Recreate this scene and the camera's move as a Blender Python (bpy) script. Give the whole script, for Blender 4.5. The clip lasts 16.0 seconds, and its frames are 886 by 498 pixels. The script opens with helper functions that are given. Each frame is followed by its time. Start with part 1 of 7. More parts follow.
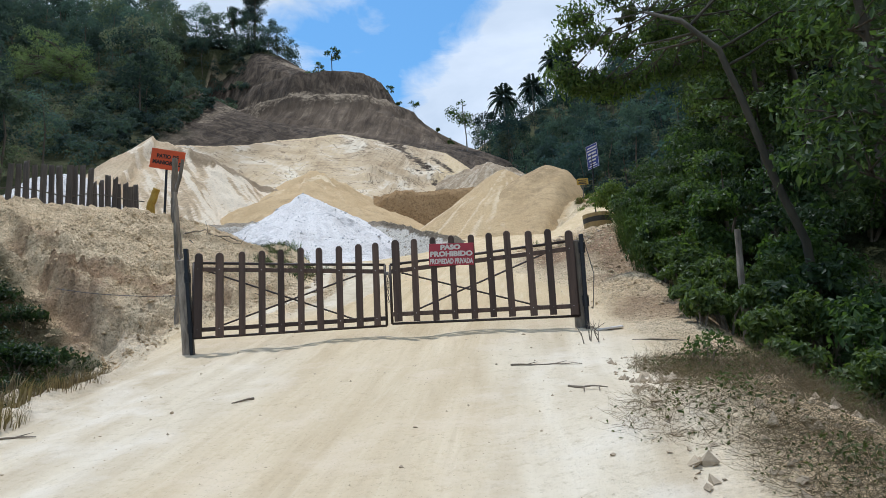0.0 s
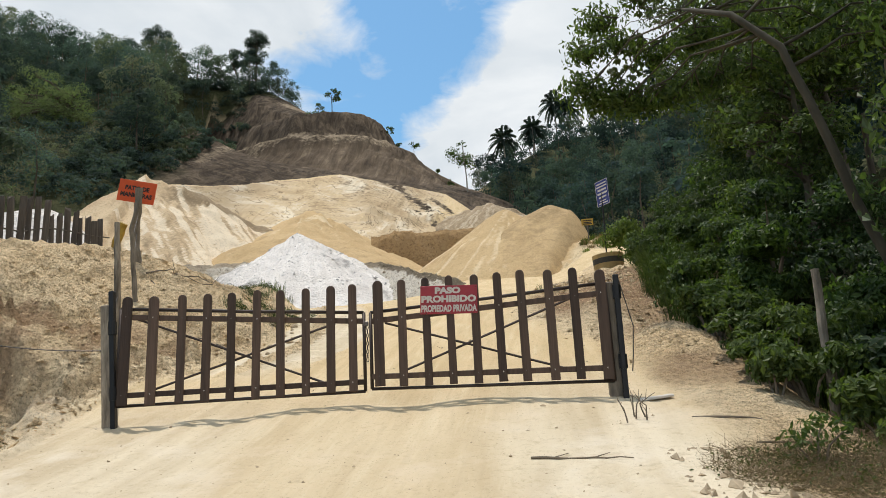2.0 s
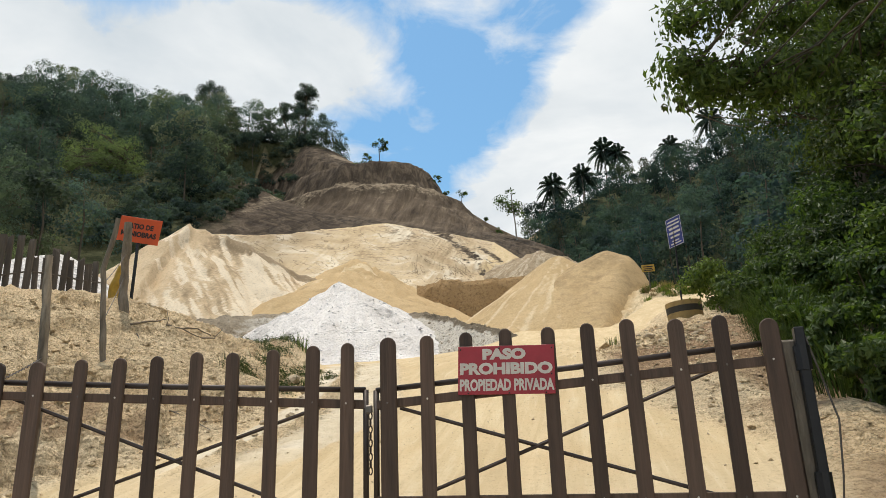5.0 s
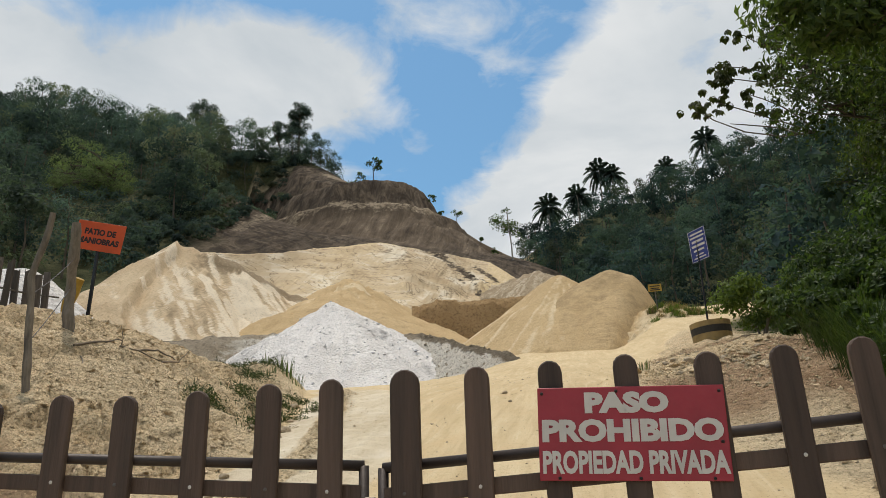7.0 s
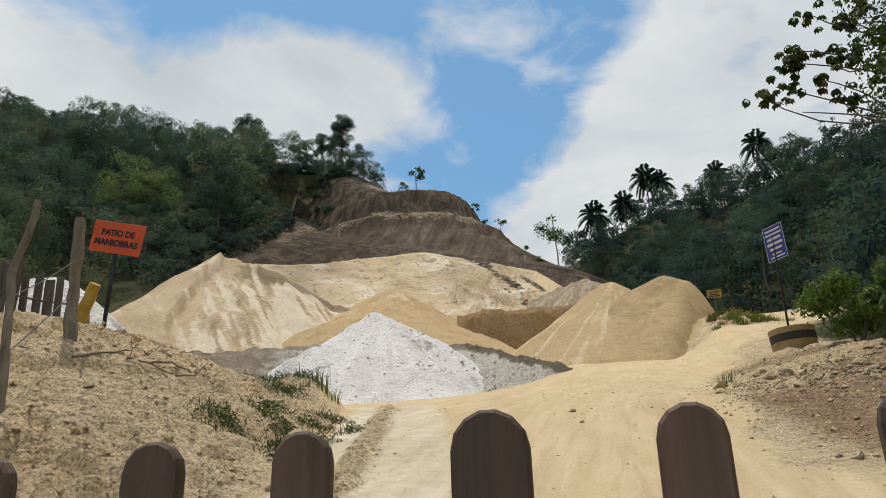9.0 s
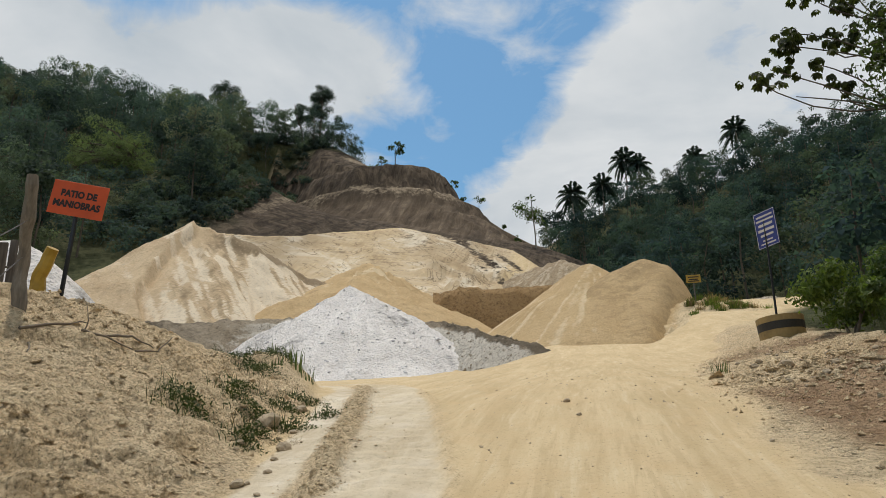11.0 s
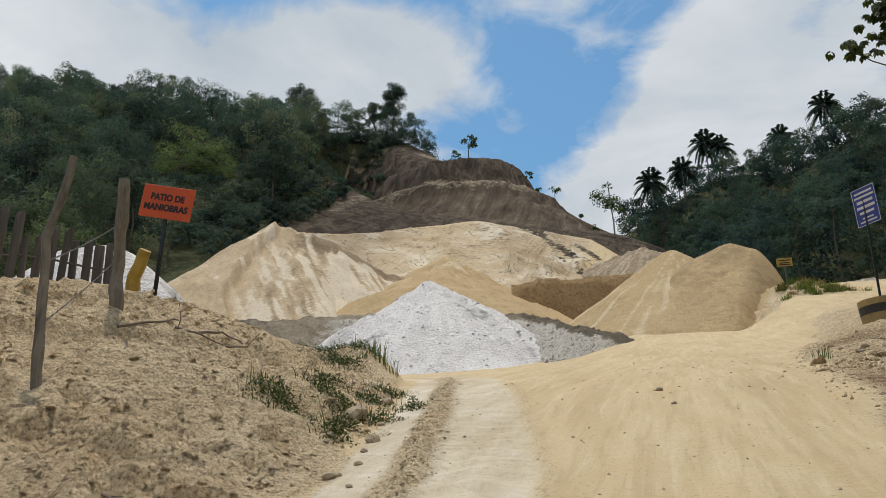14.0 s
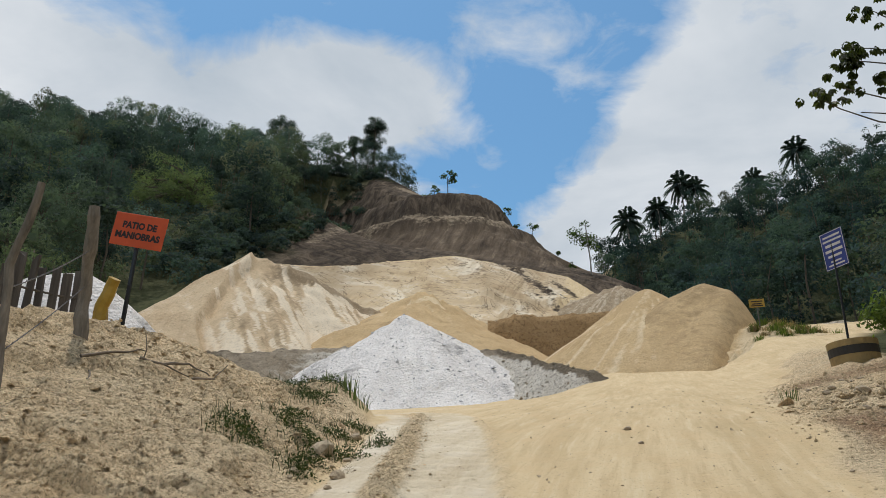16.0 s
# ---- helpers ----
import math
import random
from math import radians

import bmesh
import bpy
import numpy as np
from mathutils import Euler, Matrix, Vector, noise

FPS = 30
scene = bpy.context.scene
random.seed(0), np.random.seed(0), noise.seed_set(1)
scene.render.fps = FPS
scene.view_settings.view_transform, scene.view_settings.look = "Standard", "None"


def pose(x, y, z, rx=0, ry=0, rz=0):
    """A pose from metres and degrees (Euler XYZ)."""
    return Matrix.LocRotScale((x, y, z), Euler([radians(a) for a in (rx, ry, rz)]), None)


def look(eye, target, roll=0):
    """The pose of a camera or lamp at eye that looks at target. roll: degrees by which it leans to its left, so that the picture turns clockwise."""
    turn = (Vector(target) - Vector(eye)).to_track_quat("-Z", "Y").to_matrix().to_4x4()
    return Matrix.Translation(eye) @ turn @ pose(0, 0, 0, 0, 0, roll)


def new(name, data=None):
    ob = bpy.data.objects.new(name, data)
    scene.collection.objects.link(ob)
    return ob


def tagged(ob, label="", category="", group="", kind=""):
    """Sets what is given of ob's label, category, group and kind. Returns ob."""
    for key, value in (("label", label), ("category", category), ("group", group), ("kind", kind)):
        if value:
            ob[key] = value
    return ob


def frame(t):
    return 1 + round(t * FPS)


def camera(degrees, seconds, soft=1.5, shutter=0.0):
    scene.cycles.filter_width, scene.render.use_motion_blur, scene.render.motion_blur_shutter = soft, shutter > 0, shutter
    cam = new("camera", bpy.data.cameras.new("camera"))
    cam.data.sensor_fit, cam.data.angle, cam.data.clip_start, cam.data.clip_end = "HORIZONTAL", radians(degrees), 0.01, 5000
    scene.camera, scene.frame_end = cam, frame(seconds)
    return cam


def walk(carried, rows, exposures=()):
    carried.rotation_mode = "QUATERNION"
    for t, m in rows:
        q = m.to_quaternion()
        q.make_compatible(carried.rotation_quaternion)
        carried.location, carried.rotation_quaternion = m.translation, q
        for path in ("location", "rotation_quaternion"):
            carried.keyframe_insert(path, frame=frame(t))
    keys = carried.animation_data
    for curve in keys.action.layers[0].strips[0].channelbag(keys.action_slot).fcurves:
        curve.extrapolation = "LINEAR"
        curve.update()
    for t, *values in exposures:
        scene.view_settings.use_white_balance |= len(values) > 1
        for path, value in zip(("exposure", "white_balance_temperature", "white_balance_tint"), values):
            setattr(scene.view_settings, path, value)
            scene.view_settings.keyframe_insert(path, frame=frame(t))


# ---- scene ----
cam = camera(62.0, 16.0, 0.8)

PATH = [
    (0, (1.826, -9.673, -0.826), (1.588, -7.72, -0.471), -3.2),
    (0.5, (1.701, -9.067, -0.73), (1.424, -7.128, -0.323), -2.3),
    (1, (1.65, -8.574, -0.64), (1.367, -6.641, -0.211), -3.8),
    (1.5, (1.613, -8.041, -0.536), (1.278, -6.124, -0.074), -3.6),
    (2, (1.621, -7.576, -0.433), (1.392, -5.645, 0.034), -3.0),
    (2.5, (1.639, -6.954, -0.306), (1.372, -5.027, 0.156), -3.1),
    (3, (1.519, -6.439, -0.212), (1.169, -4.512, 0.191), -1.8),
    (3.5, (1.523, -6.001, -0.148), (1.193, -4.066, 0.231), -3.2),
    (4, (1.384, -5.535, -0.083), (1.007, -3.617, 0.342), -1.9),
    (4.5, (1.309, -5.079, 0.046), (0.947, -3.192, 0.599), -2.1),
    (7, (0.6, -2.556, 0.645), (0.277, -0.696, 1.304), -2.3),
    (7.5, (0.44, -2.142, 0.676), (0.099, -0.287, 1.339), -1.8),
    (8, (0.421, -1.718, 0.751), (0.21, 0.182, 1.341), -2.6),
    (8.5, (0.377, -1.287, 0.919), (-0.055, 0.549, 1.584), -2.0),
    (8.7, (0.299, -1.154, 0.942), (-0.139, 0.67, 1.635), -1.9),
    (11, (-0.142, -0.317, 1.201), (-0.52, 1.543, 1.831), -0.6),
    (11.5, (-0.134, -0.206, 1.188), (-0.593, 1.638, 1.812), -0.2),
    (12, (-0.224, -0.226, 1.207), (-0.717, 1.604, 1.845), -0.8),
    (12.5, (-0.287, -0.233, 1.207), (-0.824, 1.588, 1.836), 0.1),
    (13, (-0.298, -0.238, 1.205), (-0.886, 1.565, 1.839), 0.4),
    (13.5, (-0.266, -0.253, 1.185), (-0.916, 1.534, 1.806), 0.6),
    (14, (-0.235, -0.198, 1.193), (-0.814, 1.615, 1.808), -0.6),
    (14.5, (-0.225, -0.214, 1.193), (-0.707, 1.618, 1.834), -0.5),
    (15, (-0.203, -0.215, 1.183), (-0.669, 1.614, 1.846), 0.3),
    (15.5, (-0.183, -0.206, 1.19), (-0.671, 1.604, 1.887), 0.2),
    (16, (-0.16, -0.186, 1.196), (-0.673, 1.615, 1.899), -0.0),
]
walk(cam, [(t, look(eye, target, roll)) for t, eye, target, roll in PATH], [(0, 0.1, 5750, 10), (0.5, 0.15, 5920, 10), (1, 0.15, 6150, 10), (1.5, 0.2, 6600, 10), (2, 0.2, 6850, 10), (2.5, 0.2, 7000, 10), (3, 0.15, 7000, 10), (3.5, 0.19, 7060, 10), (4, 0.19, 7080, 10), (4.5, 0.28, 7050, 10), (7, -0.05, 6950, 10), (8.5, -0.05, 6950, 10), (11, -0.15, 6880, 10), (12.5, -0.17, 6750, 10), (14, -0.18, 6650, 10), (16, -0.17, 6560, 10)])

# ---------------------------------------------------------------- light
SUN_EL, SUN_AZ = 76.0, -50.0          # degrees; azimuth from +y towards +x
sun_to = Vector((math.sin(radians(SUN_AZ)) * math.cos(radians(SUN_EL)), math.cos(radians(SUN_AZ)) * math.cos(radians(SUN_EL)), math.sin(radians(SUN_EL))))
sun = new("sun", bpy.data.lights.new("sun", "SUN"))
sun.data.energy, sun.data.angle, sun.data.color = 2.7, radians(0.6), (1.0, 0.96, 0.90)
sun.matrix_world = look((0, 0, 60), Vector((0, 0, 60)) - sun_to)


def nd(nt, kind, **inputs):
    """A node with its inputs set by name; plain attributes are set by the caller."""
    n = nt.nodes.new(kind)
    for k, v in inputs.items():
        n.inputs[k.replace("_", " ")].default_value = v
    return n


def ramp(nt, src, stops):
    r = nt.nodes.new("ShaderNodeValToRGB")
    e = r.color_ramp.elements
    while len(e) < len(stops):
        e.new(0.5)
    for el, (p, c) in zip(e, stops):
        el.position, el.color = p, (c if len(c) == 4 else (*c, 1))
    nt.links.new(src, r.inputs[0])
    return r.outputs[0]


def mathn(nt, op, a, b=None, clamp=False):
    m = nt.nodes.new("ShaderNodeMath")
    m.operation, m.use_clamp = op, clamp
    for i, v in enumerate((a, b)):
        if v is None:
            continue
        if isinstance(v, (int, float)):
            m.inputs[i].default_value = v
        else:
            nt.links.new(v, m.inputs[i])
    return m.outputs[0]


def mixc(nt, fac, a, b, mode="MIX"):
    m = nt.nodes.new("ShaderNodeMix")
    m.data_type, m.blend_type = "RGBA", mode
    for i, v in ((0, fac), (6, a), (7, b)):
        if isinstance(v, (int, float)):
            m.inputs[i].default_value = v
        elif isinstance(v, tuple):
            m.inputs[i].default_value = (*v, 1)
        else:
            nt.links.new(v, m.inputs[i])
    return m.outputs[2]


def make_world():
    w = bpy.data.worlds.new("sky")
    scene.world = w
    w.use_nodes = True
    nt = w.node_tree
    nt.nodes.clear()
    out, bg = nt.nodes.new("ShaderNodeOutputWorld"), nt.nodes.new("ShaderNodeBackground")
    sky = nt.nodes.new("ShaderNodeTexSky")
    sky.sky_type, sky.sun_disc = "NISHITA", False
    sky.sun_elevation, sky.sun_rotation = radians(SUN_EL), radians(SUN_AZ)
    sky.air_density, sky.dust_density, sky.ozone_density = 1.2, 1.0, 1.5
    tc = nt.nodes.new("ShaderNodeTexCoord")
    # clouds live on a flat layer overhead: the way divided by its height
    sep = nt.nodes.new("ShaderNodeSeparateXYZ")
    nt.links.new(tc.outputs["Generated"], sep.inputs[0])
    up = mathn(nt, "MAXIMUM", mathn(nt, "ADD", sep.outputs[2], 0.12), 0.03)
    com = nt.nodes.new("ShaderNodeCombineXYZ")
    cx, cy = mathn(nt, "DIVIDE", sep.outputs[0], up), mathn(nt, "DIVIDE", sep.outputs[1], up)
    nt.links.new(cx, com.inputs[0]), nt.links.new(cy, com.inputs[1])
    n1 = nd(nt, "ShaderNodeTexNoise", Scale=1.9, Detail=7.0, Roughness=0.56, Distortion=0.25)
    n2 = nd(nt, "ShaderNodeTexNoise", Scale=0.55, Detail=2.0, Roughness=0.5)
    nt.links.new(com.outputs[0], n1.inputs["Vector"]), nt.links.new(com.outputs[0], n2.inputs["Vector"])
    # two cloud banks with a clear lane between them, placed by bearing and elevation in degrees
    bear = mathn(nt, "MULTIPLY", mathn(nt, "ARCTAN2", sep.outputs[0], sep.outputs[1]), 57.2958)
    elev = mathn(nt, "MULTIPLY", mathn(nt, "ARCSINE", sep.outputs[2]), 57.2958)

    def bank(b0, e0, rb, re):
        u = mathn(nt, "DIVIDE", mathn(nt, "SUBTRACT", bear, b0), rb)
        v = mathn(nt, "DIVIDE", mathn(nt, "SUBTRACT", elev, e0), re)
        q = mathn(nt, "SQRT", mathn(nt, "ADD", mathn(nt, "MULTIPLY", u, u), mathn(nt, "MULTIPLY", v, v)))
        return mathn(nt, "SUBTRACT", 1.0, q)

    right = mathn(nt, "SUBTRACT", mathn(nt, "ADD", bear, 6.2), mathn(nt, "MULTIPLY", mathn(nt, "SUBTRACT", elev, 25.9), 0.97))
    right = mathn(nt, "MINIMUM", mathn(nt, "MULTIPLY", right, 0.11), 0.45)
    far = mathn(nt, "MINIMUM", mathn(nt, "MULTIPLY", mathn(nt, "SUBTRACT", mathn(nt, "ABSOLUTE", mathn(nt, "ADD", bear, 15.0)), 62.0), 0.03), 0.12)
    far = mathn(nt, "MAXIMUM", far, mathn(nt, "MINIMUM", mathn(nt, "MULTIPLY", mathn(nt, "SUBTRACT", elev, 43.0), 0.03), 0.12))
    banks = mathn(nt, "MAXIMUM", mathn(nt, "MAXIMUM", bank(-27.0, 31.9, 14.8, 5.2), bank(-52.0, 27.0, 30.0, 9.5)), mathn(nt, "MAXIMUM", bank(-31.0, 23.0, 14.0, 9.0), right))
    wisp = mathn(nt, "SUBTRACT", mathn(nt, "MULTIPLY", bank(-6.5, 35.5, 13.0, 4.2), 0.26), 0.13)
    banks = mathn(nt, "MAXIMUM", mathn(nt, "MAXIMUM", banks, far), mathn(nt, "MAXIMUM", wisp, -0.22))
    n4 = nd(nt, "ShaderNodeTexNoise", Scale=5.5, Detail=8.0, Roughness=0.62, Distortion=0.5)
    nt.links.new(com.outputs[0], n4.inputs["Vector"])
    torn = mathn(nt, "ADD", mathn(nt, "MULTIPLY", mathn(nt, "SUBTRACT", n1.outputs[0], 0.5), 1.35), mathn(nt, "MULTIPLY", mathn(nt, "SUBTRACT", n4.outputs[0], 0.5), 0.95))
    cover = ramp(nt, mathn(nt, "ADD", mathn(nt, "ADD", banks, torn), 0.30), [(0.22, (0, 0, 0)), (0.38, (0.40, 0.40, 0.40)), (0.60, (1, 1, 1))])
    n3 = nd(nt, "ShaderNodeTexNoise", Scale=1.5, Detail=6.0, Roughness=0.55, Distortion=0.3)
    nt.links.new(com.outputs[0], n3.inputs["Vector"])
    body = mathn(nt, "ADD", n3.outputs[0], mathn(nt, "MULTIPLY", mathn(nt, "SUBTRACT", n2.outputs[0], 0.5), 0.5))
    white = ramp(nt, body, [(0.30, (4.0, 4.65, 5.35)), (0.48, (5.3, 5.8, 6.35)), (0.64, (6.6, 6.95, 7.35))])
    veil = mixc(nt, 1.0, mixc(nt, 0.06, sky.outputs[0], (5.5, 6.0, 6.6)), (0.62, 0.97, 1.12), "MULTIPLY")
    col = mixc(nt, cover, veil, white)
    nt.links.new(col, bg.inputs[0])
    bg.inputs[1].default_value = 0.125
    nt.links.new(bg.outputs[0], out.inputs[0])


make_world()

# ---------------------------------------------------------------- materials


def mat(name):
    m = bpy.data.materials.new(name)
    m.use_nodes = True
    nt = m.node_tree
    return m, nt, nt.nodes["Principled BSDF"]


def plain(name, color, rough=0.6, metal=0.0, var=0.25, scale=6.0, bump=0.2, bscale=60.0, stretch=(1, 1, 1), dirt=None, spec=0.4):
    """Colour with coarse and fine variation, and relief, in metres of the object."""
    m, nt, b = mat(name)
    tc, mp = nt.nodes.new("ShaderNodeTexCoord"), nt.nodes.new("ShaderNodeMapping")
    mp.inputs["Scale"].default_value = stretch
    nt.links.new(tc.outputs["Object"], mp.inputs[0])
    oi = nt.nodes.new("ShaderNodeObjectInfo")
    n1 = nd(nt, "ShaderNodeTexNoise", Scale=scale, Detail=5.0, Roughness=0.6)
    n2 = nd(nt, "ShaderNodeTexNoise", Scale=bscale, Detail=4.0, Roughness=0.6)
    for n in (n1, n2):
        n.noise_dimensions = "4D"
        nt.links.new(mp.outputs[0], n.inputs["Vector"])
        nt.links.new(mathn(nt, "MULTIPLY", oi.outputs["Random"], 31.0), n.inputs["W"])
    lo, hi = tuple(c * (1 - var) for c in color), tuple(min(1, c * (1 + var)) for c in color)
    c = ramp(nt, n1.outputs[0], [(0.3, lo), (0.7, hi)])
    c = mixc(nt, mathn(nt, "MULTIPLY", n2.outputs[0], var), c, dirt or lo)
    c = mixc(nt, mathn(nt, "MULTIPLY", oi.outputs["Random"], var * 0.8), c, lo)
    nt.links.new(c, b.inputs["Base Color"])
    b.inputs["Roughness"].default_value, b.inputs["Metallic"].default_value = rough, metal
    b.inputs["Specular IOR Level"].default_value = spec
    bp = nd(nt, "ShaderNodeBump", Strength=bump, Distance=0.01)
    nt.links.new(n2.outputs[0], bp.inputs["Height"])
    nt.links.new(bp.outputs[0], b.inputs["Normal"])
    return m


def sandy(name, lo, hi, streak, clod=1.0, rill=0.0, specks=None, cell=3.0, grain=0.8, slip=1.5):
    """Loose sand or crushed stone: broad tone, slips and dark patches from the wash layer, clods, chips."""
    m, nt, b = mat(name)
    geo, at = nt.nodes.new("ShaderNodeNewGeometry"), nt.nodes.new("ShaderNodeAttribute")
    at.attribute_name = "wash"
    sep = nt.nodes.new("ShaderNodeSeparateColor")
    nt.links.new(at.outputs["Color"], sep.inputs[0])
    n1 = nd(nt, "ShaderNodeTexNoise", Scale=0.35, Detail=6.0, Roughness=0.62)
    n2 = nd(nt, "ShaderNodeTexNoise", Scale=6.0 * clod, Detail=8.0, Roughness=0.75)
    n4 = nd(nt, "ShaderNodeTexNoise", Scale=1.6, Detail=7.0, Roughness=0.7)
    mp = nt.nodes.new("ShaderNodeMapping")
    mp.inputs["Scale"].default_value = (1.0, 1.0, 0.12)
    n3 = nd(nt, "ShaderNodeTexNoise", Scale=1.3, Detail=5.0, Roughness=0.6, Distortion=0.6)
    for n in (n1, n2, n4):
        nt.links.new(geo.outputs["Position"], n.inputs["Vector"])
    nt.links.new(geo.outputs["Position"], mp.inputs[0]), nt.links.new(mp.outputs[0], n3.inputs["Vector"])
    c = ramp(nt, n1.outputs[0], [(0.32, lo), (0.68, hi)])
    # slips of fresh sand, damp patches and painted shade, with torn edges
    tear = mathn(nt, "MULTIPLY", mathn(nt, "SUBTRACT", n4.outputs[0], 0.5), slip)
    c = mixc(nt, ramp(nt, mathn(nt, "ADD", sep.outputs[0], tear), [(0.30, (0, 0, 0)), (0.62, (0.92, 0.92, 0.92))]), c, streak)
    c = mixc(nt, ramp(nt, mathn(nt, "ADD", sep.outputs[1], tear), [(0.30, (0, 0, 0)), (0.66, (0.92, 0.92, 0.92))]), c, tuple(v * 0.52 for v in lo))
    c = mixc(nt, ramp(nt, n2.outputs[0], [(0.36, (grain, grain, grain)), (0.49, (0, 0, 0))]), c, tuple(v * 0.52 for v in lo))
    c = mixc(nt, ramp(nt, n2.outputs[0], [(0.55, (0, 0, 0)), (0.66, (0.5, 0.5, 0.5))]), c, tuple(min(0.85, v * 1.18) for v in hi))
    bp = nd(nt, "ShaderNodeBump", Strength=1.0, Distance=0.10 / clod)
    nt.links.new(n2.outputs[0], bp.inputs["Height"])
    if specks:
        vo = nd(nt, "ShaderNodeTexVoronoi", Scale=cell)
        nt.links.new(geo.outputs["Position"], vo.inputs["Vector"])
        sc = nt.nodes.new("ShaderNodeSeparateColor")
        nt.links.new(vo.outputs["Color"], sc.inputs[0])
        chip = mathn(nt, "MULTIPLY", ramp(nt, vo.outputs["Distance"], [(0.20, (1, 1, 1)), (0.42, (0, 0, 0))]), ramp(nt, sc.outputs[0], [(0.62, (0, 0, 0)), (0.70, (0.85, 0.85, 0.85))]))
        c = mixc(nt, chip, c, specks)
        bp3 = nd(nt, "ShaderNodeBump", Strength=1.0, Distance=0.08)
        bp3.invert = True
        nt.links.new(vo.outputs["Distance"], bp3.inputs["Height"]), nt.links.new(bp3.outputs[0], bp.inputs["Normal"])
    else:
        bp2 = nd(nt, "ShaderNodeBump", Strength=0.8, Distance=0.30 + rill)
        nt.links.new(n4.outputs[0], bp2.inputs["Height"]), nt.links.new(bp2.outputs[0], bp.inputs["Normal"])
    nt.links.new(c, b.inputs["Base Color"])
    b.inputs["Roughness"].default_value, b.inputs["Specular IOR Level"].default_value = 0.95, 0.1
    nt.links.new(bp.outputs[0], b.inputs["Normal"])
    return m


def leafy(name, lo, hi, back=0.35, rough=0.5, spec=0.25, through_tone=(1.2, 1.35, 0.5)):
    """Leaves: each its own tone (tint layer sets the plant's), some light through them."""
    m, nt, b = mat(name)
    geo = nt.nodes.new("ShaderNodeNewGeometry")
    at = nt.nodes.new("ShaderNodeAttribute")
    at.attribute_name = "tint"
    c = ramp(nt, geo.outputs["Random Per Island"], [(0.0, lo), (1.0, hi)])
    c = mixc(nt, 1.0, c, at.outputs["Color"], "MULTIPLY")
    nt.links.new(c, b.inputs["Base Color"])
    b.inputs["Roughness"].default_value, b.inputs["Specular IOR Level"].default_value = rough, spec
    tr = nt.nodes.new("ShaderNodeBsdfTranslucent")
    nt.links.new(mixc(nt, 1.0, c, through_tone, "MULTIPLY"), tr.inputs[0])
    mx = nt.nodes.new("ShaderNodeMixShader")
    mx.inputs[0].default_value = back
    nt.links.new(b.outputs[0], mx.inputs[1]), nt.links.new(tr.outputs[0], mx.inputs[2])
    nt.links.new(mx.outputs[0], nt.nodes["Material Output"].inputs[0])
    return m


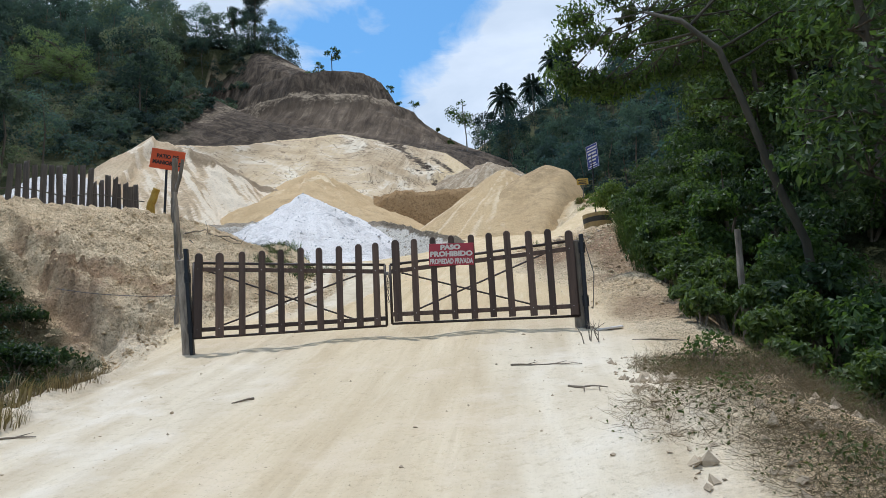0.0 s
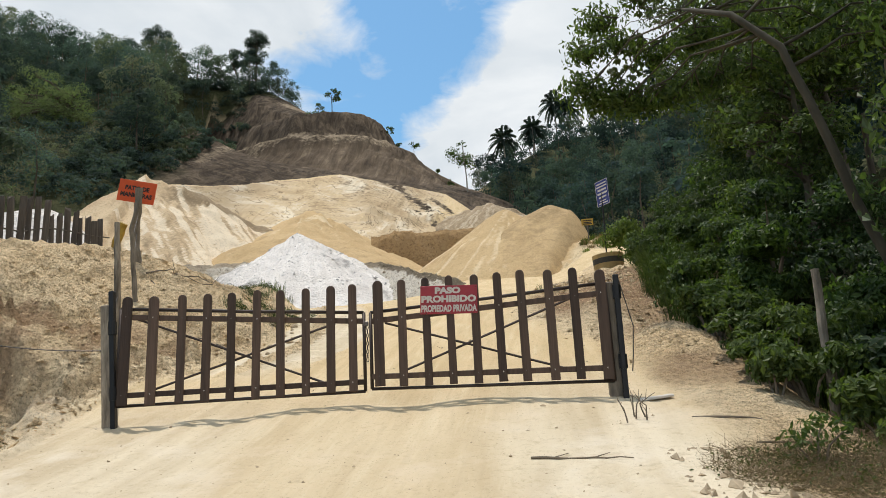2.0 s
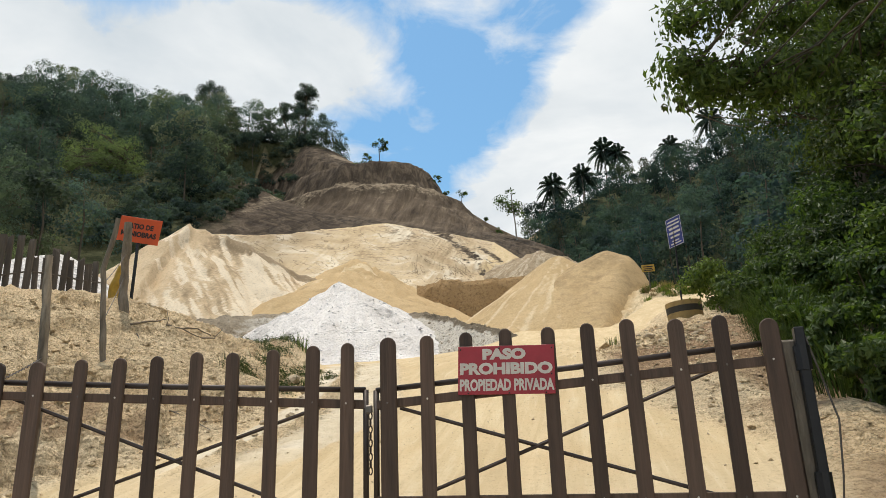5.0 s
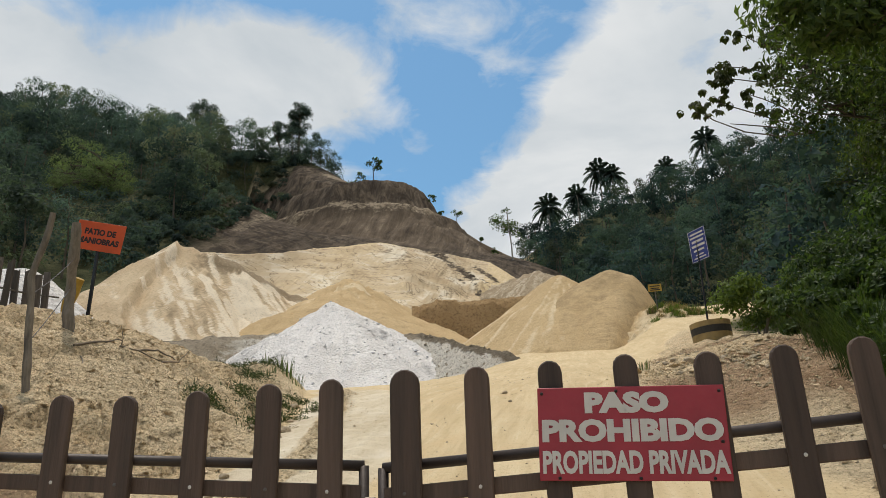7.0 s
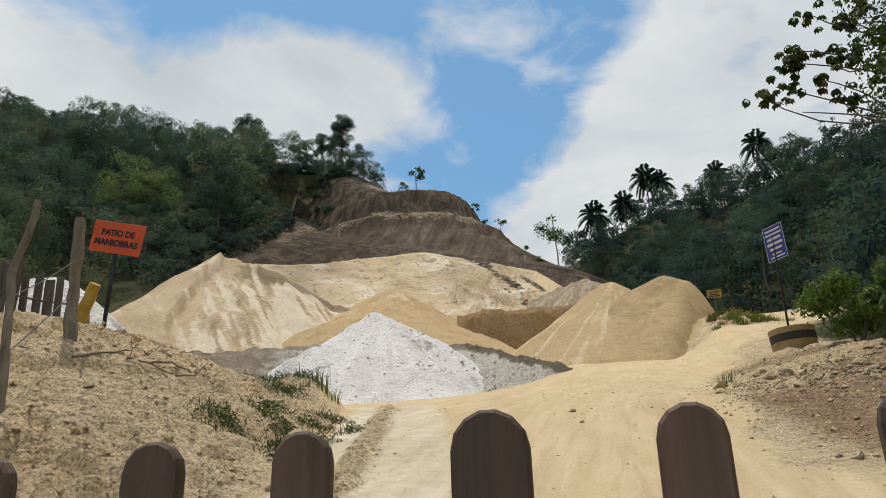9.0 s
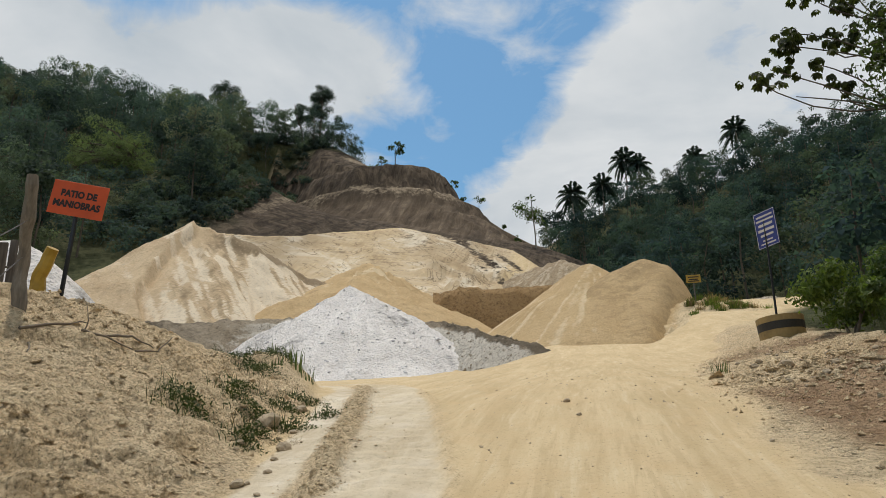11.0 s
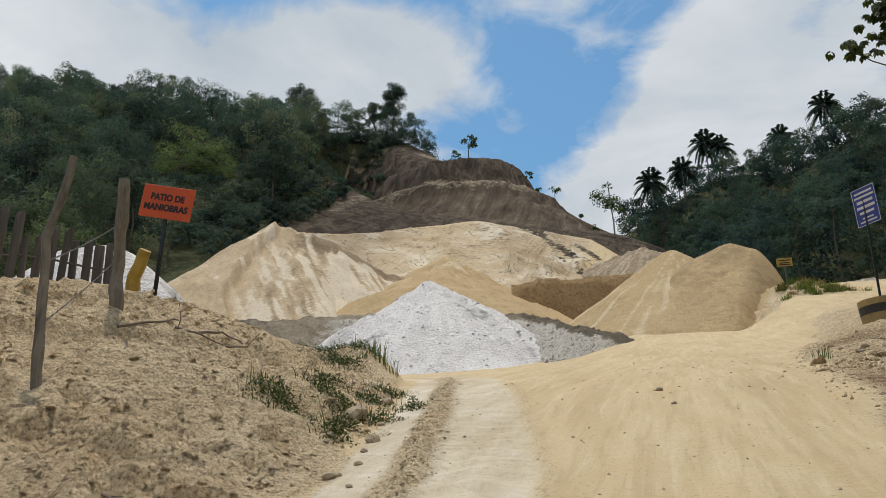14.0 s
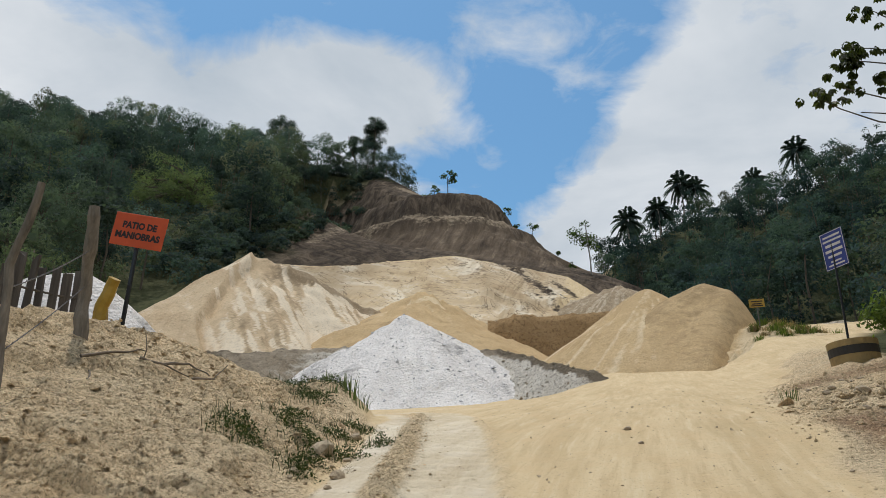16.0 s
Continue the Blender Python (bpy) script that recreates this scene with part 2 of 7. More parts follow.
def ground_material():
    """Sand road, pale bank, dark overburden, forest floor: blended by the soil layers of the mesh."""
    m, nt, b = mat("ground_soils")
    geo, at = nt.nodes.new("ShaderNodeNewGeometry"), nt.nodes.new("ShaderNodeAttribute")
    at.attribute_name = "soil"
    sep = nt.nodes.new("ShaderNodeSeparateColor")
    nt.links.new(at.outputs["Color"], sep.inputs[0])
    a2 = nt.nodes.new("ShaderNodeAttribute")
    a2.attribute_name = "soil2"
    sep2 = nt.nodes.new("ShaderNodeSeparateColor")
    nt.links.new(a2.outputs["Color"], sep2.inputs[0])

    def noise_at(scale, detail=6.0, rough=0.62, stretch=None, dist=0.0):
        n = nd(nt, "ShaderNodeTexNoise", Scale=scale, Detail=detail, Roughness=rough, Distortion=dist)
        src = geo.outputs["Position"]
        if stretch:
            mp = nt.nodes.new("ShaderNodeMapping")
            mp.inputs["Scale"].default_value = stretch
            nt.links.new(src, mp.inputs[0])
            src = mp.outputs[0]
        nt.links.new(src, n.inputs["Vector"])
        return n.outputs[0]

    big, mid, fine = noise_at(0.22), noise_at(1.6), noise_at(11.0, 8.0, 0.72)
    grit = noise_at(70.0, 4.0, 0.7)
    along = noise_at(2.2, 5.0, 0.55, (1.0, 0.09, 0.3), 0.4)     # wheel streaks along the road
    down = noise_at(0.45, 6.0, 0.65, (1.0, 1.0, 0.16), 1.2)     # wash marks down the faces
    vo = nd(nt, "ShaderNodeTexVoronoi", Scale=15.0)
    nt.links.new(geo.outputs["Position"], vo.inputs["Vector"])
    vsep = nt.nodes.new("ShaderNodeSeparateColor")
    nt.links.new(vo.outputs["Color"], vsep.inputs[0])
    clods = vsep.outputs[0]                                     # every crumb its own tone
    spot = noise_at(38.0, 5.0, 0.7)
    rills = noise_at(1.5, 5.0, 0.6, (1.0, 0.14, 0.07), 0.5)      # gullies washed down the bare cap
    slabs = noise_at(0.16, 7.0, 0.62, (1.0, 0.5, 0.7), 0.7)
    # darker where the relief dips: shade between clods put into the bank colour
    bank = ramp(nt, mid, [(0.30, (0.74, 0.53, 0.305)), (0.66, (0.89, 0.685, 0.435))])
    bank = mixc(nt, ramp(nt, fine, [(0.36, (0.55, 0.55, 0.55)), (0.47, (0, 0, 0))]), bank, (0.36, 0.245, 0.14))
    bank = mixc(nt, ramp(nt, big, [(0.44, (0, 0, 0)), (0.62, (0.55, 0.55, 0.55))]), bank, (0.84, 0.69, 0.475))
    lumps = noise_at(5.5, 7.0, 0.72, None, 0.6)
    bank = mixc(nt, ramp(nt, lumps, [(0.35, (0.55, 0.55, 0.55)), (0.43, (0, 0, 0))]), bank, (0.34, 0.23, 0.13))
    bank = mixc(nt, ramp(nt, clods, [(0.0, (0.42, 0.42, 0.42)), (0.35, (0, 0, 0))]), bank, (0.30, 0.208, 0.12))
    bank = mixc(nt, ramp(nt, spot, [(0.53, (0, 0, 0)), (0.64, (0.75, 0.75, 0.75))]), bank, (0.88, 0.73, 0.50))
    bank = mixc(nt, ramp(nt, spot, [(0.34, (0.75, 0.75, 0.75)), (0.46, (0, 0, 0))]), bank, (0.15, 0.105, 0.066))
    road = ramp(nt, along, [(0.32, (0.53, 0.40, 0.232)), (0.68, (0.66, 0.52, 0.325))])
    ruts = noise_at(10.0, 5.0, 0.65, (1.0, 0.06, 0.2), 0.3)      # fine tyre lines
    road = mixc(nt, ramp(nt, ruts, [(0.38, (0.50, 0.50, 0.50)), (0.48, (0, 0, 0))]), road, (0.48, 0.355, 0.205))
    road = mixc(nt, ramp(nt, ruts, [(0.54, (0, 0, 0)), (0.66, (0.5, 0.5, 0.5))]), road, (0.70, 0.585, 0.40))
    road = mixc(nt, ramp(nt, mid, [(0.45, (0, 0, 0)), (0.70, (0.7, 0.7, 0.7))]), road, (0.60, 0.44, 0.255))
    road = mixc(nt, ramp(nt, fine, [(0.28, (0.5, 0.5, 0.5)), (0.42, (0, 0, 0))]), road, (0.40, 0.31, 0.20))
    pale = ramp(nt, slabs, [(0.34, (0.42, 0.31, 0.19)), (0.45, (0.52, 0.40, 0.258)), (0.52, (0.56, 0.445, 0.305)), (0.56, (0.66, 0.56, 0.42)), (0.62, (0.71, 0.62, 0.48))])
    # small shadows of cracks and ledges on the pale face, drawn as dark colour
    crack_shade = mathn(nt, "ABSOLUTE", mathn(nt, "SUBTRACT", noise_at(0.13, 4.0, 0.6, (1.0, 1.0, 1.3), 2.2), 0.5))
    pale = mixc(nt, ramp(nt, crack_shade, [(0.006, (0.75, 0.75, 0.75)), (0.016, (0, 0, 0))]), pale, (0.20, 0.145, 0.09))
    pale = mixc(nt, ramp(nt, noise_at(0.9, 8.0, 0.75), [(0.34, (0.6, 0.6, 0.6)), (0.43, (0, 0, 0))]), pale, (0.29, 0.21, 0.13))
    white = ramp(nt, along, [(0.3, (0.50, 0.41, 0.29)), (0.55, (0.66, 0.575, 0.44)), (0.7, (0.73, 0.65, 0.52))])
    white = mixc(nt, ramp(nt, fine, [(0.34, (0.6, 0.6, 0.6)), (0.47, (0, 0, 0))]), white, (0.44, 0.36, 0.25))
    white = mixc(nt, ramp(nt, mid, [(0.50, (0, 0, 0)), (0.68, (0.7, 0.7, 0.7))]), white, (0.76, 0.70, 0.60))
    white = mixc(nt, ramp(nt, spot, [(0.30, (0.6, 0.6, 0.6)), (0.40, (0, 0, 0))]), white, (0.36, 0.29, 0.20))
    road = mixc(nt, ramp(nt, spot, [(0.33, (0.7, 0.7, 0.7)), (0.42, (0, 0, 0))]), road, (0.33, 0.245, 0.145))
    dark = ramp(nt, down, [(0.34, (0.038, 0.028, 0.020)), (0.5, (0.078, 0.058, 0.041)), (0.66, (0.165, 0.125, 0.088))])
    dark = mixc(nt, ramp(nt, rills, [(0.50, (0, 0, 0)), (0.68, (0.35, 0.35, 0.35))]), dark, (0.19, 0.150, 0.116))
    dark = mixc(nt, ramp(nt, rills, [(0.34, (0.4, 0.4, 0.4)), (0.47, (0, 0, 0))]), dark, (0.030, 0.023, 0.018))
    a3 = nt.nodes.new("ShaderNodeAttribute")
    a3.attribute_name = "soil3"
    sep3 = nt.nodes.new("ShaderNodeSeparateColor")
    nt.links.new(a3.outputs["Color"], sep3.inputs[0])
    streaks = mathn(nt, "ADD", mathn(nt, "MULTIPLY", noise_at(0.9, 6.0, 0.70, (1.0, 0.10, 0.05), 0.5), 0.62), mathn(nt, "MULTIPLY", noise_at(0.35, 7.0, 0.7), 0.38))    # drips of pale soil down the gullied face
    gully = ramp(nt, streaks, [(0.34, (0.045, 0.033, 0.024)), (0.46, (0.100, 0.074, 0.052)), (0.57, (0.155, 0.116, 0.081)), (0.68, (0.31, 0.24, 0.168))])
    dark = mixc(nt, sep3.outputs[1], dark, gully)
    # pale ledge soil, its colour lifted to look sunlit
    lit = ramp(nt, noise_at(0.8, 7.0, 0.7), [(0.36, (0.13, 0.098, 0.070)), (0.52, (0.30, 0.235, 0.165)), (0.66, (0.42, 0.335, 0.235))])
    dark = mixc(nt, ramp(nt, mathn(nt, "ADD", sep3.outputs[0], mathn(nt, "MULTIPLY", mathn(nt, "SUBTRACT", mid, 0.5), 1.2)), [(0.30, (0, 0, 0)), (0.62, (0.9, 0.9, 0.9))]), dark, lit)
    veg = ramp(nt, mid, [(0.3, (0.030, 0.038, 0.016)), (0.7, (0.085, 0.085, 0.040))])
    red = ramp(nt, mid, [(0.3, (0.36, 0.225, 0.13)), (0.7, (0.56, 0.385, 0.24))])
    red = mixc(nt, ramp(nt, spot, [(0.30, (0.75, 0.75, 0.75)), (0.42, (0, 0, 0))]), red, (0.12, 0.075, 0.045))
    red = mixc(nt, ramp(nt, fine, [(0.34, (0.7, 0.7, 0.7)), (0.5, (0, 0, 0))]), red, (0.13, 0.085, 0.055))
    c = mixc(nt, sep.outputs[0], mixc(nt, sep2.outputs[2], bank, red), road)
    c = mixc(nt, sep2.outputs[0], c, white)
    torn = mathn(nt, "MULTIPLY", mathn(nt, "SUBTRACT", mid, 0.5), 0.7)
    crisp = lambda w: ramp(nt, mathn(nt, "ADD", w, torn), [(0.42, (0, 0, 0)), (0.56, (1, 1, 1))])
    c = mixc(nt, crisp(sep2.outputs[1]), c, pale)
    c = mixc(nt, crisp(sep.outputs[1]), c, dark)
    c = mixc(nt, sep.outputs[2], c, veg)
    nt.links.new(c, b.inputs["Base Color"])
    b.inputs["Roughness"].default_value, b.inputs["Specular IOR Level"].default_value = 0.95, 0.1
    # relief: gullies and slabs far up, clods on the banks, less where wheels press it flat
    firm = mathn(nt, "MAXIMUM", sep.outputs[0], sep2.outputs[0])
    loose = mathn(nt, "SUBTRACT", 1.0, mathn(nt, "MULTIPLY", firm, 0.76))
    up = mathn(nt, "MAXIMUM", sep.outputs[1], sep2.outputs[1])
    bp0 = nd(nt, "ShaderNodeBump", Distance=0.9)
    nt.links.new(mathn(nt, "ADD", mathn(nt, "MULTIPLY", rills, 0.7), mathn(nt, "MULTIPLY", slabs, 0.5)), bp0.inputs["Height"]), nt.links.new(up, bp0.inputs["Strength"])
    bp = nd(nt, "ShaderNodeBump", Distance=0.10)
    nt.links.new(mathn(nt, "ADD", mathn(nt, "ADD", mathn(nt, "MULTIPLY", lumps, 1.2), fine), mathn(nt, "MULTIPLY", spot, 0.45)), bp.inputs["Height"]), nt.links.new(loose, bp.inputs["Strength"]), nt.links.new(bp0.outputs[0], bp.inputs["Normal"])
    bp1 = nd(nt, "ShaderNodeBump", Distance=0.035)
    bp1.invert = True
    nt.links.new(vo.outputs["Distance"], bp1.inputs["Height"]), nt.links.new(loose, bp1.inputs["Strength"]), nt.links.new(bp.outputs[0], bp1.inputs["Normal"])
    bp2 = nd(nt, "ShaderNodeBump", Strength=0.6, Distance=0.018)
    nt.links.new(grit, bp2.inputs["Height"]), nt.links.new(bp1.outputs[0], bp2.inputs["Normal"])
    nt.links.new(bp2.outputs[0], b.inputs["Normal"])
    return m


M_GROUND = ground_material()
M_WHITE = sandy("white_crushed_stone", (0.69, 0.645, 0.61), (0.80, 0.755, 0.72), (0.83, 0.785, 0.745), 1.4, 0.0, (0.54, 0.525, 0.52), 8.0, grain=0.5)
M_TAN = sandy("tan_sand", (0.52, 0.365, 0.195), (0.62, 0.45, 0.255), (0.72, 0.575, 0.375), 1.1, grain=0.32, slip=0.8)
M_TANDARK = sandy("damp_tan_sand", (0.34, 0.218, 0.108), (0.44, 0.29, 0.15), (0.60, 0.45, 0.28), 0.7)
M_CREAM = sandy("cream_sand", (0.565, 0.42, 0.268), (0.68, 0.53, 0.352), (0.825, 0.705, 0.54), 0.8, 0.0, grain=0.40, slip=0.95)
M_BERM = sandy("grey_earth", (0.31, 0.25, 0.18), (0.45, 0.375, 0.285), (0.70, 0.645, 0.56), 1.0, 0.25)
M_BROWN = sandy("brown_spoil_earth", (0.38, 0.285, 0.185), (0.50, 0.39, 0.265), (0.64, 0.53, 0.39), 0.9, 0.4)
M_PICKET = plain("brown_painted_wood", (0.082, 0.048, 0.034), 0.68, var=0.8, scale=22, bump=0.6, bscale=70, stretch=(1, 1, 0.06), dirt=(0.155, 0.105, 0.078))
M_PIPE = plain("dark_steel_pipe", (0.045, 0.036, 0.034), 0.5, 0.3, var=0.3, dirt=(0.12, 0.07, 0.045))
M_BLACK = plain("black_painted_steel", (0.018, 0.018, 0.020), 0.4, 0.2, var=0.3)
M_OLDWOOD = plain("weathered_grey_wood", (0.42, 0.355, 0.28), 0.9, var=0.75, scale=14, bump=1.0, bscale=60, stretch=(1, 1, 0.18), dirt=(0.07, 0.055, 0.04))
M_STAKE = plain("dark_weathered_boards", (0.115, 0.096, 0.080), 0.9, var=0.6, scale=24, bump=0.9, bscale=70, stretch=(1, 1, 0.08), dirt=(0.18, 0.15, 0.12))
M_BARK = plain("tree_bark", (0.12, 0.098, 0.075), 0.95, var=0.45, scale=5, bump=0.9, bscale=22, stretch=(1, 1, 0.25), dirt=(0.05, 0.045, 0.03))
# bark darkened to carry the shade under the leaning tree's crown
M_BARKDARK = plain("shaded_dark_bark", (0.060, 0.052, 0.038), 0.95, var=0.6, scale=9, bump=0.9, bscale=30, stretch=(1, 1, 0.3), dirt=(0.11, 0.10, 0.07))
M_PALEBARK = plain("pale_bark", (0.30, 0.28, 0.24), 0.9, var=0.35, scale=4, bump=0.5, bscale=20, dirt=(0.12, 0.11, 0.09))
M_RED = plain("red_sign_paint", (0.34, 0.024, 0.040), 0.45, var=0.18, scale=5, bump=0.05, dirt=(0.30, 0.12, 0.10))
M_LETTER = plain("white_sign_lettering", (0.62, 0.57, 0.52), 0.5, var=0.12, scale=9, bump=0.05, dirt=(0.5, 0.42, 0.36))
M_ORANGE = plain("orange_sign_paint", (0.62, 0.085, 0.018), 0.5, var=0.15, scale=3, bump=0.05, dirt=(0.45, 0.14, 0.06))
M_INK = plain("black_sign_lettering", (0.02, 0.016, 0.014), 0.5, var=0.1)
M_BLUE = plain("blue_sign_paint", (0.03, 0.045, 0.22), 0.4, var=0.15, scale=3, bump=0.05, dirt=(0.10, 0.12, 0.22))
M_YELLOW = plain("yellow_paint", (0.42, 0.26, 0.03), 0.55, var=0.22, scale=8, bump=0.15, dirt=(0.25, 0.15, 0.05))
M_RUBBER = plain("black_rubber", (0.022, 0.021, 0.020), 0.75, var=0.3, dirt=(0.16, 0.13, 0.09))
M_ROCK = plain("pale_rock", (0.46, 0.365, 0.25), 0.95, var=0.3, scale=9, bump=0.8, bscale=30, dirt=(0.25, 0.2, 0.15))
M_DUSTY = plain("dusty_yellow_paint", (0.34, 0.23, 0.085), 0.8, var=0.35, scale=5, bump=0.3, dirt=(0.34, 0.27, 0.18))
M_GREYSTONE = plain("grey_white_stone", (0.56, 0.545, 0.535), 0.9, var=0.4, scale=3, bump=0.5, dirt=(0.28, 0.28, 0.29))
M_TWIG = plain("dry_twig", (0.17, 0.135, 0.10), 0.9, var=0.4, dirt=(0.24, 0.2, 0.15))
# haze of distance put into the leaf colour: bluish grey, darks lifted
M_FAR = leafy("hazed_far_foliage", (0.088, 0.110, 0.098), (0.138, 0.160, 0.140), 0.46, 0.85, 0.08, (1.12, 1.25, 0.72))
M_LEAF = leafy("near_foliage", (0.050, 0.076, 0.032), (0.140, 0.178, 0.075), 0.46)
M_DRY = leafy("dry_brush", (0.13, 0.10, 0.065), (0.30, 0.235, 0.16), 0.2, 0.8)
M_GRASS = leafy("green_grass", (0.04, 0.07, 0.018), (0.13, 0.17, 0.05), 0.3, 0.6)
M_WIRE = plain("rusty_wire", (0.16, 0.14, 0.125), 0.5, 0.6, var=0.3)

# ---------------------------------------------------------------- shape helpers


def link_mesh(name, me, material, parent=None, label=""):
    me.materials.append(material)
    ob = new(name, me)
    if parent:
        ob.parent = parent
    if label:
        ob["label"] = label
    return ob


def part(name, bm, material, parent, label="", smooth=False):
    me = bpy.data.meshes.new(name)
    bm.to_mesh(me)
    bm.free()
    if smooth:
        me.shade_smooth()
    return link_mesh(name, me, material, parent, label)


def thing(name, m, label, category, group="", kind=""):
    ob = new(name)
    ob.matrix_world = m
    ob.empty_display_size = 0.2
    return tagged(ob, label, category, group, kind)


def box(bm, size, at=(0, 0, 0), rot=None, bevel=0.0):
    """A bevelled block of that size, centred at that place."""
    m = Matrix.Translation(at) @ (rot or Matrix()) @ Matrix.Diagonal((*size, 1))
    geo = bmesh.ops.create_cube(bm, size=1.0, matrix=m)
    if bevel:
        es = list({e for v in geo["verts"] for e in v.link_edges})
        bmesh.ops.bevel(bm, geom=es, offset=bevel, segments=1, affect="EDGES", profile=0.7)
    return bm


def tube_data(points, radii, sides=8, cap=True):
    """Verts and faces of a tube through points with a radius at each."""
    pts = [Vector(p) for p in points]
    vs, fs = [], []
    ref = Vector((0.31, 0.77, 0.55))
    for i, p in enumerate(pts):
        d = (pts[min(i + 1, len(pts) - 1)] - pts[max(i - 1, 0)]).normalized()
        a = d.cross(ref)
        a = a.normalized() if a.length > 1e-4 else d.orthogonal().normalized()
        b = d.cross(a)
        for k in range(sides):
            w = 2 * math.pi * k / sides
            vs.append(p + (a * math.cos(w) + b * math.sin(w)) * radii[i])
    for i in range(len(pts) - 1):
        for k in range(sides):
            k2 = (k + 1) % sides
            fs.append((i * sides + k, i * sides + k2, (i + 1) * sides + k2, (i + 1) * sides + k))
    if cap:
        fs.append(tuple(reversed(range(sides))))
        fs.append(tuple(range((len(pts) - 1) * sides, len(pts) * sides)))
    return vs, fs


def tube(bm, points, radii, sides=8):
    if not hasattr(radii, "__len__"):
        radii = [radii] * len(points)
    vs, fs = tube_data(points, radii, sides)
    bv = [bm.verts.new(v) for v in vs]
    for f in fs:
        bm.faces.new([bv[i] for i in f])
    return bm


def np_mesh(name, verts, faces, smooth=True):
    """A mesh from arrays; all faces have the same number of corners."""
    me = bpy.data.meshes.new(name)
    n, k = faces.shape
    me.vertices.add(len(verts)), me.loops.add(n * k), me.polygons.add(n)
    me.vertices.foreach_set("co", np.ascontiguousarray(verts, np.float32).ravel())
    me.loops.foreach_set("vertex_index", faces.astype(np.int32).ravel())
    me.polygons.foreach_set("loop_start", np.arange(0, n * k, k, dtype=np.int32))
    me.polygons.foreach_set("use_smooth", np.full(n, smooth))
    me.update(calc_edges=True)
    return me


def layer(me, name, rgb):
    a = me.color_attributes.new(name, "FLOAT_COLOR", "POINT")
    a.data.foreach_set("color", np.c_[rgb, np.ones(len(rgb))].astype(np.float32).ravel())


def letters(name, text, size, material, parent, m, width=None, bold=0.0):
    """Raised lettering in the built-in font, as a mesh, centred at the pose m."""
    cu = bpy.data.curves.new(name, "FONT")
    cu.body, cu.size, cu.extrude, cu.offset, cu.align_x, cu.align_y = text, size, 0.002, bold, "CENTER", "CENTER"
    cu.resolution_u = 3
    tmp = bpy.data.objects.new("tmp", cu)
    scene.collection.objects.link(tmp)
    me = bpy.data.meshes.new_from_object(tmp.evaluated_get(bpy.context.evaluated_depsgraph_get()))
    bpy.data.objects.remove(tmp)
    xs = np.array([v.co[:2] for v in me.vertices])
    lo, hi = xs.min(0), xs.max(0)
    sx = width / (hi[0] - lo[0]) if width else 1.0
    sy = size / (hi[1] - lo[1])
    for v in me.vertices:
        v.co.x, v.co.y = (v.co.x - (lo[0] + hi[0]) / 2) * sx, (v.co.y - (lo[1] + hi[1]) / 2) * sy
    me.name = name
    me.materials.clear()
    ob = link_mesh(name, me, material, parent)
    ob.matrix_local = m
    return ob


# ---------------------------------------------------------------- the ground


def vnoise(x, y, seed=0):
    xi, yi = np.floor(x).astype(np.int64), np.floor(y).astype(np.int64)
    fx, fy = x - xi, y - yi
    fx, fy = fx * fx * (3 - 2 * fx), fy * fy * (3 - 2 * fy)

    def h(a, b):
        v = (a * 374761393 + b * 668265263 + seed * 974634777) & 0xFFFFFFFF
        v = ((v ^ (v >> 13)) * 1274126177) & 0xFFFFFFFF
        return ((v ^ (v >> 16)) & 0xFFFF) / 65535.0

    return (h(xi, yi) * (1 - fx) + h(xi + 1, yi) * fx) * (1 - fy) + (h(xi, yi + 1) * (1 - fx) + h(xi + 1, yi + 1) * fx) * fy


def fbm(x, y, octaves=4, seed=0, gain=0.5):
    """Sum of noises, about -1 to 1."""
    s, a, t = 0.0, 1.0, 0.0
    for o in range(octaves):
        s, t = s + a * (vnoise(x * 2**o, y * 2**o, seed + o) * 2 - 1), t + a
        a *= gain
    return s / t


def sstep(a, b, x):
    t = np.clip((x - a) / (b - a), 0, 1)
    return t * t * (3 - 2 * t)


def smin(a, b, k):
    h = np.clip(0.5 + 0.5 * (b - a) / k, 0, 1)
    return b * (1 - h) + a * h - k * h * (1 - h)


def smax(a, b, k):
    return -smin(-a, -b, k)


ROAD_Y = (-60, -30, -12, -6, -3, 0, 4.5, 9, 19, 31, 42, 60, 80, 140)
ROAD_Z = (-11, -7.2, -2.9, -1.62, -0.92, -0.22, 1.12, 2.32, 4.25, 6.75, 9.3, 13.6, 18, 30)
FOOT_Y = (-60, -8, -3, 0, 1, 2.5, 4.5, 9, 13, 16, 19, 22)
FOOT_X = (-4.5, -3.7, -3.0, -3.45, -4.1, -3.2, -2.8, -4.0, -5.3, -6.7, -11, -30)


def road_z(y):
    return sum(np.interp(y + d, ROAD_Y, ROAD_Z) for d in (-1.6, -0.8, 0, 0.8, 1.6)) / 5


def verge_x(y):
    """Where the beaten road ends on the other side."""
    return sum(np.interp(y + d, (-8, 0, 3, 5.5, 8.5, 13.5, 20, 30, 60), (3.0, 2.8, 2.3, 1.55, 1.25, 1.65, 2.8, 5.0, 12)) for d in (-0.8, 0, 0.8)) / 3


def foot_x(y):
    return sum(np.interp(y + d, FOOT_Y, FOOT_X) for d in (-0.8, 0, 0.8)) / 3


def seg_dist(x, y, a, b):
    """Distance to a segment in plan, and the share of the way along it."""
    dx, dy = b[0] - a[0], b[1] - a[1]
    t = np.clip(((x - a[0]) * dx + (y - a[1]) * dy) / (dx * dx + dy * dy), 0, 1)
    return np.hypot(x - a[0] - t * dx, y - a[1] - t * dy), t


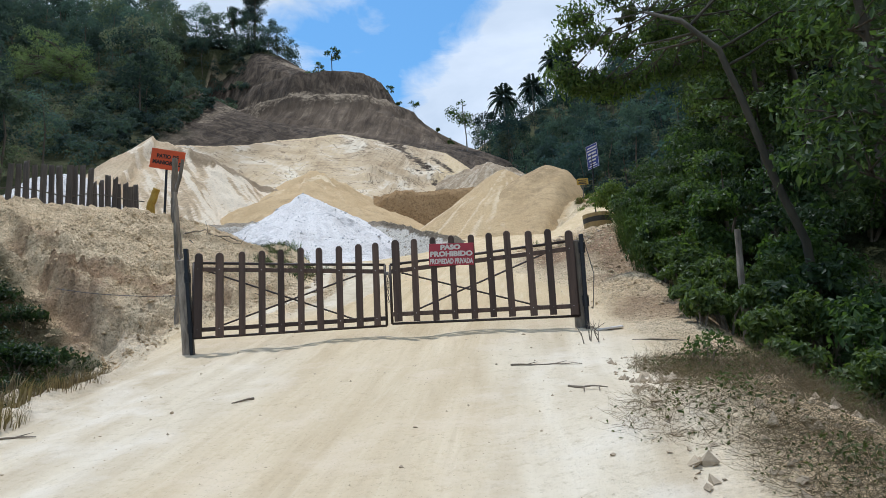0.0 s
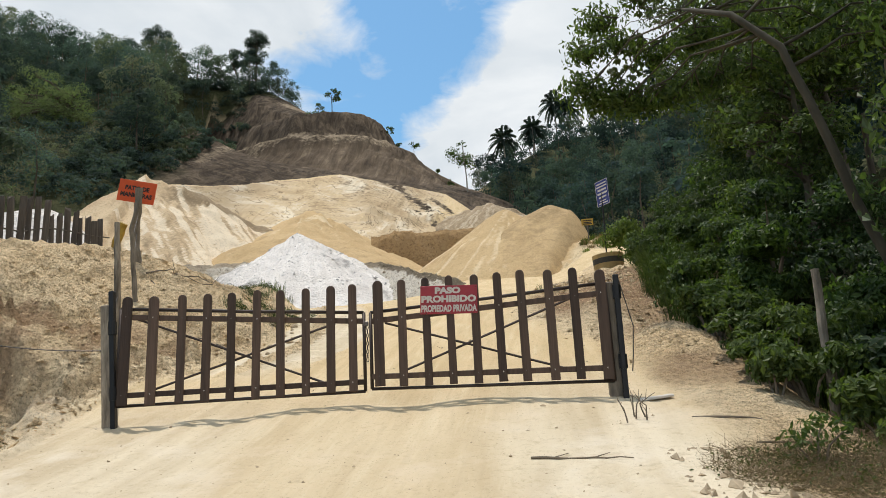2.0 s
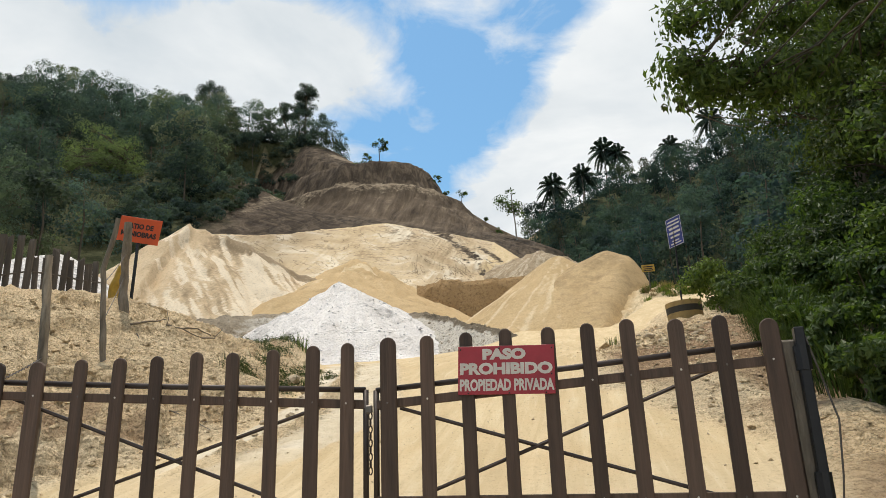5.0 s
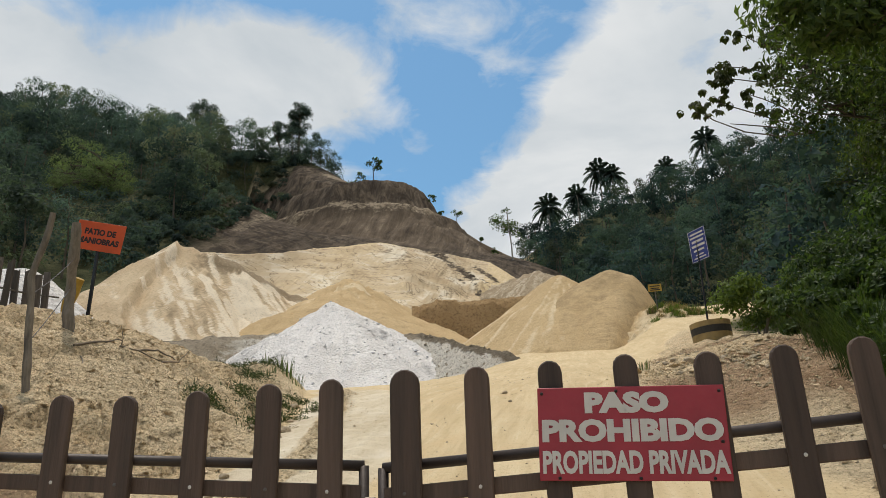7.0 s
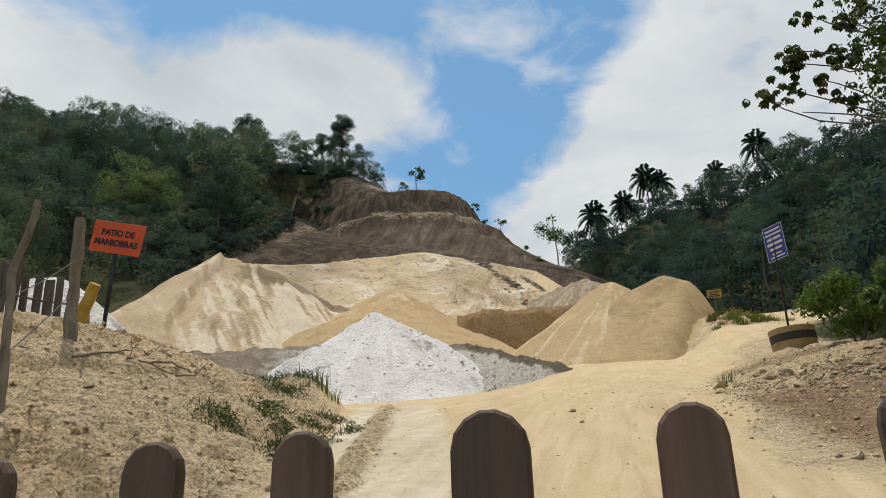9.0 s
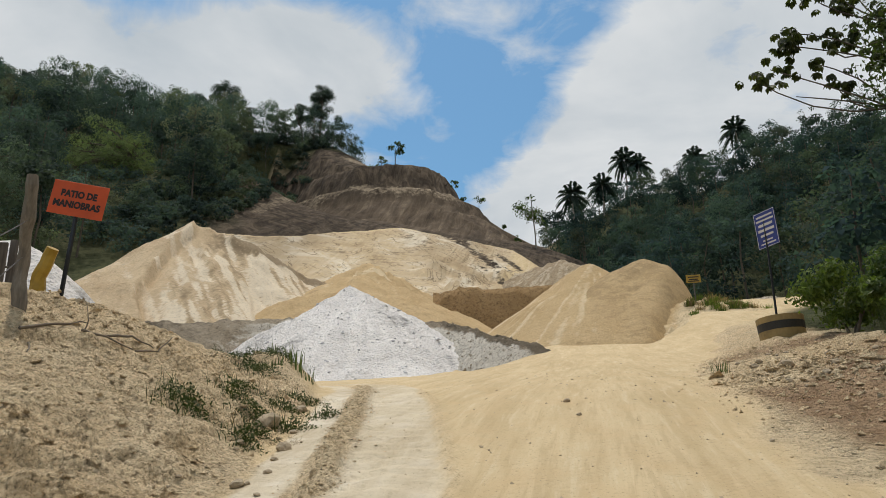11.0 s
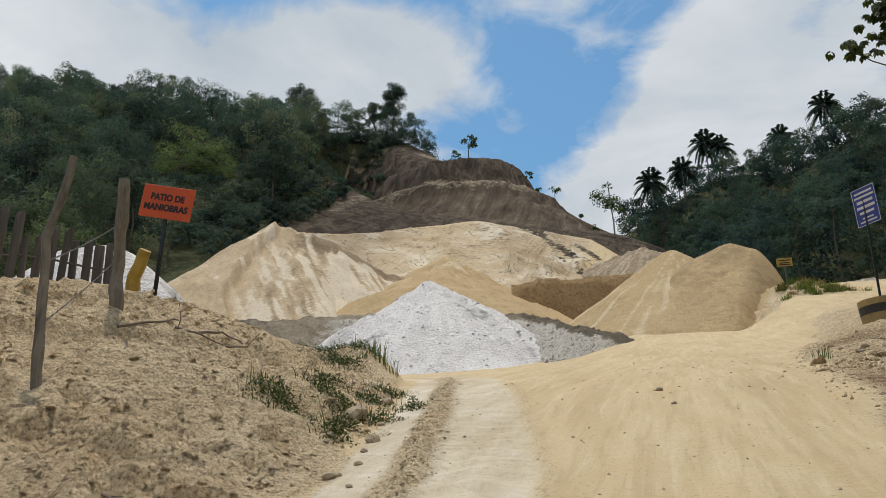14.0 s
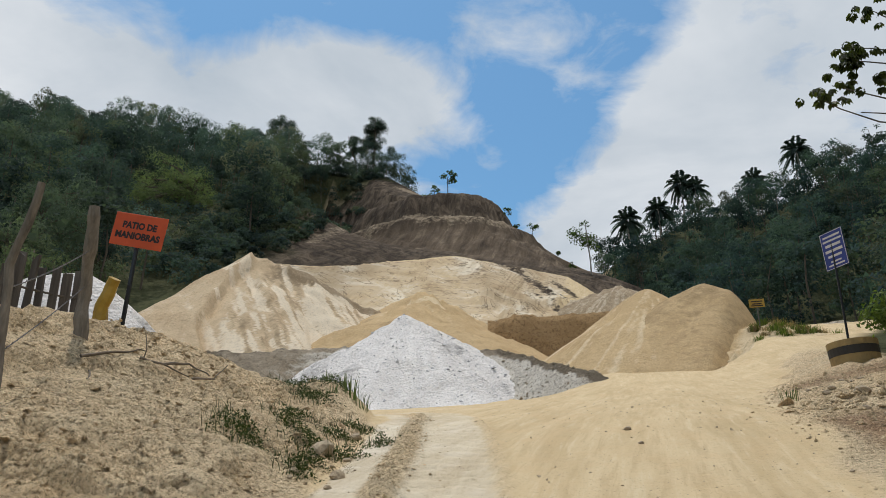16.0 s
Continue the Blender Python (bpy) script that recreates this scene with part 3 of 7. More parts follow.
RIDGE_LEFT = ((-300, 20, 115), (-190, 140, 113), (-150, 150, 106), (-122, 152, 100.5), (-104, 152, 93), (-83, 154, 90), (-62, 156, 84), (-49, 157, 74), (-42, 165, 66))
RIDGE_RIGHT = ((-16, 150, 40), (-3, 164, 57), (12, 190, 76), (30, 176, 72), (40, 160, 70), (50, 130, 60), (70, 80, 50), (90, 20, 40))


def ridge(x, y, pts, slope):
    z = np.full(np.shape(x), -100.0)
    for a, b in zip(pts, pts[1:]):
        d, t = seg_dist(x, y, a, b)
        z = np.maximum(z, a[2] + (b[2] - a[2]) * t - slope * d)
    return z


def cap_dist(x, y):
    return seg_dist(x, y, (-42.5, 130.3), (-36.5, 128))[0]


def slump(x, y, u):
    """Lumps of slid sand and one spur on the pale face."""
    d, t = seg_dist(x, y, (-24.7, 95), (-12, 70))
    on = sstep(33, 37, u) * sstep(72, 64, u)
    return on * (1.7 * np.exp(-np.abs(d) / 2.2) * sstep(0, 0.15, t + 0.05) + 1.1 * fbm(x / 3.4, y / 3.4, 3, 141) + 0.4 * fbm(x / 1.5, y / 1.5, 2, 145) - 1.5 * sstep(0.05, 0.14, fbm(x / 8, y / 8, 3, 143)))


def quarry(x, y):
    """The cut hill: benches round a bare cap."""
    u = cap_dist(x, y) + 1.3 * fbm(x / 9, y / 9, 3, 5) + sstep(13, 22, cap_dist(x, y)) * 1.6 * np.abs(fbm(x / 2.2, y / 6.0, 3, 9)) + 0.5 * fbm(x / 2, y / 2, 2, 6)
    return np.interp(u, (0, 11, 12.2, 14.6, 18.6, 20.5, 31, 35, 60, 70), (59.5, 58.4, 56.5, 51.6, 50.4, 47.2, 38.0, 35.5, 20, 12)) + slump(x, y, u), u


def terrace_y(x):
    return np.interp(x, (-60, -27, -21, -10, -6, -3.5, -1.5), (41, 41.5, 44, 45, 41, 38, 33))


def bare_shoulder(x, y, z):
    """The dark stripped slope behind and left of the cap."""
    return (y > 118) & (x > -70) & (x < -40) & (z < np.clip(71 + (x + 70) * 0.7, 71, 78.5))


def slip_y(x):
    """Where the scarp beside the gate runs: sunlit sand behind it, shaded growth before it."""
    return np.interp(-x, (3.0, 3.75, 4.3, 4.9, 6.5, 9.0, 12), (-1.6, -0.35, 0.45, 1.15, 2.3, 4.0, 6.0))


def height(x, y, detail=True):
    x, y = np.asarray(x, float), np.asarray(y, float)
    r = road_z(y)
    r = r - sstep(-1.8, -6.5, x) * np.interp(y, (17, 22, 30, 34, 40, 45, 50), (0, 0.15, 0.62, 0.85, 0.9, 0.6, 0))
    base = r - 0.018 * np.clip(np.abs(x + 0.3) - 1.0, 0, 3) ** 1.5
    # left bank with its flat top
    d = np.clip(foot_x(y) - x, 0, 60)
    top = 4.15 + 0.12 * np.clip(-8 - x, 0, 12) + 0.06 * (y - 9) - 0.30 * sstep(8.8, 6.8, y)
    steep = np.interp(y, (-10, 0, 4.6, 6, 7.5, 9, 10.5, 13, 16), (0.50, 0.30, 0.34, 0.46, 0.54, 0.52, 0.50, 0.36, 0.26))
    bank = r - 0.05 + steep * d
    z = np.where(d > 0, smax(base, smin(bank, np.maximum(top, r), 0.5), 0.15), base)
    # right shoulder inside the gate, and the gully beside the road before it
    rise = sstep(1.2, 4.6, x - 0.05 * np.clip(y - 10, 0, 30)) * (np.interp(y, (0, 4, 8, 12, 20, 32, 50, 70), (0, 0.05, 0.36, 0.64, 0.64, 1.1, 1.9, 2.2)))
    mound = 0.34 * np.exp(-(((x - 3.35) / 0.55) ** 2 + ((y - 2.1) / 0.8) ** 2)) + 0.22 * np.exp(-(((x - 2.9) / 0.5) ** 2 + ((y - 4.6) / 1.6) ** 2))
    gully = -0.8 * sstep(3.8, 5.2, x) * sstep(7, 2.5, y)
    hump = 0.35 * np.exp(-(((x - 3.0) / 0.9) ** 2 + ((y + 4.6) / 1.3) ** 2))
    # a scarp where the roadside has slid from the bank
    edge = y - slip_y(x) + 0.22 * fbm(x / 0.9, y / 0.9, 3, 231)
    slid = np.interp(-x, (3.3, 3.9, 4.6, 6.5, 9.5), (0.0, 0.38, 0.75, 0.75, 0.2)) * sstep(0.16, -0.10, edge) * sstep(-5.0, -1.0, edge)
    z = z - np.where(d > 0, np.minimum(slid, np.maximum(z - r + 0.12, 0)), 0)
    toe = 0.50 * np.exp(-(((x + 6.1 - 0.45 * (13 - y)) / 0.75) ** 2 + ((y - 12.6) / 1.7) ** 2))
    hollow = -1.0 * np.exp(-((((x + 4.85) / 0.42) ** 2 + ((y - 1.05) / 0.5) ** 2) ** 2))
    z = z + rise + mound + gully + hump + hollow + toe
    # raised yard behind its cut edge
    ty = terrace_y(x)
    tz = np.interp(x, (-40, -26, -21, -6, -3.5, -1.5), (11.4, 10.9, 10.9, 9.3, 8.4, 6.6))
    yard = np.maximum(tz + 0.06 * (y - ty), r)
    z = np.where(x < -1.0, z + (smax(yard, z, 0.3) - z) * sstep(-0.9, 0.55, (y - ty) / 1.7) * sstep(-1.0, -2.2, x), z)
    # hills
    hl = ridge(x, y, RIDGE_LEFT, 0.66) + 3.0 * fbm(x / 28, y / 28, 3, 3)
    hr = ridge(x, y, RIDGE_RIGHT, 0.66) + 2.5 * fbm(x / 22, y / 22, 3, 4)
    out = x - np.interp(y, (-60, 0, 10, 20, 40, 60), (9, 7, 7, 8, 13, 20))
    z = z + 0.45 * np.clip(out, 0, 60) * sstep(0, 3, out)
    q, u = quarry(x, y)
    z = smax(smax(z, hl, 1.5), hr, 1.5)
    z = np.where(u < 68, smax(z, q, 0.8), z)
    keep = np.minimum(x + 46 + 0.28 * (y - 73), 131 - y)          # inside the cut above zero
    z = np.where(u < 40, np.minimum(z, q + 0.2 + 2.2 * np.clip(-keep, 0, 60) + 60 * sstep(30, 40, u)), z)
    far = np.hypot(x, y - 60)
    z = z + sstep(190, 320, far) * -25
    if detail:
        out = x - verge_x(y)
        rough = np.clip(d / 0.8, 0, 1) + sstep(0.0, 0.9, out) + 0.12
        z = z + rough * (0.09 * fbm(x / 0.8, y / 0.8, 4, 11, 0.62)) + (np.clip(d / 0.5, 0, 1) + 0.9 * sstep(0.1, 0.7, out) * sstep(2, 4, y)) * (0.06 * (np.abs(fbm(x / 0.42, y / 0.42, 2, 13)) - 0.3) + 0.045 * fbm(x / 0.17, y / 0.17, 2, 15) * sstep(0.35, 0.75, vnoise(x / 1.1, y / 1.1, 19))) + 0.02 * fbm(x / 0.3, y / 0.9, 3, 17) + 0.035 * np.clip(d / 0.4, 0, 1) * fbm(x / 0.13, y / 0.13, 1, 18)
        z = z + np.clip(d / 2.0, 0, 1) * 0.16 * fbm(x / 2.2, y / 2.2, 3, 21) + sstep(0.2, 1.2, out) * sstep(2, 5, y) * sstep(24, 18, y) * (0.10 * fbm(x / 0.9, y / 1.4, 3, 29) + 0.035 * sstep(0.1, 0.3, fbm(x / 0.5, y / 0.8, 3, 33)))
        worn = np.clip(d / 0.7, 0, 1) * sstep(5.5, 3.0, y)
        z = z + worn * (0.30 * fbm(x / 0.9 + 0.5 * y, y / 1.8, 4, 25, 0.6) - 0.34 * np.abs(fbm((x + 0.8 * y) / 0.6, (y - x) / 2.6, 3, 27)) + 0.16 * sstep(0.05, 0.2, fbm(x / 0.45, y / 0.45, 3, 35)) + 0.08)
        ridge_out = x - foot_x(y) - np.interp(y, (2, 5.9, 11, 16), (0.15, 0.05, 0.15, 0.5)) - 0.70
        z = z + (0.06 + 0.10 * fbm(x / 0.16, y / 0.16, 2, 23)) * np.exp(-((ridge_out / 0.17) ** 2)) * sstep(1.5, 3, y) * sstep(18, 13, y)
        # slipped ledges and undercut crumbs on the bank
        on = np.clip(d / 0.5, 0, 1) * sstep(-3, 0, y) * sstep(16, 11, y)
        q = (z * 1.7 + 0.55 * x - 0.2 * y) * 1.15 + 1.3 * fbm(x / 1.3, y / 1.3, 4, 241, 0.6)
        f = q - np.floor(q)
        z = z + on * (0.03 + 0.12 * sstep(0.42, 0.62, vnoise(x / 1.6, y / 1.6, 247))) * (sstep(0.0, 0.16, f) - f - 0.42)
        q = (z * 3.2 + 0.6 * x) * 2.1 + 1.5 * fbm(x / 0.5, y / 0.5, 3, 251, 0.6)
        f = q - np.floor(q)
        z = z + on * 0.045 * sstep(0.38, 0.6, vnoise(x / 0.9, y / 0.9, 257)) * (sstep(0.0, 0.2, f) - f - 0.4)
        z = z - on * 0.03 + on * 0.06 * np.abs(fbm((x * 0.5 + y) / 0.30, (x - 0.5 * y) / 1.9, 3, 261, 0.6))
        # lug marks of heavy tyres on the pale strips
        gap = x - foot_x(y) - np.interp(y, (2, 5.9, 11, 16), (0.15, 0.05, 0.15, 0.5))
        lug = sstep(-0.2, 0.5, np.sin(6.283 * (y * 3.1 + 0.9 * np.abs(gap - 1.25)) + 1.2 * fbm(x / 0.6, y / 0.6, 2, 271)))
        z = z + 0.028 * lug * sstep(0.80, 0.92, gap) * sstep(1.70, 1.58, gap) * sstep(1.5, 3, y) * sstep(17, 12, y) * sstep(0.25, 0.55, vnoise(x / 0.9, y / 1.2, 273))
        z = z + 0.05 * np.exp(-(((gap - 1.74) / 0.06) ** 2)) * sstep(1.5, 3, y) * sstep(14, 10, y)
        # shallow wheel tracks
        for c, w in ((-1.55, 0.32), (0.35, 0.36), (-2.3, 0.22)):
            z = z - 0.035 * np.exp(-(((x - c - 0.05 * y) / w) ** 2)) * sstep(-12, -5, y) * sstep(40, 24, y)
    return z


def gz(x, y):
    return float(height(np.array([float(x)]), np.array([float(y)]))[0])


def lines(*runs):
    """Grid lines: runs of (from, to, step)."""
    out = []
    for a, b, s in runs:
        out += list(np.arange(a, b - 1e-6, s))
    return np.array(out + [runs[-1][1]])


def build_ground():
    xs = lines((-1500, -320, 118), (-320, -80, 6), (-80, -12, 0.75), (-12, -8, 0.09), (-8, -2.2, 0.05), (-2.2, 7, 0.085), (7, 24, 0.5), (24, 120, 3), (120, 320, 12), (320, 1500, 118))
    ys = lines((-1200, -60, 95), (-60, -12, 2), (-12, 1, 0.09), (1, 10.5, 0.05), (10.5, 14, 0.09), (14, 30, 0.16), (30, 66, 0.4), (66, 135, 0.7), (135, 230, 3), (230, 420, 12), (420, 2000, 158))
    X, Y = np.meshgrid(xs, ys)
    Z = height(X, Y)
    ny, nx = X.shape
    i = np.arange(ny * nx).reshape(ny, nx)
    f = np.stack([i[:-1, :-1], i[:-1, 1:], i[1:, 1:], i[1:, :-1]], -1).reshape(-1, 4)
    me = np_mesh("ground", np.c_[X.ravel(), Y.ravel(), Z.ravel()], f)
    x, y, z = X.ravel(), Y.ravel(), Z.ravel()
    wob = 0.35 * fbm(x / 1.3, y / 1.3, 4, 31)
    d = foot_x(y) - x
    _, u = quarry(x, y)
    road = sstep(0.25, -0.25, d + wob) * sstep(0.35, -0.25, x - verge_x(y) + wob * 1.6)
    road = np.maximum(road, sstep(24, 34, y) * sstep(64, 58, y))
    front = sstep(2.5, -2.0, y)
    go = sstep(1.5, 3.0, y) * sstep(20, 13, y)
    gap = -d - np.interp(y, (2, 5.9, 11, 16), (0.15, 0.05, 0.15, 0.5)) + wob * 0.22          # metres out from the bank foot
    s1 = sstep(0.06, 0.14, gap) * sstep(0.56, 0.46, gap)
    s2 = sstep(0.80, 0.90, gap) * sstep(1.72, 1.60, gap)
    white = np.clip((0.9 * s1 + 0.72 * s2) * go + front * sstep(3.4, 2.4, x + wob) * (0.42 + 0.38 * sstep(0.8, 1.6, np.abs(x - 0.1 + 0.06 * y) + 0.8 * wob)), 0, 1)
    road = road * (1 - 0.7 * go * (1.2 * sstep(0.42, 0.54, gap) * sstep(0.98, 0.84, gap) + 0.5 * sstep(1.66, 1.70, gap) * sstep(1.80, 1.76, gap)))
    left = x + 0.35 * (y - 95) + 4 * fbm(x / 9, y / 9, 3, 47)      # woods begin left of here
    pale = sstep(70, 66, u) * sstep(-52, -47, left)
    dk = sstep(32.5, 30.5, u + 1.6 * fbm(x / 3.0, y / 6.0, 3, 41)) * sstep(-66, -58, x + 6 * fbm(x / 8, y / 8, 2, 43))
    hi = sstep(-0.7, 0.7, z + 0.9 * fbm(x / 5, y / 5, 3, 71) - np.interp(x, (-60, -45, -41, -36, -31.7, -26, -18, -10.6, -6, 0), (28, 28.4, 29.0, 30.4, 34.0, 37.6, 35.8, 34.5, 30, 26)))
    dk = np.maximum(dk, hi * sstep(66, 60, u) * sstep(-80, -70, x) * (y < 135))
    pale = pale * (1 - hi)
    road = np.maximum(road, sstep(0, -1.5, x - np.interp(y, (70, 95), (-12.5, -25)) + 1.2 * wob) * sstep(-34, -30, x + 3 * wob) * sstep(66, 69, y))
    pale = pale * (1 - 0.45 * sstep(0, -1.5, x - np.interp(y, (70, 95), (-12.5, -25))) * sstep(-34, -30, x + 3 * wob))
    diag = sstep(3.0, 0.5, np.abs((x + 14) - (95 - y) * 0.8 + 2.0 * fbm(x / 3, y / 3, 3, 44)) - 3.0) * sstep(66, 60, u) * sstep(28, 31, u)
    veg = np.clip(sstep(62, 72, u) * (sstep(-40, -44, x + 3 * wob) * sstep(20, 26, y) + sstep(0, 1.5, x + 2 * wob - np.interp(y, (-60, -8, -2, 0, 30, 45, 58, 66, 75, 90, 100), (5.2, 5.2, 4.8, 4.5, 5.8, 12, 16, 9.5, 4, 0, -1)))), 0, 1)
    veg = np.maximum(veg, sstep(62, 74, u) * sstep(66, 74, y))
    veg = np.maximum(veg, sstep(-10, -6, x) * sstep(128, 134, y))
    # dark forest-floor soil before the scarp also stands in for tree shade
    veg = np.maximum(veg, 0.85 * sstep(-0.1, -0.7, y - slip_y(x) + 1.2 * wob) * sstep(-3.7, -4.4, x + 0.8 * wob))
    veg = np.maximum(veg, sstep(-13, -17, x + wob) * sstep(16, 12, y))
    veg = np.maximum(veg, sstep(34, 40, u) * sstep(-47, -52, left) * sstep(44, 48, y))
    bare = bare_shoulder(x, y, z + 1.5 * wob)
    veg, dk = np.where(bare, 0.25 * veg, veg), np.where(bare, 1.0, dk)
    veg = np.where(~bare & (y > 118) & (x < -40) & (x > -75) & (z > 66), 1.0, veg)
    veg = np.maximum(veg, sstep(1, 4, x + 2 * wob - np.interp(y, (66, 70, 90, 120, 150), (13, 9.5, 4, 1, -6))) * (y > 66))
    veg = np.maximum(veg, np.where((u < 58) & ~bare, sstep(0, -3, x + 44 + 0.28 * (y - 73) + 4 * fbm(x / 7, y / 7, 3, 61)) * (y > 66), 0))
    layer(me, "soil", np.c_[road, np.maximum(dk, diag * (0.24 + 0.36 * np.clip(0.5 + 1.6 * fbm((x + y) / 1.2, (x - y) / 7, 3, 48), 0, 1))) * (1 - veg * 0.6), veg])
    redz = sstep(0.22, 0.5, vnoise(x / 1.7 + 3, y / 1.7, 77)) * sstep(0.1, 0.6, x - verge_x(y)) * sstep(4, 6, y) * sstep(19, 15, y)
    redz = np.maximum(redz, 0.85 * sstep(0.05, 0.3, fbm(x / 0.8, y / 0.8, 3, 79)) * sstep(0.2, 0.8, d) * sstep(4.5, 3.0, y))
    redz = np.maximum(redz, 0.75 * sstep(0.35, 0.6, vnoise(x / 0.9, y / 0.9, 83)) * sstep(2.5, 3.1, x + wob) * sstep(-0.3, 1.0, y) * sstep(8, 5, y))
    layer(me, "soil2", np.c_[white, pale * (1 - dk) * (1 - 0.6 * sstep(-14, -9, x) * (y > 80)), redz])
    # the cap's ledge, its pale soil coloured as if sunlit, with its trail down the flank, and the gullied face under it
    jag = 1.1 * fbm(x / 2.5, y / 2.5, 3, 91)
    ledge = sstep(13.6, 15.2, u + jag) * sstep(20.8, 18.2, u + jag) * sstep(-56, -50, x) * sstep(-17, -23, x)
    trail = sstep(2.6, 0.6, seg_dist(x, y, (-46, 112), (-42.5, 84))[0] + jag) * (u > 19)
    face = sstep(18.5, 20.5, u) * sstep(34, 31, u) * sstep(-47, -44.5, x + jag)
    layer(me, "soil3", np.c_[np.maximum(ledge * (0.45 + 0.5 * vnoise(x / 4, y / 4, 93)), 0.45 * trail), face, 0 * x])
    ob = link_mesh("ground", me, M_GROUND)
    tagged(ob, "pale sandy road and banks climbing to a cut quarry hill", "ground", kind="structure")


build_ground()

# ---------------------------------------------------------------- heaps of sand and stone


def heap(name, crest, slope, material, label, seed, step=0.3, round_top=0.6, rill=0.25, clod=0.06, reach=26, shape=None, marks=None):
    """A heap poured along a crest line, at its angle of rest, with slips and rills; the wash layer holds fresh sand,
    damp sand and painted shade.
    """
    xs = [c[0] for c in crest]
    ys = [c[1] for c in crest]
    pole = max(crest, key=lambda c: c[2])
    gx = np.arange(min(xs) - reach, max(xs) + reach, step)
    gy = np.arange(min(ys) - reach, max(ys) + reach, step)
    X, Y = np.meshgrid(gx, gy)
    wx, wy = X + 0.8 * fbm(X / 5, Y / 5, 3, seed), Y + 0.8 * fbm(X / 5, Y / 5, 3, seed + 50)
    Z, D = np.full(X.shape, -99.0), np.full(X.shape, 99.0)
    segs = list(zip(crest, crest[1:])) or [(crest[0], (crest[0][0] + 0.01, crest[0][1], crest[0][2]))]
    for a, b in segs:
        d, t = seg_dist(wx, wy, a, b)
        D = np.minimum(D, d)
        d = np.sqrt(d * d + round_top**2) - round_top
        Z = np.maximum(Z, a[2] + (b[2] - a[2]) * t - slope * d)
    ang = np.arctan2(Y - pole[1], X - pole[0])
    away = np.hypot(X - pole[0], Y - pole[1])
    Z = Z - rill * np.abs(fbm(ang * 5 + 9, away / 9, 3, seed + 3)) * np.clip(away / 4, 0, 1) + clod * fbm(X / 0.8, Y / 0.8, 4, seed + 7, 0.7) + 0.3 * rill * fbm(X / 2.5, Y / 2.5, 3, seed + 8)
    if shape:
        Z = shape(X, Y, Z)
    flow = fbm(ang * 20 + 4 + 0.25 * fbm(X / 3, Y / 3, 2, seed + 5), away / 7, 4, seed + 9, 0.6)
    patch = fbm(X / 3.2, Y / 3.2, 4, seed + 12, 0.6)
    pale, darker = marks(X, Y, Z, D, flow, patch) if marks else (0.35 + 0.9 * flow, 0.05 + 0.9 * patch)
    G = height(X, Y, False)
    keep = Z > G - 0.35
    ny, nx = X.shape
    i = np.arange(ny * nx).reshape(ny, nx)
    f = np.stack([i[:-1, :-1], i[:-1, 1:], i[1:, 1:], i[1:, :-1]], -1)
    k = keep[:-1, :-1] & keep[:-1, 1:] & keep[1:, 1:] & keep[1:, :-1]
    f = f[k]
    used, inv = np.unique(f, return_inverse=True)
    v = np.c_[X.ravel(), Y.ravel(), Z.ravel()][used]
    base = v.mean(0)
    base[2] = v[:, 2].min()
    me = np_mesh(name, v - base, inv.reshape(f.shape))
    w = np.clip(np.c_[(pale + 0 * X).ravel(), (darker + 0 * X).ravel(), 0 * X.ravel()][used], 0, 1)
    layer(me, "wash", w)
    ob = link_mesh(name, me, material)
    ob.location = base
    tagged(ob, label, "mound", "heaps in the yard")
    return v


def strew(name, label, p, size, material, seed, sink=0.15):
    """Angular lumps lying at the places given, as one mass."""
    rng = np.random.default_rng(seed)
    n = len(p)
    octa = np.array([(1, 0, 0), (0, 1, 0), (-1, 0, 0), (0, -1, 0), (0, 0, 0.75), (0, 0, -0.75)])
    f = np.array([(0, 1, 4), (1, 2, 4), (2, 3, 4), (3, 0, 4), (1, 0, 5), (2, 1, 5), (3, 2, 5), (0, 3, 5)])
    v = (octa[None] + rng.normal(size=(n, 6, 3)) * 0.22) * rng.uniform(0.65, 1.35, (n, 6, 1)) * size[:, None, None]
    a = rng.uniform(0, 6.28, n)
    c, q = np.cos(a)[:, None], np.sin(a)[:, None]
    v = np.stack([v[..., 0] * c - v[..., 1] * q, v[..., 0] * q + v[..., 1] * c, v[..., 2]], -1) + (p + np.c_[0 * a, 0 * a, size * sink])[:, None]
    me = np_mesh(name, v.reshape(-1, 3), (f[None] + 6 * np.arange(n)[:, None, None]).reshape(-1, 3), False)
    return tagged(link_mesh(name, me, material), label, "gravel", kind="stuff")


def crease_x(Y):
    return np.interp(Y, (41, 45, 51, 56.5), (-28.0, -31.9, -33.9, -34.5))


def dug(X, Y, Z):
    """The front of the tall heap has slid away along a crease, leaving a low scarp."""
    s = X - crease_x(Y) + 0.45 * fbm(X / 1.5, Y / 1.5, 4, 201, 0.7)
    s2 = X - np.interp(Y, (44, 50, 56), (-21.5, -25.5, -29.5)) + 0.5 * fbm(X / 1.5, Y / 1.5, 3, 203)
    cut = 1.35 * sstep(0, 0.5, s) * np.exp(-np.clip(s, 0, 99) / 6.0) * sstep(41, 44, Y) * sstep(57.5, 55, Y)
    cut = cut + 0.7 * sstep(0, 0.5, s2) * np.exp(-np.clip(s2, 0, 99) / 2.5) * sstep(43, 46, Y) * sstep(54, 51, Y)
    Z = Z + 0.42 * (0.3 - np.abs(fbm((X + Y) / 1.3 + 0.4 * fbm(X / 2, Y / 2, 2, 215), (X - Y) / 9.0, 4, 217, 0.6))) * sstep(0.3, 2.0, s)
    return Z - cut - 0.25 * sstep(0.3, 0.6, vnoise(X / 1.4, Y / 3.0, 207)) * (s > 0)


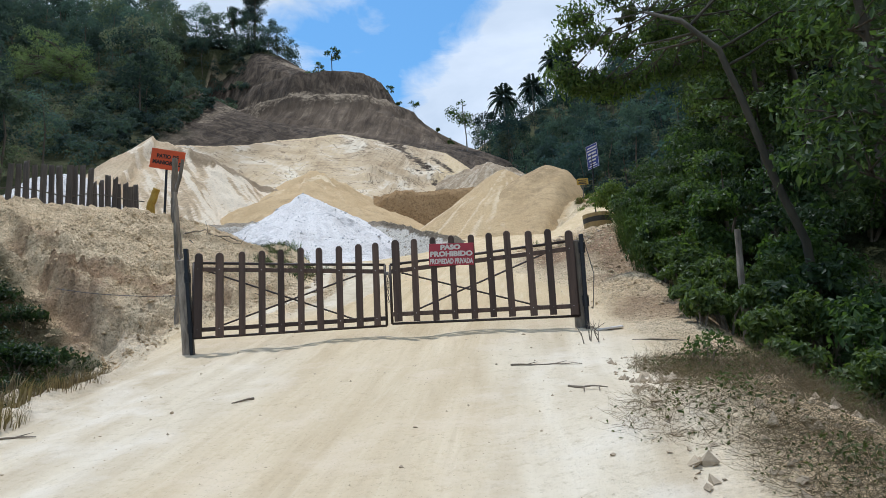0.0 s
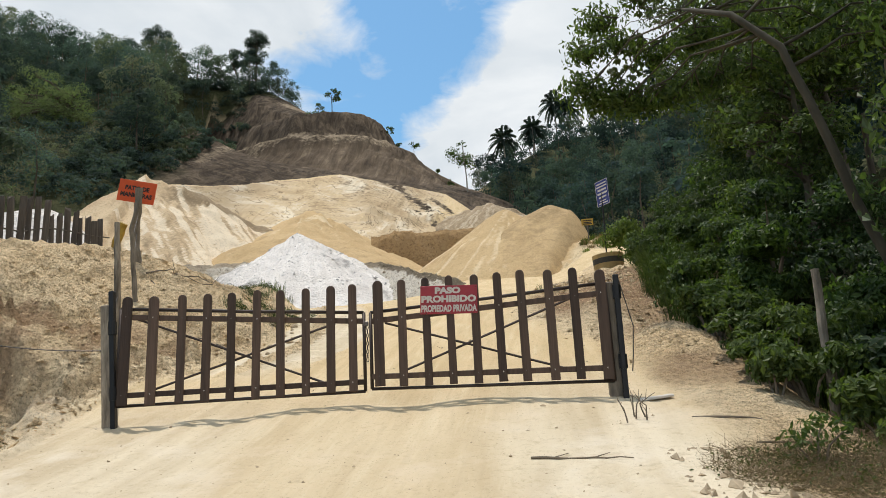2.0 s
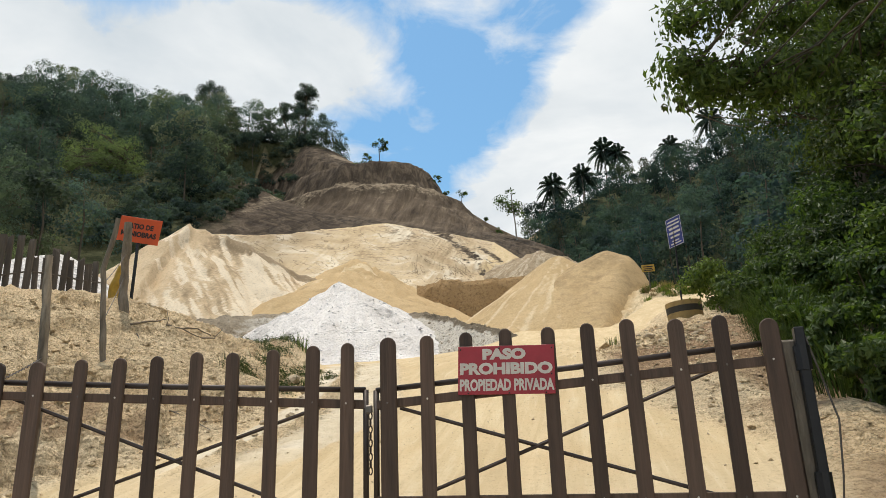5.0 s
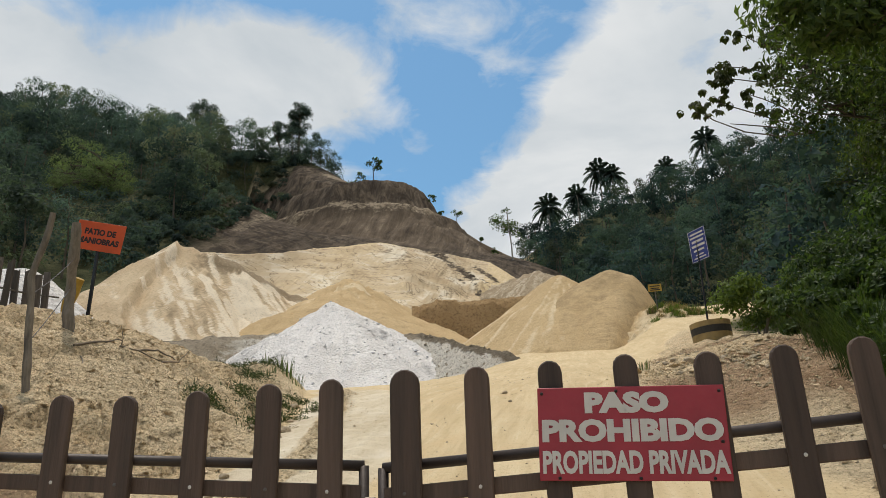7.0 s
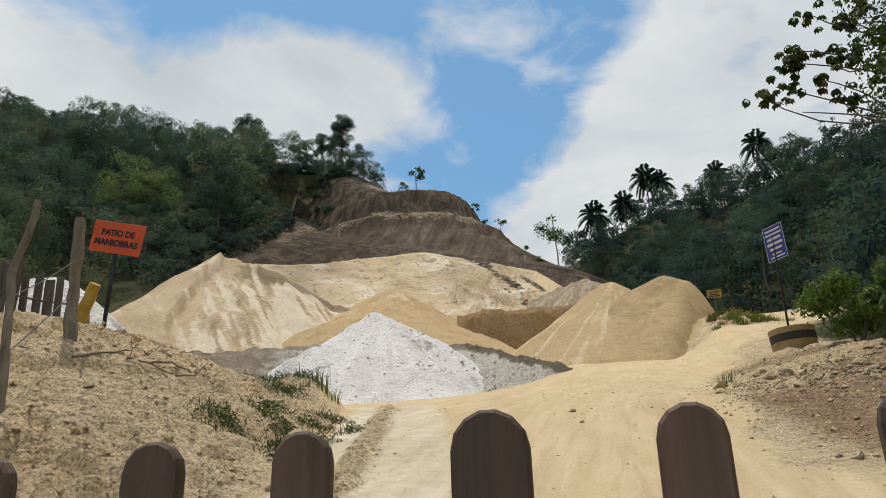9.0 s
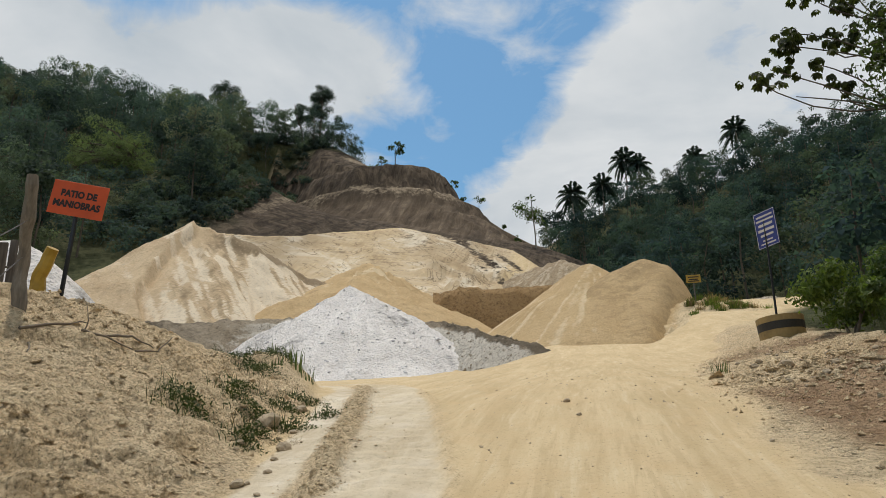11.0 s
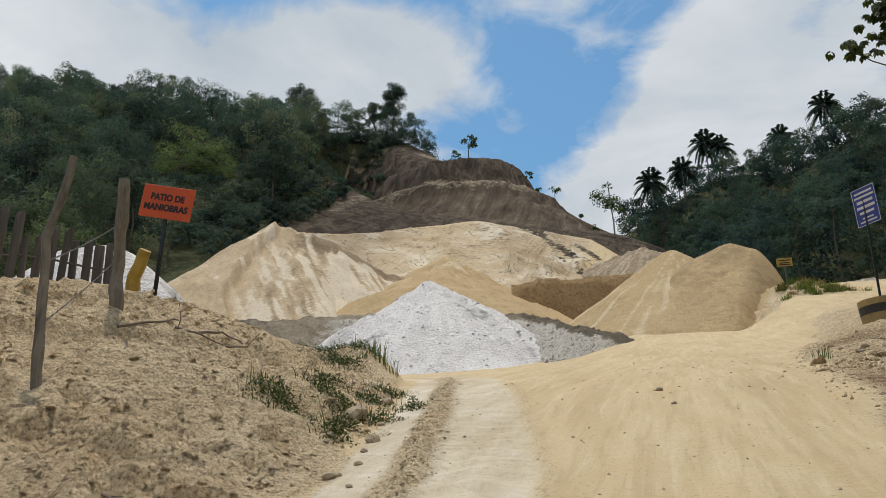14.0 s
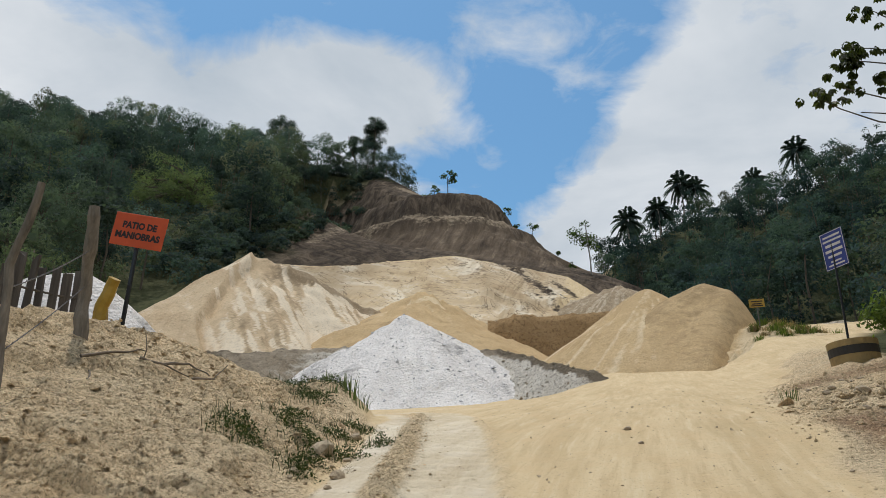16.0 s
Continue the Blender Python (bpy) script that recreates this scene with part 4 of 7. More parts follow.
def cream_marks(X, Y, Z, D, flow, patch):
    s = X - crease_x(Y) + 0.4 * fbm(X / 1.5, Y / 1.5, 3, 205)
    face = sstep(0.4, 2.5, s)
    lip = sstep(1.1, 0.5, np.abs(s + 0.5)) * sstep(46, 48, Y) * sstep(57, 55, Y)
    scarp = sstep(0.0, 0.3, s) * sstep(1.2, 0.4, s)
    flow = fbm((X + Y) / 0.8 + 0.5 * patch, (X - Y) / 8.0, 5, 209, 0.7)
    pale = face * (0.18 + 0.85 * sstep(-0.16, 0.20, flow + 0.25 * patch)) + 1.0 * lip * sstep(-0.05, 0.1, patch) + (1 - face) * (0.22 + 0.8 * flow)
    # scarp term: shade under the crease painted as darker sand
    darker = 0.30 * scarp + (1 - face) * (0.02 + 0.35 * patch) + face * 0.5 * sstep(0.02, -0.26, flow + 0.1 * patch) + 0.75 * sstep(2.4, 0.8, D + 1.0 * patch) * sstep(-32.5, -30, X)
    return pale, darker


v = heap("stone_mound", [(-15.0, 44.8, 14.35)], 0.66, M_WHITE, "bright white heap of crushed stone at the yard's edge", 1, 0.16, 0.3, 0.35, 0.22, 16)
rs = np.random.default_rng(31)
front = v[(v[:, 1] < 45.5)]
strew("crushed_stone", "broken grey-white stones scattered over the white heap", front[rs.choice(len(front), 700)], rs.gamma(1.6, 0.022, 700) + 0.015, M_GREYSTONE, 32)
heap("sand_mound", [(-48, 58, 19.5), (-34.4, 56.5, 24.9), (-30, 58, 23.2), (-22, 63, 19)], 0.80, M_CREAM, "tall cream sand heap with slipped streaks", 2, 0.2, 0.25, 0.9, 0.10, 24, dug, cream_marks)
heap("sand_mound", [(-21.3, 66.0, 22.8), (-19.5, 60, 20.2)], 0.56, M_TAN, "broad tan sand heap in the yard", 3, 0.22, 0.5, 0.7, 0.20, 24, lambda X, Y, Z: Z + 0.95 * fbm(X / 1.6, Y / 1.6, 4, 211, 0.6) * np.exp(-np.hypot(X + 19.5, Y - 61) / 5), lambda X, Y, Z, D, flow, patch: (0.12 + 0.5 * flow + 0.9 * sstep(5.5, 1.0, D) * sstep(-0.1, 0.25, patch), 0.1 + 0.5 * patch))
heap("sand_mound", [(-12.3, 60.2, 18.0), (-8, 60, 17.75), (-3.4, 60, 17.6)], 6.0, M_TANDARK, "cut bank of damp brown sand", 4, 0.16, 0.15, 0.2, 0.06, 14, lambda X, Y, Z: np.where((Y > 60) & (X > -13.4) & (X < -2.6), np.maximum(Z, 17.75 - 0.45 * np.clip(Y - 62, 0, 99)), Z) + 0.45 * np.clip(fbm(X / 1.1, Y / 1.1 * 0 + 3, 3, 213), -0.3, 1) * (np.abs(Y - 60) < 1.5), lambda X, Y, Z, D, flow, patch: (0.0 * X + 0.8 * sstep(-0.5, 0.5, Y - 60.5), 0.15 + 0.3 * patch))
heap("sand_mound", [(-0.5, 50.5, 15.95), (0.4, 50.0, 16.2)], 0.70, M_TAN, "smooth golden sand heap beside the road", 5, 0.2, 0.45, 0.30, 0.07, 13, None, lambda X, Y, Z, D, flow, patch: (0.26 + 0.9 * flow + 0.3 * patch, 0.02 + 0.4 * patch))
# this dome a tone darker than its neighbour
heap("sand_mound", [(3.25, 48.1, 15.85), (4.3, 47.6, 15.3)], 0.74, M_TAN, "smooth rounded golden sand heap beside the road", 6, 0.2, 0.7, 0.12, 0.04, 13, lambda X, Y, Z: Z - 0.9 * np.clip(X - 4.7 - 0.25 * (Y - 47), 0, 9) ** 1.6, lambda X, Y, Z, D, flow, patch: (0.0 + 0.3 * flow, 0.34 + 0.25 * patch))
hummock = heap("earth_mound", [(6.0, 43.9, 11.7), (6.7, 43.3, 11.6), (7.6, 42.8, 11.1), (8.6, 42.6, 10.6)], 0.55, M_TAN, "low earth hummock with dry grass beside the track", 9, 0.14, 0.5, 0.5, 0.42, 7, None, lambda X, Y, Z, D, flow, patch: (0.45 + 0.9 * patch, 0.05 + 0.8 * flow))
heap("earth_mound", [(11.6, 58.5, 15.1), (13.0, 58.0, 15.3), (14.5, 58, 15.0)], 0.7, M_BERM, "low pale earth bank where the track bends", 14, 0.2, 0.3, 0.3, 0.3, 5)
heap("earth_mound", [(-7.6, 88, 27.4), (-5.2, 88, 28.0), (-3.0, 88, 28.5), (-0.6, 88.5, 27.6)], 0.75, M_BROWN, "rough brown spoil heap at the foot of the quarry", 10, 0.3, 0.8, 0.6, 0.5, 12)
# berm darker at its left end and along its right-hand rim
v = heap("earth_berm", [(-32, 40.5, 12.2), (-26.3, 40.5, 11.75), (-21.6, 43, 12.1), (-15, 45.8, 12.3), (-8.5, 44.0, 11.35), (-5.8, 40.2, 9.75), (-4.0, 37, 8.75), (-2.2, 34, 7.75)], 0.95, M_BERM, "curved grey earth berm round the white stone", 8, 0.16, 0.2, 0.4, 0.34, 9, None, lambda X, Y, Z, D, flow, patch: (sstep(-27, -15, X) * sstep(0.2, 0.7, D + 0.3 * patch) * (0.92 + 0.5 * flow), sstep(-21, -25, X) * (0.42 + 0.4 * patch) + sstep(-12, -8, X) * sstep(0.75, 0.25, D + 0.3 * patch) * 0.7 + 0.25 * sstep(0.5, 0.15, D) + 0.2 * patch))
edge = v[(v[:, 0] > -9) & (v[:, 1] > 32)]
strew("clods", "dark earth clods along the berm's rim", edge[rs.choice(len(edge), 500)], rs.gamma(1.5, 0.020, 500) + 0.01, M_BERM, 33)
heap("stone_mound", [(-18.8, 16.9, 7.6), (-17.5, 16.8, 8.2), (-16.5, 16.7, 8.25)], 0.88, M_WHITE, "white crushed stone heap behind the stake fence", 7, 0.16, 0.25, 0.3, 0.1, 8)

# ---------------------------------------------------------------- gate

LEAN = 0.013


def gate_pose(y=0.0, turn=-0.55):
    """Where a leaf stands: turned a little about the middle of the gate, leaning slightly uphill."""
    return Matrix.Translation((0, y, 0)) @ Matrix.Rotation(radians(turn), 4, "Z") @ Matrix.Rotation(-math.atan(LEAN), 4, "X")


def picket_mesh(h, w, lean_seed):
    """A board with a rounded head and eased edges."""
    rnd = random.Random(lean_seed)
    bm = bmesh.new()
    t, n = 0.028, 7
    outline = [(-w / 2, 0), (w / 2, 0), (w / 2, h - w / 2)]
    outline += [(w / 2 * math.cos(a), h - w / 2 + w / 2 * math.sin(a)) for a in [math.pi * k / n for k in range(1, n)]]
    outline += [(-w / 2, h - w / 2)]
    front = [bm.verts.new((x, -t / 2, z)) for x, z in outline]
    back = [bm.verts.new((x, t / 2, z)) for x, z in outline]
    bm.faces.new(front), bm.faces.new(list(reversed(back)))
    for i in range(len(outline)):
        j = (i + 1) % len(outline)
        bm.faces.new((front[j], front[i], back[i], back[j]))
    edges = [e for e in bm.edges if len(e.link_faces) == 2 and any(len(f.verts) > 4 for f in e.link_faces)]
    bmesh.ops.bevel(bm, geom=edges, offset=0.005, segments=1, affect="EDGES")
    return bm


def gate_leaf(label, stand, xs, x0, x1, top0, top1, rail0, rail1, low0, low1, base0, base1, tops, bots, widths):
    """One leaf: pipe frame, two wooden rails, crossed braces, boards. Numbers are heights at the hinge and meeting ends."""
    g = thing("gate_leaf", stand, label, "gate", "gate leaves")
    mid = lambda a, b, x: a + (b - a) * (x - x0) / (x1 - x0)
    bm = bmesh.new()
    tube(bm, [(x0, 0.035, top0), ((x0 + x1) / 2, 0.035, (top0 + top1) / 2 - 0.006), (x1, 0.035, top1)], 0.019)
    part("top_pipe", bm, M_PIPE, g, smooth=True)
    bm = bmesh.new()
    tube(bm, [(x0, 0.035, base0), (x1, 0.035, base1)], 0.017)
    part("bottom_pipe", bm, M_PIPE, g, smooth=True)
    for x, a, b in ((x0, base0, top0), (x1, base1, top1)):
        bm = bmesh.new()
        tube(bm, [(x, 0.035, a), (x, 0.035, b)], 0.019)
        part("stile_pipe", bm, M_PIPE, g, smooth=True)
    for a, b in ((rail0, rail1), (low0, low1)):
        bm = bmesh.new()
        ang = math.atan2(b - a, x1 - x0)
        box(bm, (math.hypot(x1 - x0, b - a) - 0.01, 0.032, 0.056), ((x0 + x1) / 2, 0.032, (a + b) / 2), Matrix.Rotation(-ang, 4, "Y"), 0.004)
        part("rail", bm, M_PICKET, g)
    dx = (x1 - x0) * 0.06
    for (xa, za), (xb, zb) in (((x0 + dx, rail0 - 0.02), (x1 - dx * 2, low1 - 0.03)), ((x0 + dx * 2, low0 + 0.03), (x1 - dx * 2, rail1 + 0.0))):
        bm = bmesh.new()
        tube(bm, [(xa, 0.075, za), (xb, 0.075, zb)], 0.013, 6)
        part("brace", bm, M_PIPE, g)
    for k, (x, t, b, w) in enumerate(zip(xs, tops, bots, widths)):
        bm = picket_mesh(t - b, w, k)
        ob = part("picket", bm, M_PICKET, g)
        ob.matrix_local = pose(x, -0.002 + 0.002 * (k % 3), b, 0, random.uniform(-0.5, 0.5), random.uniform(-1, 1))
        for a, bb in ((rail0, rail1), (low0, low1)):
            bm = bmesh.new()
            bmesh.ops.create_uvsphere(bm, u_segments=6, v_segments=4, radius=0.007, matrix=Matrix.Translation((0.006 * (k % 3 - 1), -0.015, mid(a, bb, x) - b)) @ Matrix.Diagonal((1, 0.5, 1, 1)))
            part("bolt", bm, M_LETTER if k % 2 else M_WIRE, ob)
    return g


gate_leaf("hinged gate leaf of brown boards on pipe frame", gate_pose(0.068, 6.02), (-2.725, -2.43, -2.124, -1.853, -1.589, -1.323, -1.06, -0.793, -0.53, -0.295), -2.80, -0.175, 0.975, 0.794, 0.885, 0.70, 0.049, 0.061, -0.06, -0.037,
          (1.10, 1.09, 1.09, 1.085, 1.084, 1.096, 1.08, 1.086, 1.098, 1.103), (-0.06, -0.064, -0.06, -0.06, -0.06, -0.058, -0.052, -0.05, -0.038, -0.035), (0.108, 0.110, 0.088, 0.092, 0.087, 0.086, 0.089, 0.086, 0.092, 0.088))
gate_leaf("hinged gate leaf of brown boards carrying a red sign", gate_pose(), (0.0, 0.247, 0.51, 0.764, 1.021, 1.27, 1.514, 1.794, 2.045, 2.315), -0.095, 2.37, 0.78, 0.915, 0.685, 0.81, 0.105, 0.05, -0.02, -0.08,
          (1.112, 1.105, 1.107, 1.11, 1.10, 1.105, 1.112, 1.09, 1.092, 1.05), (0, -0.01, -0.02, -0.02, -0.03, -0.025, -0.035, -0.042, -0.046, -0.065), (0.106, 0.088, 0.082, 0.08, 0.086, 0.086, 0.09, 0.094, 0.09, 0.105))


def gate_post(x, y, wood_w, wood_z, steel_x, steel_y, steel_top, label, lean=0.0):
    g = thing("gate_post", Matrix.Translation((x, y, gz(x, y))) @ Matrix.Rotation(-math.atan(LEAN), 4, "X") @ Matrix.Rotation(radians(lean), 4, "Y"), label, "gate post", "gate posts")
    bm = bmesh.new()
    box(bm, (wood_w, 0.13, wood_z + 0.3), (0, 0, wood_z / 2 - 0.15), None, 0.012)
    part("wooden_post", bm, M_OLDWOOD, g, "weathered grey squared timber")
    bm = bmesh.new()
    box(bm, (0.056, 0.06, steel_top + 0.3), (steel_x, steel_y, steel_top / 2 - 0.15), None, 0.006)
    part("steel_post", bm, M_BLACK, g, "black square steel post")
    for z in (0.25, 0.95):
        bm = bmesh.new()
        tube(bm, [(steel_x, steel_y, z), (steel_x, steel_y, z + 0.14)], 0.045, 8)
        part("hinge", bm, M_BLACK, g)
    return g


gate_post(-2.90, -0.10, 0.12, 1.30, 0.105, -0.10, 1.43, "weathered timber gate post with black steel upright", -4.5)
gate_post(2.385, 0.08, 0.15, 1.14, 0.075, -0.11, 1.20, "timber gate post with black steel upright and wire", 0.8)


def chain():
    g = thing("gate_chain", gate_pose(0.02), "rusty link chain with padlock closing the gate", "chain")
    for k in range(9):
        bm = bmesh.new()
        ring = [(-0.13 + 0.011 * math.cos(a), 0.0, 0.62 - 0.042 * k + 0.024 * math.sin(a)) for a in [2 * math.pi * j / 10 for j in range(11)]]
        tube(bm, ring, 0.0045, 5)
        ob = part("link", bm, M_PIPE, g)
        ob.matrix_local = Matrix.Translation((-0.13, 0, 0)) @ Matrix.Rotation(radians(90 * (k % 2)), 4, "Z") @ Matrix.Translation((0.13, 0, 0))
    bm = bmesh.new()
    box(bm, (0.045, 0.022, 0.05), (-0.135, -0.012, 0.66), None, 0.006)
    part("padlock", bm, M_WIRE, g, "small worn steel padlock")


chain()


def red_sign():
    g = thing("warning_sign", gate_pose() @ Matrix.Translation((0.757, -0.026, 0.848)) @ Matrix.Rotation(radians(2.6), 4, "Y") @ Matrix.Rotation(radians(90), 4, "X"), "red no-entry sign board with white capitals on gate", "sign")
    bm = bmesh.new()
    box(bm, (0.60, 0.30, 0.006), (0, 0, 0), None, 0.002)
    part("panel", bm, M_RED, g)
    letters("lettering", "PASO", 0.070, M_LETTER, g, pose(-0.01, 0.098, 0.0045), 0.27, 0.0045)
    letters("lettering", "PROHIBIDO", 0.074, M_LETTER, g, pose(0.0, 0.008, 0.0045), 0.575, 0.004)
    letters("lettering", "PROPIEDAD PRIVADA", 0.074, M_LETTER, g, pose(0.003, -0.092, 0.0045), 0.582, 0.003)
    for x, y in ((-0.285, 0.13), (0.285, 0.13), (-0.04, 0.135), (-0.235, -0.142), (0.02, -0.142), (0.245, -0.142), (0.28, -0.03)):
        bm = bmesh.new()
        bmesh.ops.create_uvsphere(bm, u_segments=6, v_segments=4, radius=0.006, matrix=Matrix.Translation((x, y, 0.004)))
        part("screw", bm, M_INK, g)


red_sign()

# ---------------------------------------------------------------- signs on poles


def orange_sign():
    x, y = -8.50, 9.78
    z = gz(x, y)
    g = thing("yard_sign", Matrix.Translation((x, y, z)), "orange yard sign with black capitals on black pole", "sign")
    bm = bmesh.new()
    box(bm, (0.06, 0.05, 2.2), (0, 0, 0.85), Matrix.Rotation(radians(2), 4, "Y"), 0.006)
    part("pole", bm, M_BLACK, g, "black steel pole")
    b = part("panel", box(bmesh.new(), (0.965, 0.575, 0.012), (0, 0, 0), None, 0.003), M_ORANGE, g)
    b.matrix_local = Matrix.Translation((0.09, -0.085, 5.938 - z)) @ Matrix.Rotation(radians(11.6), 4, "Z") @ Matrix.Rotation(radians(11.1), 4, "Y") @ Matrix.Rotation(radians(98), 4, "X")
    letters("lettering", "PATIO DE", 0.125, M_INK, b, pose(0.0, 0.085, 0.008), 0.63, 0.006)
    letters("lettering", "MANIOBRAS", 0.125, M_INK, b, pose(0.0, -0.095, 0.008), 0.82, 0.006)


orange_sign()


def blue_sign():
    x, y = 4.40, 19.0
    z = gz(x, y)
    g = thing("quarry_sign", Matrix.Translation((x, y, z)), "small blue information sign on thin leaning pole", "sign")
    bm = bmesh.new()
    tube(bm, [(0, 0, -0.2), (0.08, 0.05, 8.1 - z)], 0.028, 8)
    part("pole", bm, M_BLACK, g, "thin black pole")
    b = part("panel", box(bmesh.new(), (0.66, 0.98, 0.012), (0, 0, 0), None, 0.003), M_BLUE, g)
    b.matrix_local = Matrix.Translation((0.09, 0.0, 7.64 - z)) @ Matrix.Rotation(radians(-52), 4, "Z") @ Matrix.Rotation(radians(-2), 4, "Y") @ Matrix.Rotation(radians(90), 4, "X")
    bm = bmesh.new()
    for sx, sy, w, h in ((0, 0.475, 0.63, 0.012), (0, -0.475, 0.63, 0.012), (-0.315, 0, 0.012, 0.95), (0.315, 0, 0.012, 0.95)):
        box(bm, (w, h, 0.004), (sx, sy, 0.008))
    part("border", bm, M_LETTER, b)
    for yy, w, h in ((0.36, 0.5, 0.05), (0.25, 0.54, 0.05), (0.12, 0.44, 0.07), (-0.02, 0.5, 0.07), (-0.16, 0.4, 0.06), (-0.30, 0.3, 0.04), (-0.39, 0.46, 0.04)):
        part("writing_bar", box(bmesh.new(), (w, h, 0.004), (0, yy, 0.008)), M_LETTER, b)
    return g


blue_sign()


def planter():
    x, y = 4.44, 18.8
    g = thing("half_barrel", Matrix.Translation((x, y, 4.78)) @ Matrix.Rotation(radians(-3), 4, "Y"), "half steel barrel painted black and yellow round a pole", "barrel")

    def ring(name, z0, z1, r0, r1, m):
        bm = bmesh.new()
        n = 28
        rows = [(r0, z0), (r1, z1), (r1 - 0.05, z1), (r0 - 0.05, z0)]
        vs = [[bm.verts.new((r * math.cos(2 * math.pi * k / n), r * math.sin(2 * math.pi * k / n), z)) for k in range(n)] for r, z in rows]
        for a in range(4):
            for k in range(n):
                bm.faces.new((vs[a][k], vs[a][(k + 1) % n], vs[(a + 1) % 4][(k + 1) % n], vs[(a + 1) % 4][k]))
        bmesh.ops.recalc_face_normals(bm, faces=bm.faces)
        part(name, bm, m, g, smooth=False)

    ring("yellow_band", -0.25, 0.11, 0.53, 0.54, M_DUSTY)
    ring("black_band", 0.114, 0.30, 0.545, 0.548, M_RUBBER)
    ring("rim", 0.304, 0.45, 0.55, 0.555, M_DUSTY)
    bm = bmesh.new()
    bmesh.ops.create_circle(bm, cap_ends=True, radius=0.50, segments=24, matrix=Matrix.Translation((0, 0, 0.40)))
    part("soil_fill", bm, M_ROCK, g, "pale sandy fill")


planter()


def yellow_sign():
    x, y = 5.8, 42.5
    z = 11.5
    g = thing("road_sign", Matrix.Translation((x, y, z)), "small yellow road sign on thin post by sand heap", "sign")
    bm = bmesh.new()
    tube(bm, [(0, 0, -0.5), (0, 0, 12.98 - z)], 0.035, 6)
    part("pole", bm, M_WIRE, g)
    b = part("panel", box(bmesh.new(), (0.80, 0.03, 0.46), (0, -0.05, 12.76 - z), None, 0.005), M_YELLOW, g)
    for k, w in ((0.1, 0.6), (-0.04, 0.5), (-0.14, 0.6)):
        part("writing_bar", box(bmesh.new(), (w, 0.01, 0.06), (0, -0.07, 12.76 - z + k)), M_INK, b)


yellow_sign()

# ---------------------------------------------------------------- stake fence and posts on the bank


def stake_fence():
    rnd = random.Random(4)
    g = thing("stake_fence", Matrix.Translation((-9.4, 8.4, gz(-9.4, 8.4))), "uneven grey stake fence along the bank top", "fence")
    o = g.matrix_world.translation
    run = ((-9.05, 9.5), (-9.45, 8.3), (-9.95, 7.25), (-10.7, 6.35), (-12.2, 5.2), (-14.0, 4.2))
    along = [0.0]
    for a, b in zip(run, run[1:]):
        along.append(along[-1] + math.dist(a, b))
    spot = lambda s: (float(np.interp(s, along, [p[0] for p in run])), float(np.interp(s, along, [p[1] for p in run])))
    s, k = 0.19, 0
    while s < along[-1]:
        x, y = spot(s)
        h = (0.84, 0.80, 0.90, 0.81, 0.99, 0.99, 0.78, 0.74, 1.06, 1.28, 1.30, 1.24)[k] if k < 12 else 1.12 + 0.06 * math.sin(s * 5) + rnd.uniform(-0.12, 0.12)
        w = rnd.uniform(0.13, 0.155) if s < 1.6 else rnd.uniform(0.13, 0.155)
        bm = bmesh.new()
        c = rnd.uniform(-0.06, 0.05)
        z0 = gz(x, y) - 0.2
        box(bm, (w, rnd.uniform(0.03, 0.055), h + 0.2), (0, 0, (h + 0.2) / 2), None, 0.009)
        for v in bm.verts:
            v.co.x += c * v.co.z + 0.012 * math.sin(v.co.z * 7 + k)
            if v.co.z > h:
                v.co.z += 0.05 * (1 if v.co.x > 0 else -1) * rnd.choice((-1, 1, 0.4))
        ob = part("stake", bm, M_STAKE, g)
        ob.matrix_local = Matrix.Translation(Vector((x, y, z0)) - o) @ Matrix.Rotation(rnd.uniform(-0.25, 0.25) + 0.2, 4, "Z")
        s, k = s + (rnd.choice((0.17, 0.19, 0.20, 0.21)) if s < 1.6 else rnd.choice((0.18, 0.20, 0.22))), k + 1
    bm = bmesh.new()
    tube(bm, [Vector((*spot(q), gz(*spot(q)) + 0.45)) - o + Vector((0.02, 0.06, 0)) for q in np.linspace(0, along[-1], 14)], 0.018, 6)
    part("cross_rail", bm, M_STAKE, g)


stake_fence()


def rough_post(points, radii, label, name="fence_post", material=None, sides=9):
    base = Vector(points[0])
    base.z = gz(base.x, base.y)
    bm = bmesh.new()
    pts, rs = [], []
    for i in range(len(points) - 1):
        for k in range(4):
            s = k / 4
            p = Vector(points[i]).lerp(Vector(points[i + 1]), s)
            w = noise.noise_vector(p * 2.3) * radii[i] * 0.55
            pts.append(p + w - base), rs.append((radii[i] * (1 - s) + radii[i + 1] * s) * (1 + 0.28 * noise.noise(p * 6)))
    pts.append(Vector(points[-1]) - base), rs.append(radii[-1])
    pts.insert(0, pts[0] - Vector((0, 0, 0.3))), rs.insert(0, rs[0])
    tube(bm, pts, rs, sides)
    me = bpy.data.meshes.new(name)
    bm.to_mesh(me), bm.free()
    ob = link_mesh(name, me, material or M_OLDWOOD)
    ob.location = base
    return tagged(ob, label, "post", "posts on the bank")


rough_post([(-5.48, 4.77, 1.98), (-5.56, 4.77, 2.66), (-5.61, 4.77, 3.4), (-5.46, 4.77, 4.19)], [0.045, 0.040, 0.042, 0.034], "crooked grey branch post leaning on the bank")
rough_post([(-6.76, 7.0, 3.4), (-6.80, 6.95, 3.9), (-6.70, 6.85, 4.4), (-6.66, 6.74, 4.93)], [0.080, 0.074, 0.078, 0.062], "thick bark-covered log post with broken top")
rough_post([(-4.10, 1.90, 0.45), (-4.07, 1.88, 1.2), (-4.10, 1.86, 1.9), (-4.13, 1.85, 2.61)], [0.045, 0.043, 0.045, 0.038], "thin grey stick post on the bank")
